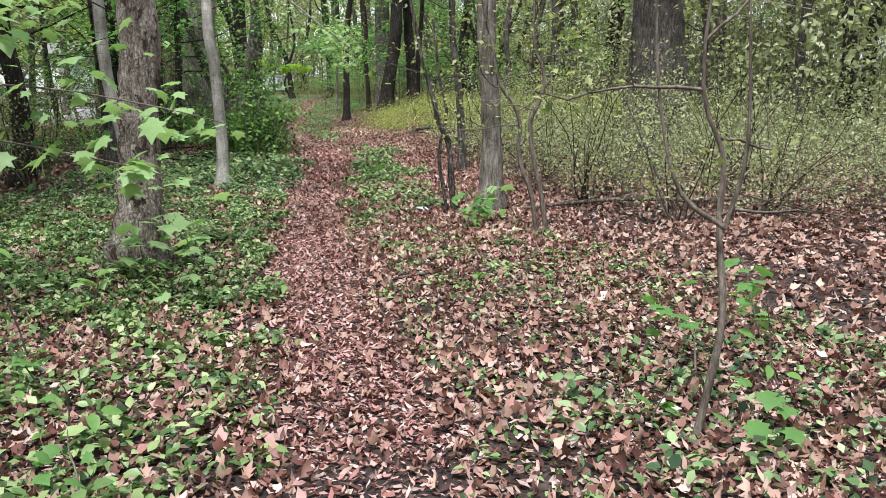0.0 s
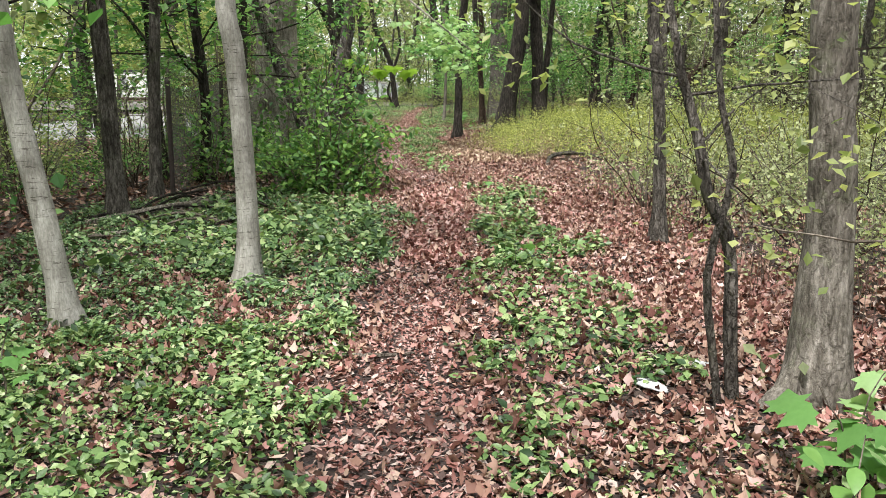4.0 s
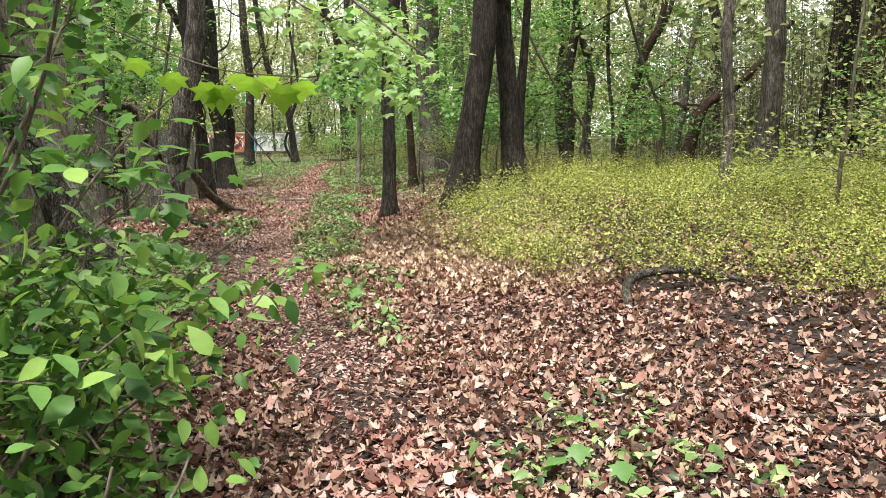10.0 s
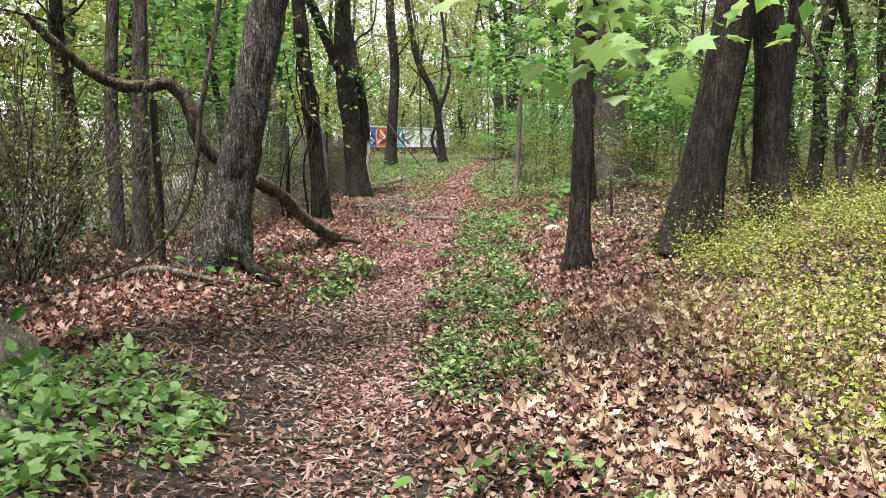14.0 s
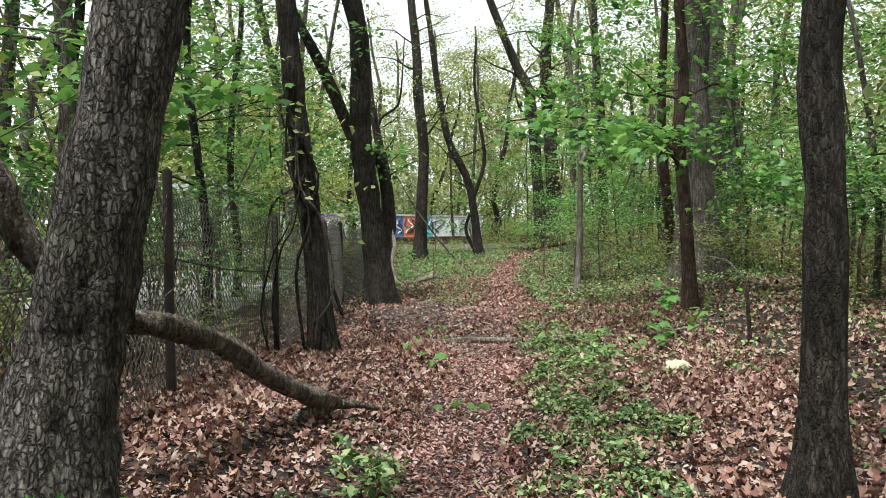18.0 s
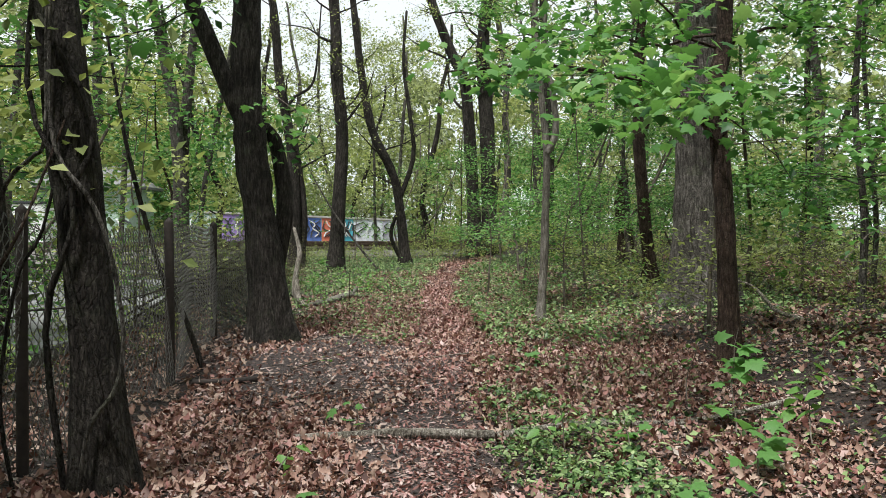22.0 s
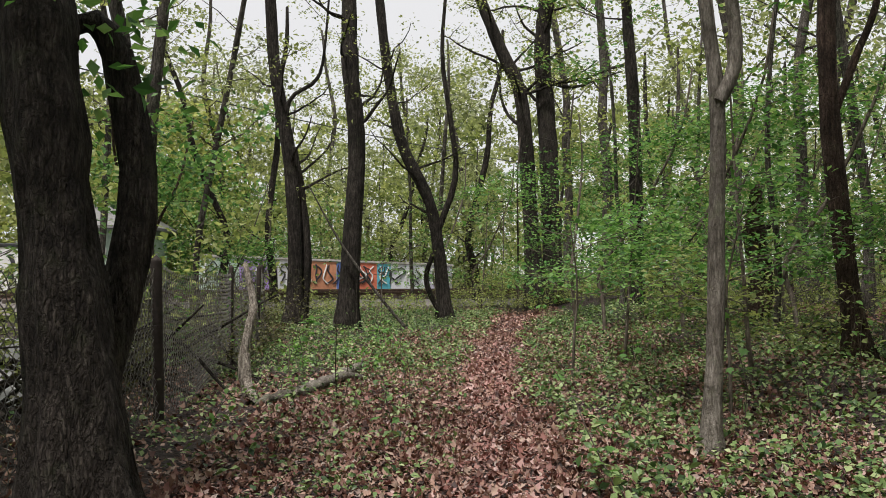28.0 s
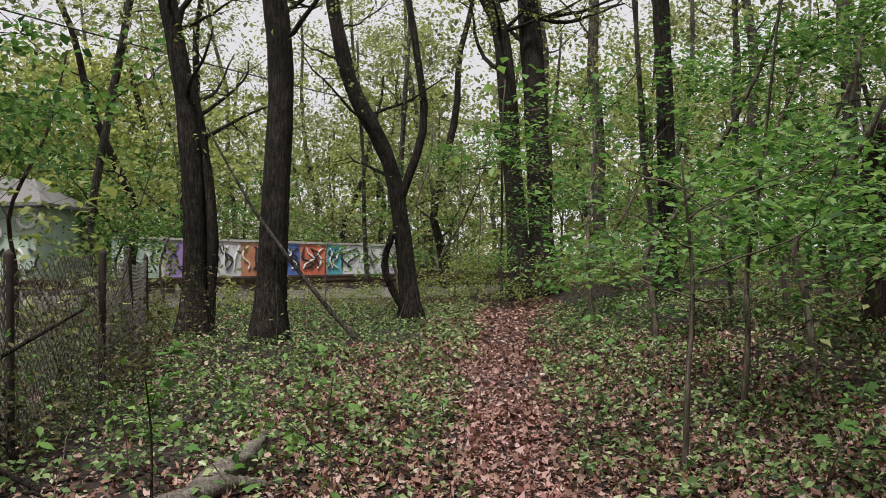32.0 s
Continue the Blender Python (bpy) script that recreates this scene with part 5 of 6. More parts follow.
# ------------------------------------------------------------ chain-link fence
POSTS = [(-3.1, 17.8, 1.6), (-3.2, 21.8, 1.65), (-2.8, 25.6, 1.5), (-2.33, 28.26, 1.56), (-2.34, 31.1, 1.7), (-2.4, 34.6, 1.58), (-2.4, 37.75, 1.58), (-2.72, 41.0, 1.56), (-2.66, 44.3, 1.5), (-3.1, 48.45, 1.5), (-3.25, 50.7, 1.45), (-3.6, 52.7, 1.4), (-4.5, 56.2, 1.3)]
fence = thing("chain_link_fence", (-3, 35, 0), "old rusty chain-link fence with leaning dark posts, overgrown", "fence")


def fence_post(x, y, h, k):
    rg = np.random.default_rng(1200 + k)
    z = float(gz(x, y))
    lean = rg.normal(0, 0.02, 2)
    ln = np.array([(0, 0, -0.2), (lean[0] * 0.5, lean[1] * 0.5, h * 0.5), (lean[0], lean[1], h - 0.02), (lean[0], lean[1], h)]) + np.array([x, y, z]) - np.array([-3, 35, 0])
    r = {6: 0.045, 7: 0.045, 8: 0.052}.get(k, 0.036)
    return part("post", tube(ln, [r, r, r, r * 0.95], 10, 0.02, rg), RUST_POST, fence, smooth=True)


for k, (x, y, h) in enumerate(POSTS):
    fence_post(x, y, h, k)


def fence_mesh(a, b, k):
    """One bay of woven wire: upright zigzag strands hooked into each other, bulged and sagging with age."""
    (x0, y0, h0), (x1, y1, h1) = a, b
    rg = np.random.default_rng(1300 + k)
    length = math.hypot(x1 - x0, y1 - y0)
    w, hcell = 0.047, 0.1
    ns, nz = int(length / w), int(min(h0, h1) * 0.97 / hcell) * 2
    i = np.arange(ns)[:, None]
    j = np.arange(nz + 1)[None]
    s = i * w + w * ((j + i) % 2)
    hgt = j * hcell / 2 + 0.04 + 0 * i
    u = np.clip(s / length, 0, 1)
    ph = rg.uniform(0, 6, 3)
    sag = 0.05 * np.sin(np.pi * u) * (hgt / 1.5) + 0.02 * np.sin(9 * u + ph[0])
    out = 0.05 * np.sin(np.pi * u * 2 + ph[1]) * np.sin(2.2 * hgt + ph[2]) + 0.006 * np.where((j % 2) == 0, 1, -1)
    d = np.array([x1 - x0, y1 - y0]) / length
    base = gz(x0 + d[0] * s.ravel(), y0 + d[1] * s.ravel()).reshape(s.shape)
    p = np.stack([x0 + d[0] * s - d[1] * out, y0 + d[1] * s + d[0] * out, base + hgt - sag], -1) - np.array([-3, 35, 0])
    a0, a1 = p[:, :-1].reshape(-1, 3), p[:, 1:].reshape(-1, 3)
    r = 0.0038
    n1 = np.array([-d[1], d[0], 0]) * r
    t = a1 - a0
    n2 = np.cross(t, n1)
    n2 = n2 / (np.linalg.norm(n2, axis=1)[:, None] + 1e-9) * r
    ring = [n1 + 0 * a0, -0.5 * n1 + 0.87 * n2, -0.5 * n1 - 0.87 * n2]
    v = np.stack([a0 + q for q in ring] + [a1 + q for q in ring], 1)
    f = np.array([[0, 1, 4], [0, 4, 3], [1, 2, 5], [1, 5, 4], [2, 0, 3], [2, 3, 5]])[None] + (np.arange(len(a0)) * 6)[:, None, None]
    part("wire_mesh", (v.reshape(-1, 3), f.reshape(-1, 3)), WIRE, fence)["kind"] = "stuff"


for k in range(len(POSTS) - 1):
    fence_mesh(POSTS[k], POSTS[k + 1], k)
for k in (3, 4, 5, 6, 7):
    a, b = POSTS[k], POSTS[k + 1]
    q = [(p[0] + 3, p[1] - 35, float(gz(p[0], p[1])) + f * p[2]) for p, f in ((a, 0.62), (b, 0.6))]
    part("brace_wire", tube(wavy(q[0], q[1], 0.04, 10), [0.006, 0.006], 5), RUST_POST, fence)

# thin stake that leans on the fence, and short broken rails at its foot
def stick(name, pts, radii, mat, label, category="branch", group="fallen wood", sides=8, rough=0.04, seed=0, n=16):
    rg = np.random.default_rng(seed + 2000)
    p = np.asarray(pts, float)
    o = p[0].copy()
    ob = part(name, tube(smooth_line(p - o, n), radii, sides, rough, rg), mat, None, smooth=True)
    ob.location = o
    return tagged(ob, label, category, group)


def low(x, y, lift):
    return (x, y, float(gz(x, y)) + lift)


fl = [(-2.97, 27.22, 2.45), (-2.87, 27.4, 2.29), (-2.71, 27.7, 2.06), (-2.54, 27.95, 1.95), (-2.39, 28.15, 1.95), (-2.22, 28.36, 1.97), (-2.1, 28.45, 1.78), (-2.0, 28.58, 1.42), (-1.72, 28.78, 1.12), (-1.6, 29.15, 1.02), (-1.48, 29.7, 0.84), (-1.4, 30.1, 0.63), (-1.25, 30.55, 0.4), (-1.08, 31.0, 0.22)]
LIMB_BARK = bark_material("weathered_limb_bark", (0.06, 0.047, 0.038), (0.22, 0.18, 0.15), (0.5, 0.45, 0.39), 1.0, 0.1, 0.9, 0.6, tall=36)
limb = thing("fallen_limb", (-2.4, 29.5, 0), "thick crooked fallen limb hung over the fence", "branch", "fallen wood")
rg_l = np.random.default_rng(77)
part("bough", tube(smooth_line(np.array(fl) - np.array([-2.4, 29.5, 0]), 60), [0.03, 0.045, 0.055, 0.06, 0.065, 0.07, 0.075, 0.075, 0.08, 0.07], 14, 0.1, rg_l), LIMB_BARK, limb, smooth=True)
part("snag", tube(smooth_line(np.array([(-1.1, 30.95, 0.22), (-1.22, 30.75, 0.2), (-1.42, 30.55, 0.17)]) - np.array([-2.4, 29.5, 0]), 10), [0.06, 0.05, 0.03], 8, 0.06, rg_l), LIMB_BARK, limb, "short broken snag", smooth=True)
part("snag", tube(smooth_line(np.array([(-1.15, 30.9, 0.22), (-0.95, 31.08, 0.2), (-0.78, 31.15, 0.15)]) - np.array([-2.4, 29.5, 0]), 10), [0.04, 0.03, 0.018], 8, 0.06, rg_l), LIMB_BARK, limb, "short broken snag", smooth=True)

stick("fallen_log", [low(-0.95, 35.7, 0.03), low(-0.1, 35.72, 0.04), low(0.5, 35.62, 0.04)], [0.03, 0.04, 0.035], PALE_LOG, "thin weathered log lying across the path", "log", seed=1)
stick("fallen_log", [low(0.52, 35.66, 0.02), low(1.16, 35.87, 0.03), low(2.1, 36.0, 0.03), low(3.2, 36.3, 0.03)], [0.03, 0.03, 0.02], PALE_LOG, "thin weathered branch lying in herbs", "log", seed=2)
stick("fallen_log", [low(-2.0, 45.1, 0.0), low(-1.8, 45.6, 0.03), low(-1.58, 46.2, 0.05), low(-1.46, 47.0, 0.05), low(-1.3, 48.0, 0.06), low(-1.24, 48.4, 0.12)], [0.06, 0.08, 0.1, 0.09, 0.07, 0.03], BARK_PALE, "mossy rotting log among green herbs", "log", rough=0.16, sides=12, n=30, seed=3)
stick("fallen_branch", [low(-1.48, 46.9, 0.08), low(-1.28, 47.25, 0.09), low(-1.08, 47.42, 0.03)], [0.06, 0.055, 0.03], BARK_PALE, "broken stub of a mossy rotting log", "log", seed=22)
stick("leafless_shoot", [low(-1.2, 45.6, 0.0), (-1.21, 45.58, 0.4), (-1.2, 45.55, 0.75), (-1.21, 45.5, 1.02)], [0.007, 0.006, 0.005, 0.003], BARK_BROWN, "slender brown shoot standing beside a rotting log", "shoot", seed=23, sides=6)
stick("fallen_branch", [low(-2.4, 27.45, 0.05), low(-2.15, 27.6, 0.08), low(-1.55, 27.2, 0.07)], [0.03, 0.035, 0.02], PALE_LOG, "pale broken branch at the foot of a leaning tree", seed=4)
stick("fallen_branch", [low(-2.1, 26.1, 0.02), low(-1.95, 25.7, 0.04), low(-1.5, 25.5, 0.03), low(-1.1, 25.3, 0.02)], [0.013, 0.012, 0.007], DEADWOOD, "thin curved stick on bare earth", seed=5)
stick("fallen_branch", [low(2.85, 21.3, 0.0), low(3.0, 21.7, 0.14), low(3.4, 21.75, 0.17), low(3.8, 21.65, 0.1), low(4.1, 21.5, 0.02)], [0.035, 0.04, 0.03, 0.012], BARK_GREY, "arched fallen branch before yellow-green shrubs", seed=6)
stick("fallen_branch", [low(0.85, 25.5, 0.02), low(1.5, 25.75, 0.05), low(2.2, 25.8, 0.04)], [0.012, 0.014, 0.007], DEADWOOD, "thin stick on the leaf litter", seed=7)
stick("fallen_branch", [low(-0.35, 10.35, 0.01), low(0.0, 10.3, 0.03), low(0.22, 10.4, 0.02)], [0.012, 0.014, 0.008], DEADWOOD, "short pale stick across the path", seed=8)
stick("fallen_branch", [low(-3.4, 15.2, 0.05), low(-2.6, 16.1, 0.1), low(-1.9, 16.9, 0.08)], [0.035, 0.04, 0.025], PALE_LOG, "pale branch lying on a dark brush pile", seed=9)
stick("fallen_branch", [low(-3.0, 14.0, 0.04), low(-2.4, 14.5, 0.06), low(-1.7, 15.2, 0.05)], [0.025, 0.03, 0.015], PALE_LOG, "pale branch lying on a dark brush pile", seed=10)
stick("fallen_branch", [low(2.4, 9.3, 0.05), low(3.6, 9.2, 0.12), low(4.8, 9.4, 0.1), low(6.2, 9.2, 0.05)], [0.02, 0.03, 0.02], DEADWOOD, "grey branch lying along the thicket edge", seed=11)
stick("fallen_branch", [low(-1.4, 40.95, 0.01), low(-0.9, 41.15, 0.03), low(-0.55, 41.2, 0.02)], [0.016, 0.014, 0.007], DEADWOOD, "thin stick on bare soil", seed=12)
stick("fallen_branch", [low(-2.2, 37.8, 0.02), low(-1.9, 37.75, 0.04), low(-1.6, 37.9, 0.03)], [0.03, 0.032, 0.03], RUST_POST, "broken rusty rail lying by the fence foot", seed=13)
stick("leaning_stake", [low(-2.27, 38.5, 0.0), (-2.47, 38.5, 0.6), (-2.67, 38.5, 0.94), (-3.02, 38.5, 2.24), (-3.24, 38.5, 3.5)], [0.03, 0.03, 0.028, 0.024, 0.016], BARK_DARK, "dark thin dead stem leaning over the fence", seed=14)
stick("dead_sapling", [low(-0.88, 54.0, 0.0), (-1.35, 54.0, 0.75), (-1.85, 54.0, 1.4), (-2.4, 54.0, 2.2), (-2.98, 54.0, 3.25)], [0.035, 0.032, 0.028, 0.022, 0.012], BARK_GREY, "thin grey dead stem leaning sideways against trees", seed=15)
stick("dead_snag", [low(-2.2, 45.85, 0.0), (-2.28, 45.85, 0.35), (-2.24, 45.9, 0.72), (-2.2, 46.0, 1.05), (-2.32, 46.1, 1.5)], [0.07, 0.055, 0.05, 0.05, 0.03], PALE_LOG, "pale bare dead snag with forked roots by the fence", "snag", seed=16)
stick("dead_snag", [low(-2.05, 45.5, 0.0), (-2.2, 45.75, 0.2), (-2.24, 45.85, 0.5)], [0.04, 0.05, 0.04], PALE_LOG, "pale bare dead snag with forked roots by the fence", "snag", seed=17)
stick("broken_trunk", [low(5.95, 53.0, 0.0), (6.0, 53.0, 1.2), (5.9, 53.0, 2.2), (5.95, 53.0, 3.1)], [0.25, 0.22, 0.22, 0.1], BARK_BROWN, "broken reddish brown dead trunk", "snag", seed=18, sides=12)
stick("snapped_stem", [low(3.05, 34.6, 0.0), (3.03, 34.6, 0.45), (3.0, 34.58, 0.85)], [0.026, 0.022, 0.016], BARK_BROWN, "snapped thin brown stem standing in leaf litter", "snag", seed=19)
stick("fallen_branch", [low(5.0, 40.2, 0.03), (4.75, 40.5, 0.45), (4.55, 40.8, 0.75), (4.2, 41.0, 0.85)], [0.03, 0.028, 0.02, 0.01], PALE_LOG, "bleached bent branch propped among saplings", seed=20)
stick("fallen_branch", [low(4.0, 41.75, 0.0), (3.98, 41.8, 0.18), (3.95, 41.82, 0.32)], [0.022, 0.02, 0.014], PALE_LOG, "short pale stick leaning on a massive trunk", seed=21)
for k, (x, y, a, l) in enumerate(((-0.6, 24.4, 20, 0.5), (-1.0, 26.0, -30, 0.45), (-0.3, 26.6, 60, 0.35), (-0.5, 23.4, 10, 0.3), (-0.9, 37.2, 35, 0.5), (-0.2, 38.2, -20, 0.4), (-1.2, 38.9, 70, 0.45), (0.9, 6.2, 10, 0.5), (1.6, 5.0, -40, 0.45), (-0.6, 6.0, 15, 0.6), (2.8, 19.3, 30, 0.7), (3.3, 18.6, -25, 0.8), (2.4, 20.2, 60, 0.6), (-0.9, 30.9, -15, 0.35), (0.5, 39.6, 20, 0.4), (1.6, 34.2, -50, 0.6), (2.6, 33.0, 20, 0.8), (2.2, 40.2, 10, 0.7))):
    c, s = math.cos(radians(a)) * l, math.sin(radians(a)) * l
    stick("fallen_twig", [low(x - c, y - s, 0.015), low(x + 0.04, y + 0.03, 0.035), low(x + c, y + s, 0.015)], [0.008, 0.01, 0.004], DEADWOOD if k % 2 else BARK_TWIG, "dry twig on the woodland floor", "twig", sides=5, seed=40 + k, n=8)
rub = np.random.default_rng(99)
for k in range(26):
    x, y = rub.uniform(-3.2, -1.6), rub.uniform(13.5, 18.5)
    a, l = rub.uniform(0.0, 3.14), rub.uniform(0.3, 0.9)
    stick("fallen_branch", [low(x - l * math.cos(a), y - l * math.sin(a), 0.03), low(x, y, rub.uniform(0.06, 0.2)), low(x + l * math.cos(a), y + l * math.sin(a), 0.05)], [0.014, 0.018, 0.006], BARK_DARK if k % 3 else BARK_TWIG, "dead branch in a loose brush pile", sides=5, seed=80 + k, n=8)

for k in range(34):
    x, y = rub.uniform(-4.4, -3.2), rub.uniform(43.0, 48.5)
    a, l = rub.uniform(0.0, 3.14), rub.uniform(0.5, 1.1)
    stick("fallen_branch", [low(x - l * math.cos(a), y - l * math.sin(a), 0.03), low(x, y, rub.uniform(0.2, 0.7)), low(x + l * math.cos(a), y + l * math.sin(a), rub.uniform(0.1, 1.1))], [0.02, 0.025, 0.01], BARK_DARK, "dead branch in a dark brush heap behind the fence", sides=5, seed=120 + k, n=8)

# vine that loops from the fence foot up the leaning tree
stick("vine", [low(-3.0, 27.1, 0.02), low(-2.5, 27.15, 0.06), (-2.15, 27.35, 0.5), (-1.88, 27.5, 0.85), (-1.76, 27.52, 1.25), (-1.7, 27.5, 1.7), (-1.58, 27.55, 2.3), (-1.42, 27.6, 3.2)], [0.008, 0.01, 0.016, 0.022, 0.022, 0.018], BARK_GREY, "woody vine climbing a leaning tree", "vine", "vines", seed=60)
stick("vine", [(-1.97, 34.0, 2.7), (-1.97, 33.98, 2.11), (-1.9, 33.96, 1.86), (-1.78, 33.95, 1.71), (-1.7, 33.96, 1.54), (-1.64, 33.99, 1.25), (-1.61, 34.0, 0.96), (-1.64, 33.97, 0.7), (-1.77, 33.94, 0.49), low(-1.83, 33.93, 0.0)], [0.009, 0.012, 0.012, 0.013], BARK_GREY, "pale woody vine winding down a dark trunk", "vine", "vines", sides=7, seed=66, n=40)
stick("vine", [low(-2.44, 34.36, 0.0), (-2.46, 34.3, 0.9), (-2.38, 34.3, 1.63), (-2.28, 34.25, 1.82), (-2.13, 34.15, 1.91), (-2.02, 34.04, 2.02), (-1.99, 34.0, 2.7)], [0.014, 0.014, 0.012, 0.009], BARK_GREY, "pale woody vine arching from the fence to a trunk", "vine", "vines", sides=7, seed=67, n=30)
for k in range(2):
    y = 33.9 + 0.25 * k
    stick("vine", [low(-2.3 + 0.05 * k, y, 0.0), (-2.4 + 0.06 * k, y + 0.05, 0.6), (-2.25 + 0.03 * k, y, 1.2 + 0.05 * k), (-2.05, y - 0.05, 1.55), (-1.9, 34.1, 2.2 + 0.1 * k)], [0.013, 0.011, 0.009, 0.006], BARK_DARK if k % 2 else BARK_BROWN, "woody vine tangled on the fence", "vine", "vines", sides=6, seed=61 + k)

# dry shrubs behind the fence and creepers on it
low_shrubs("fence_creepers", [(-2.75, 17.5), (-2.8, 27.5), (-4.6, 27.8), (-4.4, 17.5)], 420, 0.05, 0.2, 1.2, LEAF_MAPLE, "green creepers and weeds along the fence", seed=8)
# Dull brown leaf, its darkness also standing for shade behind the wire.
low_shrubs("fence_creepers", [(-3.05, 42.5), (-3.0, 47.0), (-2.6, 48.2), (-2.8, 53), (-5.0, 57), (-5.4, 50), (-3.6, 42.5)], 520, 0.055, 0.15, 1.25, LEAF_DULL, "dull brown brush tangled behind the fence", seed=9)
low_shrubs("fence_creepers", [(-2.6, 29.5), (-2.75, 42.5), (-5.0, 43), (-5.0, 29.5)], 110, 0.06, 0.15, 0.8, LEAF_WOODS, "weeds and low brush behind the fence", seed=10)
low_shrubs("weeds", [(-1.0, 47.0), (-0.6, 50), (-3.0, 50.5), (-2.7, 47.6), (-1.2, 47.2)], 90, 0.065, 0.2, 0.6, LEAF_BUSH, "knee-high green weeds between the fence and the path", seed=14)
low_shrubs("fence_creepers", [(-2.75, 42.5), (-2.85, 47.5), (-3.2, 52), (-3.7, 52), (-3.5, 43)], 120, 0.06, 0.9, 1.75, LEAF_BUSH, "creepers climbing the fence wire", seed=11)


def twiggy_bush(x, y, h, spread, n, seed, leaf, n_leaves, label):
    """Many thin stems from one root, with sparse small leaves."""
    rg = np.random.default_rng(seed + 3000)
    ob = thing("dry_bush", (x, y, float(gz(x, y)) - 0.03), label, "bush", "bushes")
    cs = []
    for _ in range(n):
        ln = limb_line((rg.normal(0, 0.05), rg.normal(0, 0.05), 0), (rg.normal(0, spread), rg.normal(0, spread), 1), h * rg.uniform(0.6, 1.1), rg, 0.2, 8)
        part("stem", tube(ln, [0.009, 0.003], 4), BARK_BROWN if rg.uniform() < 0.5 else BARK_TWIG, ob)
        cs += list(ln[2:])
    if n_leaves:
        c = np.array(cs)[rg.integers(0, len(cs), n_leaves // 6)]
        part("foliage", leaves(clusters(c, 6, 0.12, rg, 1.0), 0.05, rg, DIAMOND, 0.7), leaf, ob)["kind"] = "stuff"
    return ob


for k, (x, y) in enumerate(((-4.2, 10.5), (-3.7, 12.6), (-4.4, 14.2), (-3.9, 18.6), (-4.3, 20.4), (-3.8, 22.4), (-4.6, 16.6), (-4.9, 12.0))):
    twiggy_bush(x, y, 2.0, 0.35, 16, k, LEAF_OLIVE, 420, "dry brown twiggy bush behind the fence")
for k, (x, y) in enumerate(((-3.3, 28.0), (-3.7, 27.0), (-3.4, 26.4), (-4.0, 28.3), (-4.5, 27.2), (-3.2, 27.4), (-3.6, 25.4), (-4.2, 26.2), (-4.8, 28.0))):
    twiggy_bush(x, y, 2.6, 0.3, 20, 10 + k, LEAF_DULL, 1100, "dark brown-green broom-like bush behind the fence")
for k, (x, y) in enumerate(((-2.9, 30.0), (-3.4, 30.9), (-2.9, 31.8), (-3.2, 32.7), (-3.6, 33.6), (-3.0, 29.5), (-3.4, 44.4), (-3.6, 47.4), (-3.8, 51.2))):
    twiggy_bush(x, y, 1.6, 0.45, 9, 20 + k, LEAF_DULL, 200, "dry brown twiggy bush behind the fence")

for k, (x, y) in enumerate(((3.3, 9.4), (4.2, 10.6), (3.6, 12.2), (4.8, 12.4), (5.6, 10.2), (3.4, 14.6), (4.6, 15.2), (5.8, 14.0), (6.6, 12.0), (4.0, 17.0), (5.4, 17.2), (6.8, 16.4), (7.6, 13.6), (8.6, 11.4), (3.2, 16.0), (4.0, 8.4), (5.2, 8.6))):
    twiggy_bush(x, y, 2.1, 0.5, 13, 40 + k, LEAF_OLIVE, 700, "tangled grey-green bush of thin arching stems")

# ------------------------------------------------------------ leafy bush and overhanging maples by the path
def leafy_bush(x, y, h, spread, stems, n_leaves, size, seed, label, mat=LEAF_BUSH):
    rg = np.random.default_rng(seed + 4000)
    ob = thing("leafy_bush", (x, y, float(gz(x, y)) - 0.03), label, "bush", "bushes")
    cs = []
    for k in range(stems):
        a = rg.uniform(0, 6.28)
        ln = limb_line((0.15 * math.cos(a), 0.15 * math.sin(a), 0), (spread * math.cos(a), spread * math.sin(a), rg.uniform(0.6, 1.6)), h * rg.uniform(0.5, 1.1), rg, 0.1, 9)
        part("stem", tube(ln, [0.016, 0.004], 5), BARK_TWIG, ob, smooth=True)
        cs += list(ln[2:])
        for _ in range(4):
            tw = limb_line(ln[rg.integers(2, 8)], rg.normal(0, 1, 3) * np.array([1, 1, 0.4]), 0.5, rg, 0.0, 5)
            part("branch", tube(tw, [0.006, 0.002], 3), BARK_TWIG, ob)
            cs += list(tw[1:])
    c = np.array(cs)[rg.integers(0, len(cs), n_leaves // 7)] + rg.normal(0, 0.05, (n_leaves // 7, 3))
    at = clusters(c, 7, size * 1.1, rg, 0.7)
    at[:, 2] = np.maximum(at[:, 2], 0.05)
    part("foliage", leaves(at, size, rg, BROAD, 0.5, 0.25), mat, ob, smooth=True)["kind"] = "stuff"
    return ob


leafy_bush(-1.3, 18.1, 2.9, 0.55, 16, 2300, 0.085, 1, "tall bush thick with broad fresh green leaves")
leafy_bush(-1.05, 17.45, 1.2, 0.65, 10, 1200, 0.095, 2, "rounded bush with broad bright green leaves")
leafy_bush(-1.5, 19.6, 1.6, 0.8, 10, 1500, 0.09, 3, "bush thick with broad fresh green leaves")
leafy_bush(-0.6, 17.6, 0.8, 0.9, 8, 500, 0.085, 5, "low bush of broad green leaves at the path edge")
leafy_bush(-0.8, 18.3, 1.2, 0.6, 9, 800, 0.085, 6, "bush of broad green leaves at the path edge")
leafy_bush(-2.6, 18.9, 1.4, 0.6, 8, 500, 0.10, 7, "dark bush of broad green leaves on a brush pile")
leafy_bush(-2.0, 21.2, 1.0, 0.8, 8, 800, 0.085, 4, "low leafy bush by a mossy trunk")


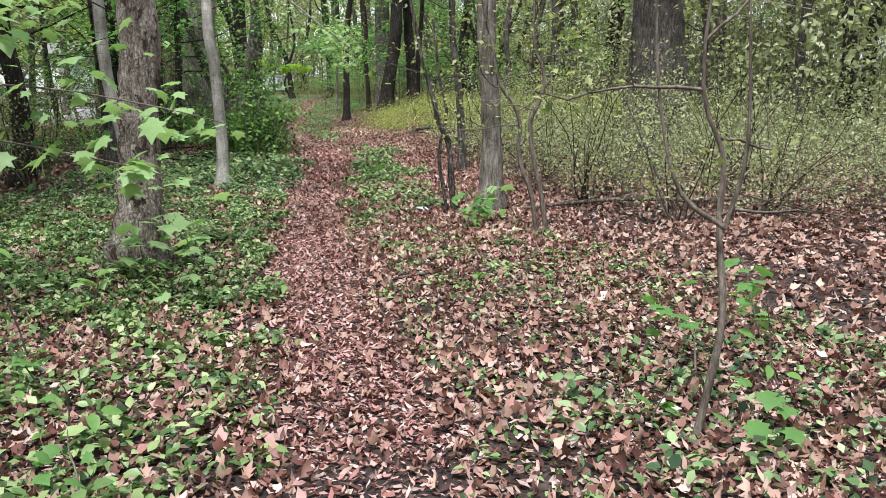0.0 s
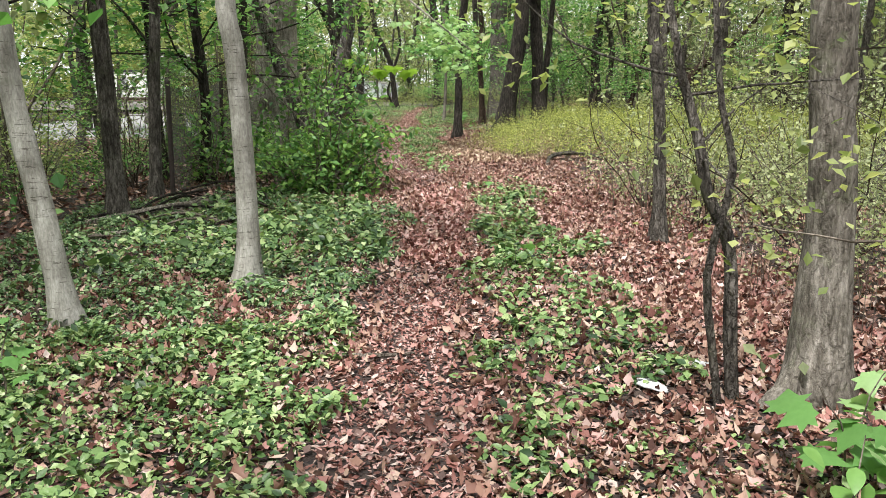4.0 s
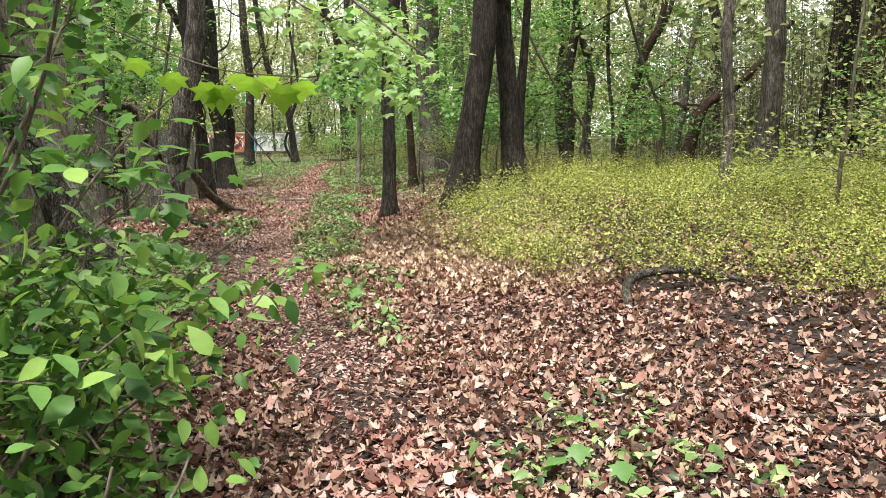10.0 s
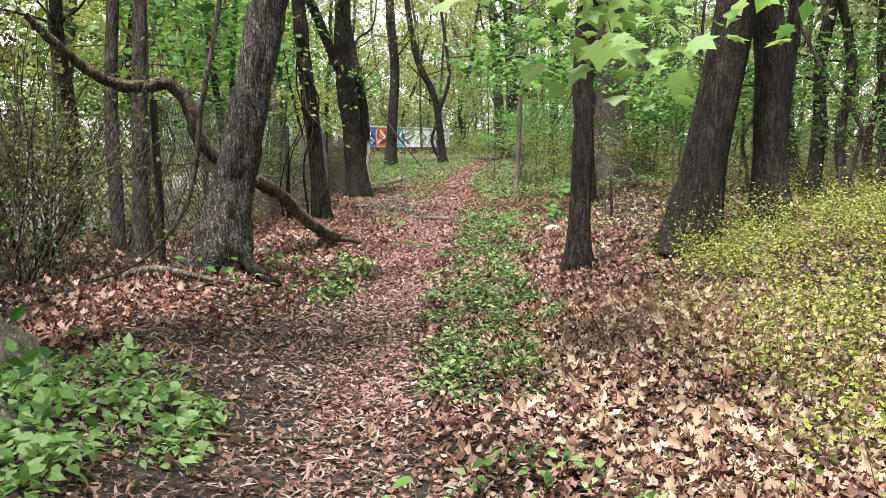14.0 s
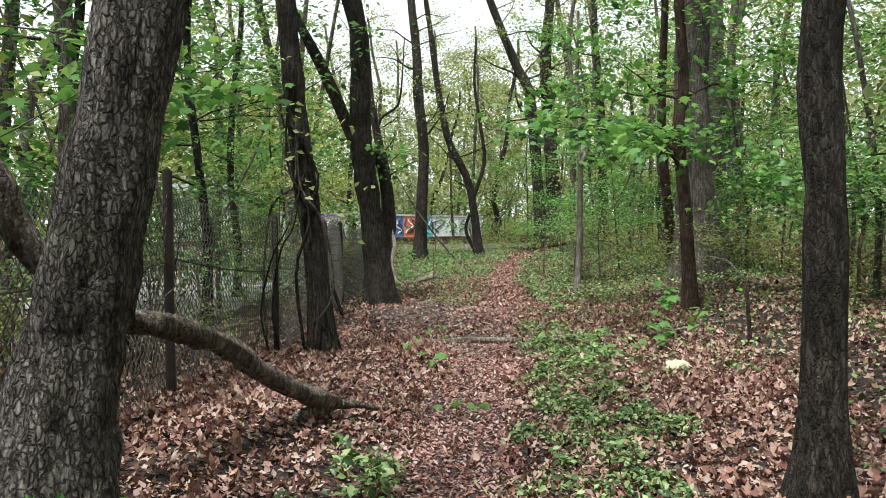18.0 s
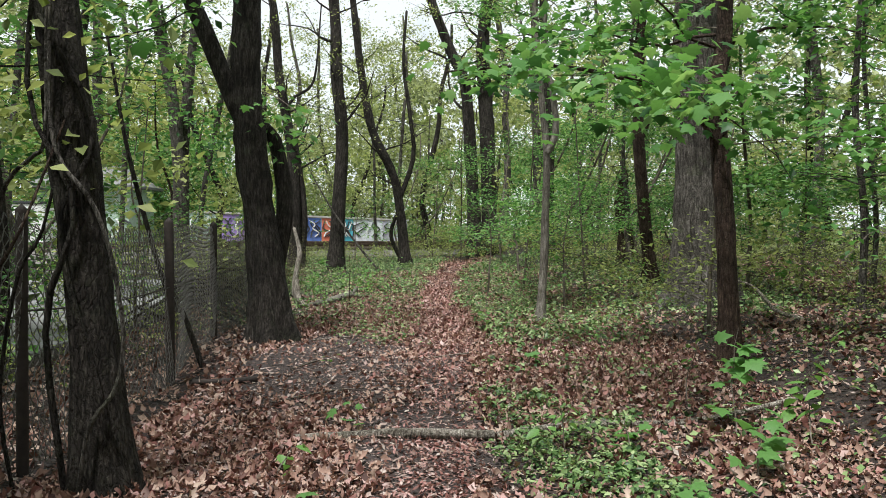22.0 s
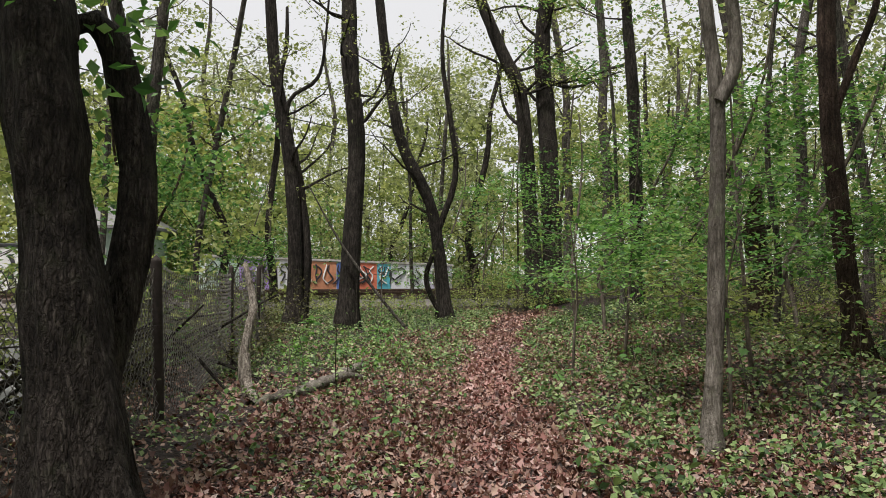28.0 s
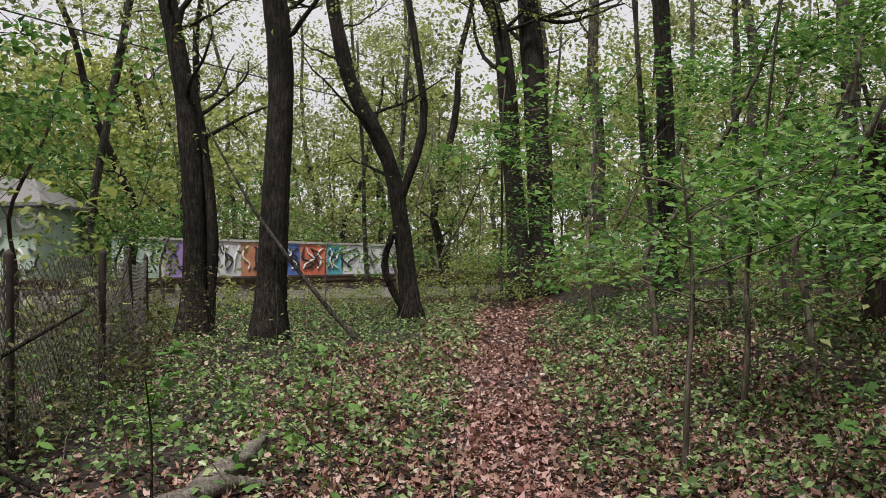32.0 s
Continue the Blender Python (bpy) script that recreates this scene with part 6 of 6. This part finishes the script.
def maple_spray(name, pts, n, size, seed, label, spread=0.16, mat=LEAF_MAPLE, r=0.008):
    """A thin bough carrying separate broad maple leaves."""
    rg = np.random.default_rng(seed + 5000)
    p = np.asarray(pts, float)
    ob = thing(name, tuple(p[0]), label, "branch", "maple boughs")
    ln = smooth_line(p - p[0], 24)
    part("bough", tube(ln, [r, 0.003], 6), BARK_TWIG, ob, smooth=True)
    rest = max(0, n - 50)
    if rest:
        c = ln[(rg.uniform(0.3, 1.0, rest) * 23).astype(int)] + rg.normal(0, spread, (rest, 3)) * np.array([1.1, 1.1, 0.5])
        part("foliage", leaves(c, size, rg, MAPLE, 0.3, 0.5), mat, ob, smooth=True)["kind"] = "stuff"
    for k in range(min(n, 50)):
        c = ln[int(rg.uniform(0.35, 1.0) * 23)] + rg.normal(0, spread, 3) * np.array([1, 1, 0.5])
        v, f = leaves([c], size * rg.uniform(0.8, 1.2), rg, MAPLE, 0.3, 0.5)
        part("leaf", (v, f), mat, ob, smooth=True)
    return ob


near_bough = thing("maple_bough", (-1.5, 21.0, 2.5), "maple bough with large translucent leaves over the path", "branch", "maple boughs")
part("bough", tube(smooth_line([(0, 0, 0), (0.7, -0.1, -0.35), (1.3, -0.12, -0.58), (1.95, -0.1, -0.64)], 20), [0.009, 0.003], 6), BARK_TWIG, near_bough, smooth=True)
rg_b = np.random.default_rng(5001)
for x, y, z, s, pit in ((1.22, -0.12, -0.67, 0.2, -1.0), (1.32, -0.1, -0.69, 0.2, -1.1), (1.5, -0.06, -0.64, 0.17, -0.8), (1.72, -0.12, -0.69, 0.2, -1.15), (1.86, -0.08, -0.66, 0.18, -0.8), (1.42, 0.05, -0.6, 0.17, -0.6), (1.0, -0.05, -0.6, 0.18, -0.9), (0.75, 0.0, -0.5, 0.17, -0.7), (1.6, 0.12, -0.6, 0.16, -0.6)):
    v = np.array(Matrix.Rotation(rg_b.uniform(-0.4, 0.4), 3, "Z") @ Matrix.Rotation(pit, 3, "X")) @ (MAPLE[0] * s).T
    part("leaf", (v.T + np.array([x, y, z]), MAPLE[1]), LEAF_BACKLIT, near_bough)
maple_spray("maple_bough", [(-1.9, 19.9, 2.1), (-1.2, 19.9, 1.8), (-0.6, 19.8, 1.5), (-0.3, 19.8, 1.3)], 22, 0.13, 2, "maple bough with drooping broad leaves", 0.22)
maple_spray("maple_bough", [(-1.5, 24.6, 4.4), (-0.2, 24.9, 3.4), (0.9, 24.8, 2.5), (1.7, 24.6, 1.95)], 90, 0.13, 3, "maple bough with sunlit pale green leaves over the path", 0.30, LEAF_PALE)
maple_spray("maple_bough", [(1.8, 28.9, 3.1), (1.6, 27.5, 2.85), (1.4, 26.2, 2.45), (1.3, 25.1, 1.95)], 90, 0.14, 16, "maple bough with sunlit pale green leaves beside the path", 0.26, LEAF_PALE)
maple_spray("maple_bough", [(1.8, 28.9, 3.4), (1.5, 27.4, 3.1), (1.2, 26.0, 2.75), (1.0, 25.0, 2.3)], 90, 0.14, 17, "maple bough with sunlit pale green leaves beside the path", 0.28, LEAF_PALE)
maple_spray("maple_bough", [(-0.6, 25.6, 4.0), (0.4, 25.5, 3.3), (1.1, 25.3, 2.8), (1.6, 25.2, 2.4)], 90, 0.13, 13, "maple bough with sunlit pale green leaves over the path", 0.30, LEAF_PALE)
maple_spray("maple_bough", [(-2.3, 6.2, 1.5), (-1.5, 5.9, 1.44), (-0.8, 5.65, 1.32), (-0.42, 5.6, 1.22)], 40, 0.12, 4, "maple bough with pale young leaves beside a trunk", 0.17, LEAF_PALE)
maple_spray("maple_bough", [(-2.3, 5.9, 1.2), (-1.7, 5.75, 1.1), (-1.1, 5.62, 0.98), (-0.72, 5.55, 0.88)], 34, 0.12, 14, "low maple bough with pale young leaves beside a trunk", 0.16, LEAF_PALE)
maple_spray("maple_bough", [(-3.0, 7.0, 2.6), (-2.4, 6.6, 2.3), (-1.9, 6.3, 2.0), (-1.6, 6.1, 1.85)], 80, 0.12, 15, "maple bough with pale young leaves over the herbs", 0.3, LEAF_PALE)
maple_spray("maple_bough", [(3.1, 38.1, 2.9), (2.2, 37.4, 2.95), (1.3, 36.8, 2.85), (0.6, 36.3, 2.75)], 190, 0.12, 5, "level maple bough reaching over the path", 0.34)
maple_spray("maple_bough", [(3.1, 38.1, 2.5), (2.5, 37.0, 2.7), (1.9, 36.0, 2.6), (1.4, 35.0, 2.5)], 190, 0.12, 6, "level maple bough reaching over the path", 0.34)
maple_spray("maple_bough", [(3.2, 38.2, 3.6), (2.6, 38.6, 3.7), (1.8, 39.2, 3.7), (0.9, 39.8, 3.5)], 190, 0.12, 18, "high level maple bough over the path", 0.4)
maple_spray("maple_bough", [(3.2, 38.2, 2.4), (3.7, 37.4, 2.4), (4.2, 36.6, 2.3), (4.6, 35.8, 2.1)], 150, 0.12, 19, "level maple bough over leaf litter", 0.34)
maple_spray("maple_bough", [(-4.5, 31.2, 2.6), (-3.8, 31.8, 2.7), (-3.2, 32.3, 2.6), (-2.6, 32.8, 2.4)], 150, 0.13, 20, "level maple bough over the fence", 0.36)
maple_spray("maple_bough", [(-4.5, 31.2, 3.2), (-3.6, 32.6, 3.3), (-3.0, 33.6, 3.1), (-2.6, 34.8, 2.9)], 170, 0.13, 21, "level maple bough over the fence", 0.4)
maple_spray("maple_bough", [(-1.9, 40.2, 3.2), (-1.6, 39.3, 3.0), (-1.3, 38.6, 2.75), (-1.1, 38.0, 2.6)], 26, 0.10, 7, "maple bough hanging beside a dark trunk", 0.22)


def seedling(x, y, h, n, size, seed, label="maple seedling with a few broad leaves", mat=LEAF_MAPLE):
    rg = np.random.default_rng(seed + 6000)
    ob = thing("seedling", (x, y, float(gz(x, y)) - 0.02), label, "seedling", "seedlings")
    ln = limb_line((0, 0, 0), (rg.normal(0, 0.1), rg.normal(0, 0.1), 1), h, rg, 0.2, 7)
    part("stem", tube(ln, [0.006, 0.002], 5), BARK_TWIG, ob)
    for k in range(n):
        s = ln[int(rg.uniform(0.4, 1.0) * 6)]
        c = s + np.array([rg.normal(0, 0.09), rg.normal(0, 0.09), rg.normal(0, 0.04)])
        part("leaf", leaves([c], size, rg, BROAD if mat is LEAF_BUSH else MAPLE, 0.3, 0.3), mat, ob, smooth=True)
    return ob


SEEDLINGS = [(-1.0, 3.6, 0.35, 8, 0.075), (-1.2, 4.1, 0.45, 9, 0.08), (-0.85, 3.1, 0.3, 7, 0.07), (-1.5, 4.8, 1.2, 12, 0.09), (2.0, 3.9, 0.6, 9, 0.10), (1.5, 3.3, 0.3, 6, 0.09), (2.3, 3.6, 0.55, 10, 0.10), (1.9, 3.2, 0.35, 8, 0.10), (2.6, 4.3, 0.65, 9, 0.11),
             (1.25, 5.9, 0.18, 8, 0.12), (0.95, 7.3, 0.12, 6, 0.10), (1.85, 8.6, 0.5, 12, 0.13), (1.6, 8.2, 0.42, 9, 0.12), (-0.9, 7.0, 0.5, 8, 0.09), (-1.7, 9.5, 0.5, 8, 0.09), (2.35, 8.85, 0.3, 7, 0.13), (1.1, 12.6, 0.25, 6, 0.08),
             (1.45, 18.4, 0.3, 7, 0.09), (0.95, 21.4, 0.25, 8, 0.08), (0.75, 22.2, 0.3, 9, 0.10), (1.2, 22.9, 0.25, 7, 0.10), (0.3, 23.6, 0.2, 6, 0.08), (-0.2, 31.6, 0.25, 7, 0.09), (1.3, 33.8, 0.3, 8, 0.10), (0.95, 35.2, 0.35, 9, 0.11), (1.35, 35.0, 0.3, 8, 0.10), (2.25, 35.5, 0.85, 22, 0.13), (2.65, 35.15, 0.7, 18, 0.13), (1.95, 34.4, 0.5, 14, 0.12),
             (-0.4, 33.8, 0.3, 7, 0.10), (-0.9, 34.6, 0.25, 8, 0.09), (-0.5, 36.0, 0.25, 6, 0.09), (1.2, 38.6, 0.25, 7, 0.10), (-1.0, 39.0, 0.25, 6, 0.08), (1.1, 41.8, 1.0, 10, 0.07), (2.6, 43.9, 1.2, 12, 0.07), (2.9, 43.2, 1.0, 10, 0.07), (-0.4, 43.3, 0.8, 9, 0.07), (-1.1, 46.6, 0.9, 10, 0.08),
             (-1.0, 45.3, 0.3, 8, 0.10), (-2.4, 49.3, 0.9, 16, 0.12), (-2.2, 48.6, 0.4, 9, 0.11), (0.1, 49.4, 0.35, 8, 0.09), (1.3, 49.3, 1.1, 12, 0.08), (2.2, 47.0, 0.9, 14, 0.08), (0.0, 52.0, 0.35, 8, 0.10), (-1.2, 51.8, 0.35, 9, 0.10), (2.1, 50.6, 0.7, 10, 0.08)]
for k, (x, y, h, n, s) in enumerate(SEEDLINGS):
    seedling(x, y, h, n, s, k, mat=LEAF_MAPLE if k % 3 else LEAF_BUSH, label="maple seedling with a few broad leaves" if k % 3 else "young plant with a few oval green leaves")
for k, (x, y, h, n, s) in enumerate(((-0.8, 6.8, 0.95, 9, 0.13), (-0.68, 6.3, 0.5, 8, 0.13), (-1.15, 6.5, 0.6, 14, 0.13), (-0.95, 5.75, 0.3, 6, 0.1), (-1.35, 5.6, 0.5, 10, 0.11), (1.95, 8.7, 0.55, 12, 0.14))):
    seedling(x, y, h, n, s, 300 + k, "maple seedling with pale spreading leaves", LEAF_PALE)
rs = np.random.default_rng(55)
for k in range(60):
    x, y = rs.uniform(2.0, 6.5), rs.uniform(36, 60)
    if k % 3 == 0:
        x = rs.uniform(-2.2, -0.3)
        y = rs.uniform(42.5, 58)
    seedling(x, y, rs.uniform(0.4, 1.3), int(rs.integers(6, 12)), 0.07, 100 + k, mat=LEAF_BUSH, label="young plant with a few oval green leaves")

# ------------------------------------------------------------ beyond the fence: paved lot, railway, painted wall and shed
ASPHALT = plain_material("pale_worn_asphalt", (0.2, 0.2, 0.197), 0.9, 0, 0.3, 3)
BALLAST = plain_material("railway_ballast", (0.16, 0.145, 0.135), 0.95, 0, 0.6, 22, 0.8)
RAIL = plain_material("rusty_rail_steel", (0.10, 0.065, 0.05), 0.55, 0.5, 0.5, 9)
SLEEPER = plain_material("old_timber_sleeper", (0.10, 0.08, 0.065), 0.95, 0, 0.5, 7)
CONCRETE = plain_material("stained_pale_concrete", (0.48, 0.46, 0.43), 0.9, 0, 0.3, 2.5)
SHINGLE = plain_material("grey_roof_shingle", (0.17, 0.168, 0.165), 0.9, 0, 0.3, 8)
MINT = plain_material("painted_over_mint_wall", (0.40, 0.50, 0.42), 0.8, 0, 0.3, 1.6)
BLACKP = plain_material("black_spray_paint", (0.03, 0.03, 0.035), 0.6, 0, 0.2, 4)
WHITEP = plain_material("white_spray_paint", (0.72, 0.72, 0.70), 0.6, 0, 0.15, 4)

lot = part("paved_lot", box_shape(-16, -5.0, 24, 70, -0.6, -0.13), ASPHALT)
tagged(lot, "pale worn asphalt lot beyond the fence", "pavement", kind="structure")

DIR = np.array([0.94, 0.34])
PERP = np.array([-0.34, 0.94])
RAIL_AT = np.array([0.2, 74.0])


def along(s, w):
    q = RAIL_AT + DIR * s + PERP * w
    return float(q[0]), float(q[1])


ballast_s = np.linspace(-40, 40, 60)
prof = [(-6.5, 0.05), (-4.6, 0.42), (4.4, 0.42), (6.2, 0.1)]
bv, bf = [], []
for s in ballast_s:
    for w, z in prof:
        bv.append((*along(s, w), z))
for i in range(len(ballast_s) - 1):
    for j in range(3):
        a = i * 4 + j
        bf.append((a, a + 4, a + 5, a + 1))
ob = part("railway_bed", (np.array(bv), np.array(bf)), BALLAST)
tagged(ob, "raised grey stone ballast of the railway", "railway bed", kind="structure")


def rail_profile(w):
    sec = [(-0.07, 0), (0.07, 0), (0.07, 0.02), (0.015, 0.05), (0.015, 0.11), (0.036, 0.12), (0.036, 0.16), (-0.036, 0.16), (-0.036, 0.12), (-0.015, 0.11), (-0.015, 0.05), (-0.07, 0.02)]
    v, f = [], []
    for s in (-40, 40):
        for a, z in sec:
            v.append((*along(s, w + a), 0.55 + z))
    n = len(sec)
    for k in range(n):
        f.append((k, (k + 1) % n, n + (k + 1) % n, n + k))
    return np.array(v), np.array(f)


for w in (-3.0, 2.2):
    tr = thing("railway_track", (*along(0, w), 0.42), "rusty railway track on dark sleepers", "railway track", "railway")
    off = np.array([*along(0, w), 0.42])
    for g in (-0.72, 0.72):
        v, f = rail_profile(w + g)
        part("rail", (v - off, f), RAIL, tr)
    ang = math.degrees(math.atan2(DIR[1], DIR[0]))
    me = None
    for k in range(-36, 37):
        if me is None:
            o = part("sleeper", box_shape(-0.12, 0.12, -1.25, 1.25, 0.0, 0.13, 0.012), SLEEPER, tr)
            me = o.data
        else:
            o = part("sleeper", me, SLEEPER, tr)
        q = np.array([*along(k * 0.62, w), 0.42]) - off
        o.location, o.rotation_euler = q, (0, 0, radians(ang))

# low painted wall behind the tracks
wall = thing("painted_wall", (*along(0, 9.0), 0), "low concrete wall covered in colourful spray paint", "wall")
WA, WB = np.array([-13.2, 79.6]), np.array([-0.1, 85.0])
wl = float(np.linalg.norm(WB - WA))
wd = (WB - WA) / wl
wn = np.array([wd[1], -wd[0]])
w0 = np.array([*along(0, 9.0)])


def wall_pt(s, out, z):
    q = WA + wd * s + wn * out - w0
    return (float(q[0]), float(q[1]), z)


def wall_top(s):
    return 2.32 - 0.45 * s / wl


def wall_slab(s0, s1, out0, out1, z0, f1):
    """A slab of the wall; f1 is how far up it reaches."""
    v = [wall_pt(s, o, z) for s in (s0, s1) for o in (out0, out1) for z in (z0, z0 + (wall_top(s) - z0) * f1)]
    f = [(0, 1, 3, 2), (4, 6, 7, 5), (0, 4, 5, 1), (2, 3, 7, 6), (1, 5, 7, 3), (0, 2, 6, 4)]
    return np.array(v), np.array(f)


part("wall_body", wall_slab(0, wl, -0.25, 0, 0.0, 1.0), CONCRETE, wall)
cope = [wall_pt(q, o, wall_top(q) + z) for q in (-0.1, wl + 0.1) for o in (-0.3, 0.06) for z in (0.0, 0.1)]
part("coping", (np.array(cope), np.array([(0, 1, 3, 2), (4, 6, 7, 5), (0, 4, 5, 1), (2, 3, 7, 6), (1, 5, 7, 3), (0, 2, 6, 4)])), CONCRETE, wall, "pale coping along the wall top")
PANELS = [(0.0, 2.2, (0.42, 0.54, 0.46)), (2.2, 4.2, (0.33, 0.22, 0.52)), (4.2, 5.6, (0.60, 0.60, 0.62)), (5.6, 7.4, (0.50, 0.22, 0.12)), (7.4, 8.4, (0.10, 0.17, 0.46)), (8.4, 9.7, (0.62, 0.17, 0.10)), (9.7, 10.5, (0.10, 0.42, 0.52)), (10.5, 12.5, (0.70, 0.72, 0.76)), (12.5, wl, (0.50, 0.47, 0.58))]
rp = np.random.default_rng(12)
for k, (a, b, c) in enumerate(PANELS):
    mat = plain_material("spray_paint", c, 0.6, 0, 0.3, 2.2)
    panel = part("painted_panel", wall_slab(a, b - 0.03, 0.004, 0.012, 0.55, 0.97), mat, wall)
    for j in range(5):
        s = a + (b - a) * (0.15 + 0.16 * j)
        z = 0.8
        hgt = wall_top(s) - 0.95
        pts = [wall_pt(s + rp.normal(0, 0.16), 0.03, z + hgt * u) for u in np.linspace(0.05, 0.95, 5)]
        part("paint_stroke", tube(smooth_line(pts, 14), [0.035, 0.05, 0.03], 5), BLACKP if (k + j) % 3 else WHITEP, panel)

# shed with a hipped roof behind the wall's end
shed = thing("shed", (-18.4, 80.6, 0.35), "low pale green shed with a grey hipped roof and spray paint", "building")
part("wall", box_shape(-2.55, 2.55, -2.4, 2.4, -0.6, 3.3), MINT, shed)
hv = [(-3.0, -2.9, 3.3), (3.0, -2.9, 3.3), (3.0, 2.9, 3.3), (-3.0, 2.9, 3.3), (-3.0, -2.9, 3.45), (3.0, -2.9, 3.45), (3.0, 2.9, 3.45), (-3.0, 2.9, 3.45), (-2.1, 0, 4.75), (1.5, 0, 4.65)]
hf = [(0, 3, 2), (0, 2, 1), (0, 1, 5), (0, 5, 4), (1, 2, 6), (1, 6, 5), (2, 3, 7), (2, 7, 6), (3, 0, 4), (3, 4, 7), (4, 5, 9), (4, 9, 8), (6, 7, 8), (6, 8, 9), (5, 6, 9), (7, 4, 8)]
part("roof", (np.array(hv, float), np.array(hf)), SHINGLE, shed)


def arch(w, h, depth):
    a = np.linspace(0, np.pi, 9)
    prof = [(-w / 2, 0), (w / 2, 0)] + [(w / 2 * math.cos(q), h - w / 2 + w / 2 * math.sin(q)) for q in a]
    n = len(prof)
    v = [(x, y, z) for y in (0.0, -depth) for x, z in prof]
    f = [(n, n + k, n + k + 1) for k in range(1, n - 1)]
    for k in range(n):
        f += [(k, n + k, n + (k + 1) % n), (k, n + (k + 1) % n, (k + 1) % n)]
    return np.array(v, float), np.array(f)


for x, wide, mat, out in ((-1.35, 1.25, WHITEP, 0.0), (-1.35, 0.95, BLACKP, 0.02)):
    w = part("window", arch(wide, wide * 0.8, 0.03), mat, shed, "dark arched opening" if out else "white painted arch surround")
    w.location = (x, -2.4 - out, 2.2)
for k, (x, z, r) in enumerate(((2.2, 2.75, 0.36), (-2.2, 2.4, 0.3), (0.9, 2.2, 0.25))):
    a = np.linspace(0, 2 * np.pi, 18)
    ring = np.column_stack([x + r * np.cos(a), np.full(18, -2.46), z + r * np.sin(a)])
    part("paint_stroke", tube(ring, [0.07, 0.07], 5), WHITEP, shed, "white sprayed ring")
for k in range(9):
    x = -2.4 + 0.6 * k
    pts = [(x + rp.normal(0, 0.15), -2.44, z) for z in np.linspace(0.5, 1.5, 5)]
    part("paint_stroke", tube(smooth_line(pts, 10), [0.05, 0.06], 5), WHITEP if k % 2 else BLACKP, shed)

ob = thing("painted_container", (-21.5, 74.5, 0), "white sprayed box wall beyond the lot", "container")
part("body", box_shape(-3, 3, -1.2, 1.2, -0.2, 2.6, 0.03), WHITEP, ob)
part("roof_edge", box_shape(-3.05, 3.05, -1.25, 1.25, 2.6, 2.75, 0.02), BLACKP, ob, "black top edge")
for k in range(6):
    pts = [(-2.5 + 0.9 * k + rp.normal(0, 0.2), -1.24, z) for z in np.linspace(0.9, 2.2, 5)]
    part("paint_stroke", tube(smooth_line(pts, 10), [0.08, 0.1], 5), BLACKP, ob)

# overhead wire above the railway, between two poles
POLE = plain_material("weathered_utility_pole", (0.16, 0.13, 0.105), 0.9, 0, 0.4, 5)
for x, y in ((-24.0, 41.5), (16.5, 101.0)):
    p = thing("utility_pole", (x, y, -0.3), "tall weathered wooden utility pole", "pole", "utility poles")
    part("pole", tube(np.array([(0, 0, 0), (0, 0, 4.5), (0, 0, 9.3)]), [0.16, 0.14, 0.11], 10), POLE, p, smooth=True)
    arm = part("crossarm", box_shape(-0.9, 0.9, -0.05, 0.05, 8.7, 8.82, 0.008), POLE, p)
    for s in (-0.8, 0.8):
        part("insulator", tube(np.array([(s, 0, 8.82), (s, 0, 8.95), (s, 0, 9.0)]), [0.03, 0.04, 0.02], 8), CONCRETE, arm)
wl_ob = part("overhead_wire", tube(wavy((-24.0, 41.5, 8.7), (16.5, 101.0, 8.7), 1.5, 30), [0.022, 0.022], 5), BLACKP)
tagged(wl_ob, "black overhead wire slung across the clearing", "cable")

# ------------------------------------------------------------ litter on the ground
def crumpled(x, y, w, h, mat, name, label, category, seed):
    bm = bmesh.new()
    bmesh.ops.create_icosphere(bm, subdivisions=3, radius=0.5)
    for v in bm.verts:
        n = noise.noise(v.co * 3.1 + Vector((seed, 0, 0))) * 0.32 + noise.noise(v.co * 7 + Vector((0, seed, 0))) * 0.14
        v.co = v.co * (1 + n)
        v.co = Vector((v.co.x * w, v.co.y * w * 0.6, max(-0.05, v.co.z) * h))
    ob = part(name, bm, mat)
    ob.location, ob.rotation_euler = (x, y, float(gz(x, y)) + 0.03), (0, 0, seed)
    for p in ob.data.polygons:
        p.use_smooth = True
    return tagged(ob, label, category)


CLOTH = plain_material("faded_cream_cloth", (0.5, 0.43, 0.31), 0.9, 0, 0.3, 9)
PLASTIC = plain_material("white_plastic_wrap", (0.52, 0.53, 0.54), 0.45, 0, 0.15, 12)
hat = crumpled(1.9, 33.1, 0.40, 0.13, CLOTH, "discarded_hat", "faded cream cloth hat lying on leaf litter", "hat", 1.3)
crumpled(1.42, 9.72, 0.2, 0.04, PLASTIC, "plastic_wrapper", "torn white plastic wrapper on dead leaves", "litter", 2.1)
crumpled(1.75, 10.0, 0.16, 0.04, PLASTIC, "plastic_wrapper", "torn white plastic wrapper on dead leaves", "litter", 3.4)
crumpled(1.15, 31.2, 0.10, 0.04, PLASTIC, "plastic_wrapper", "small white plastic scrap on dead leaves", "litter", 4.2)
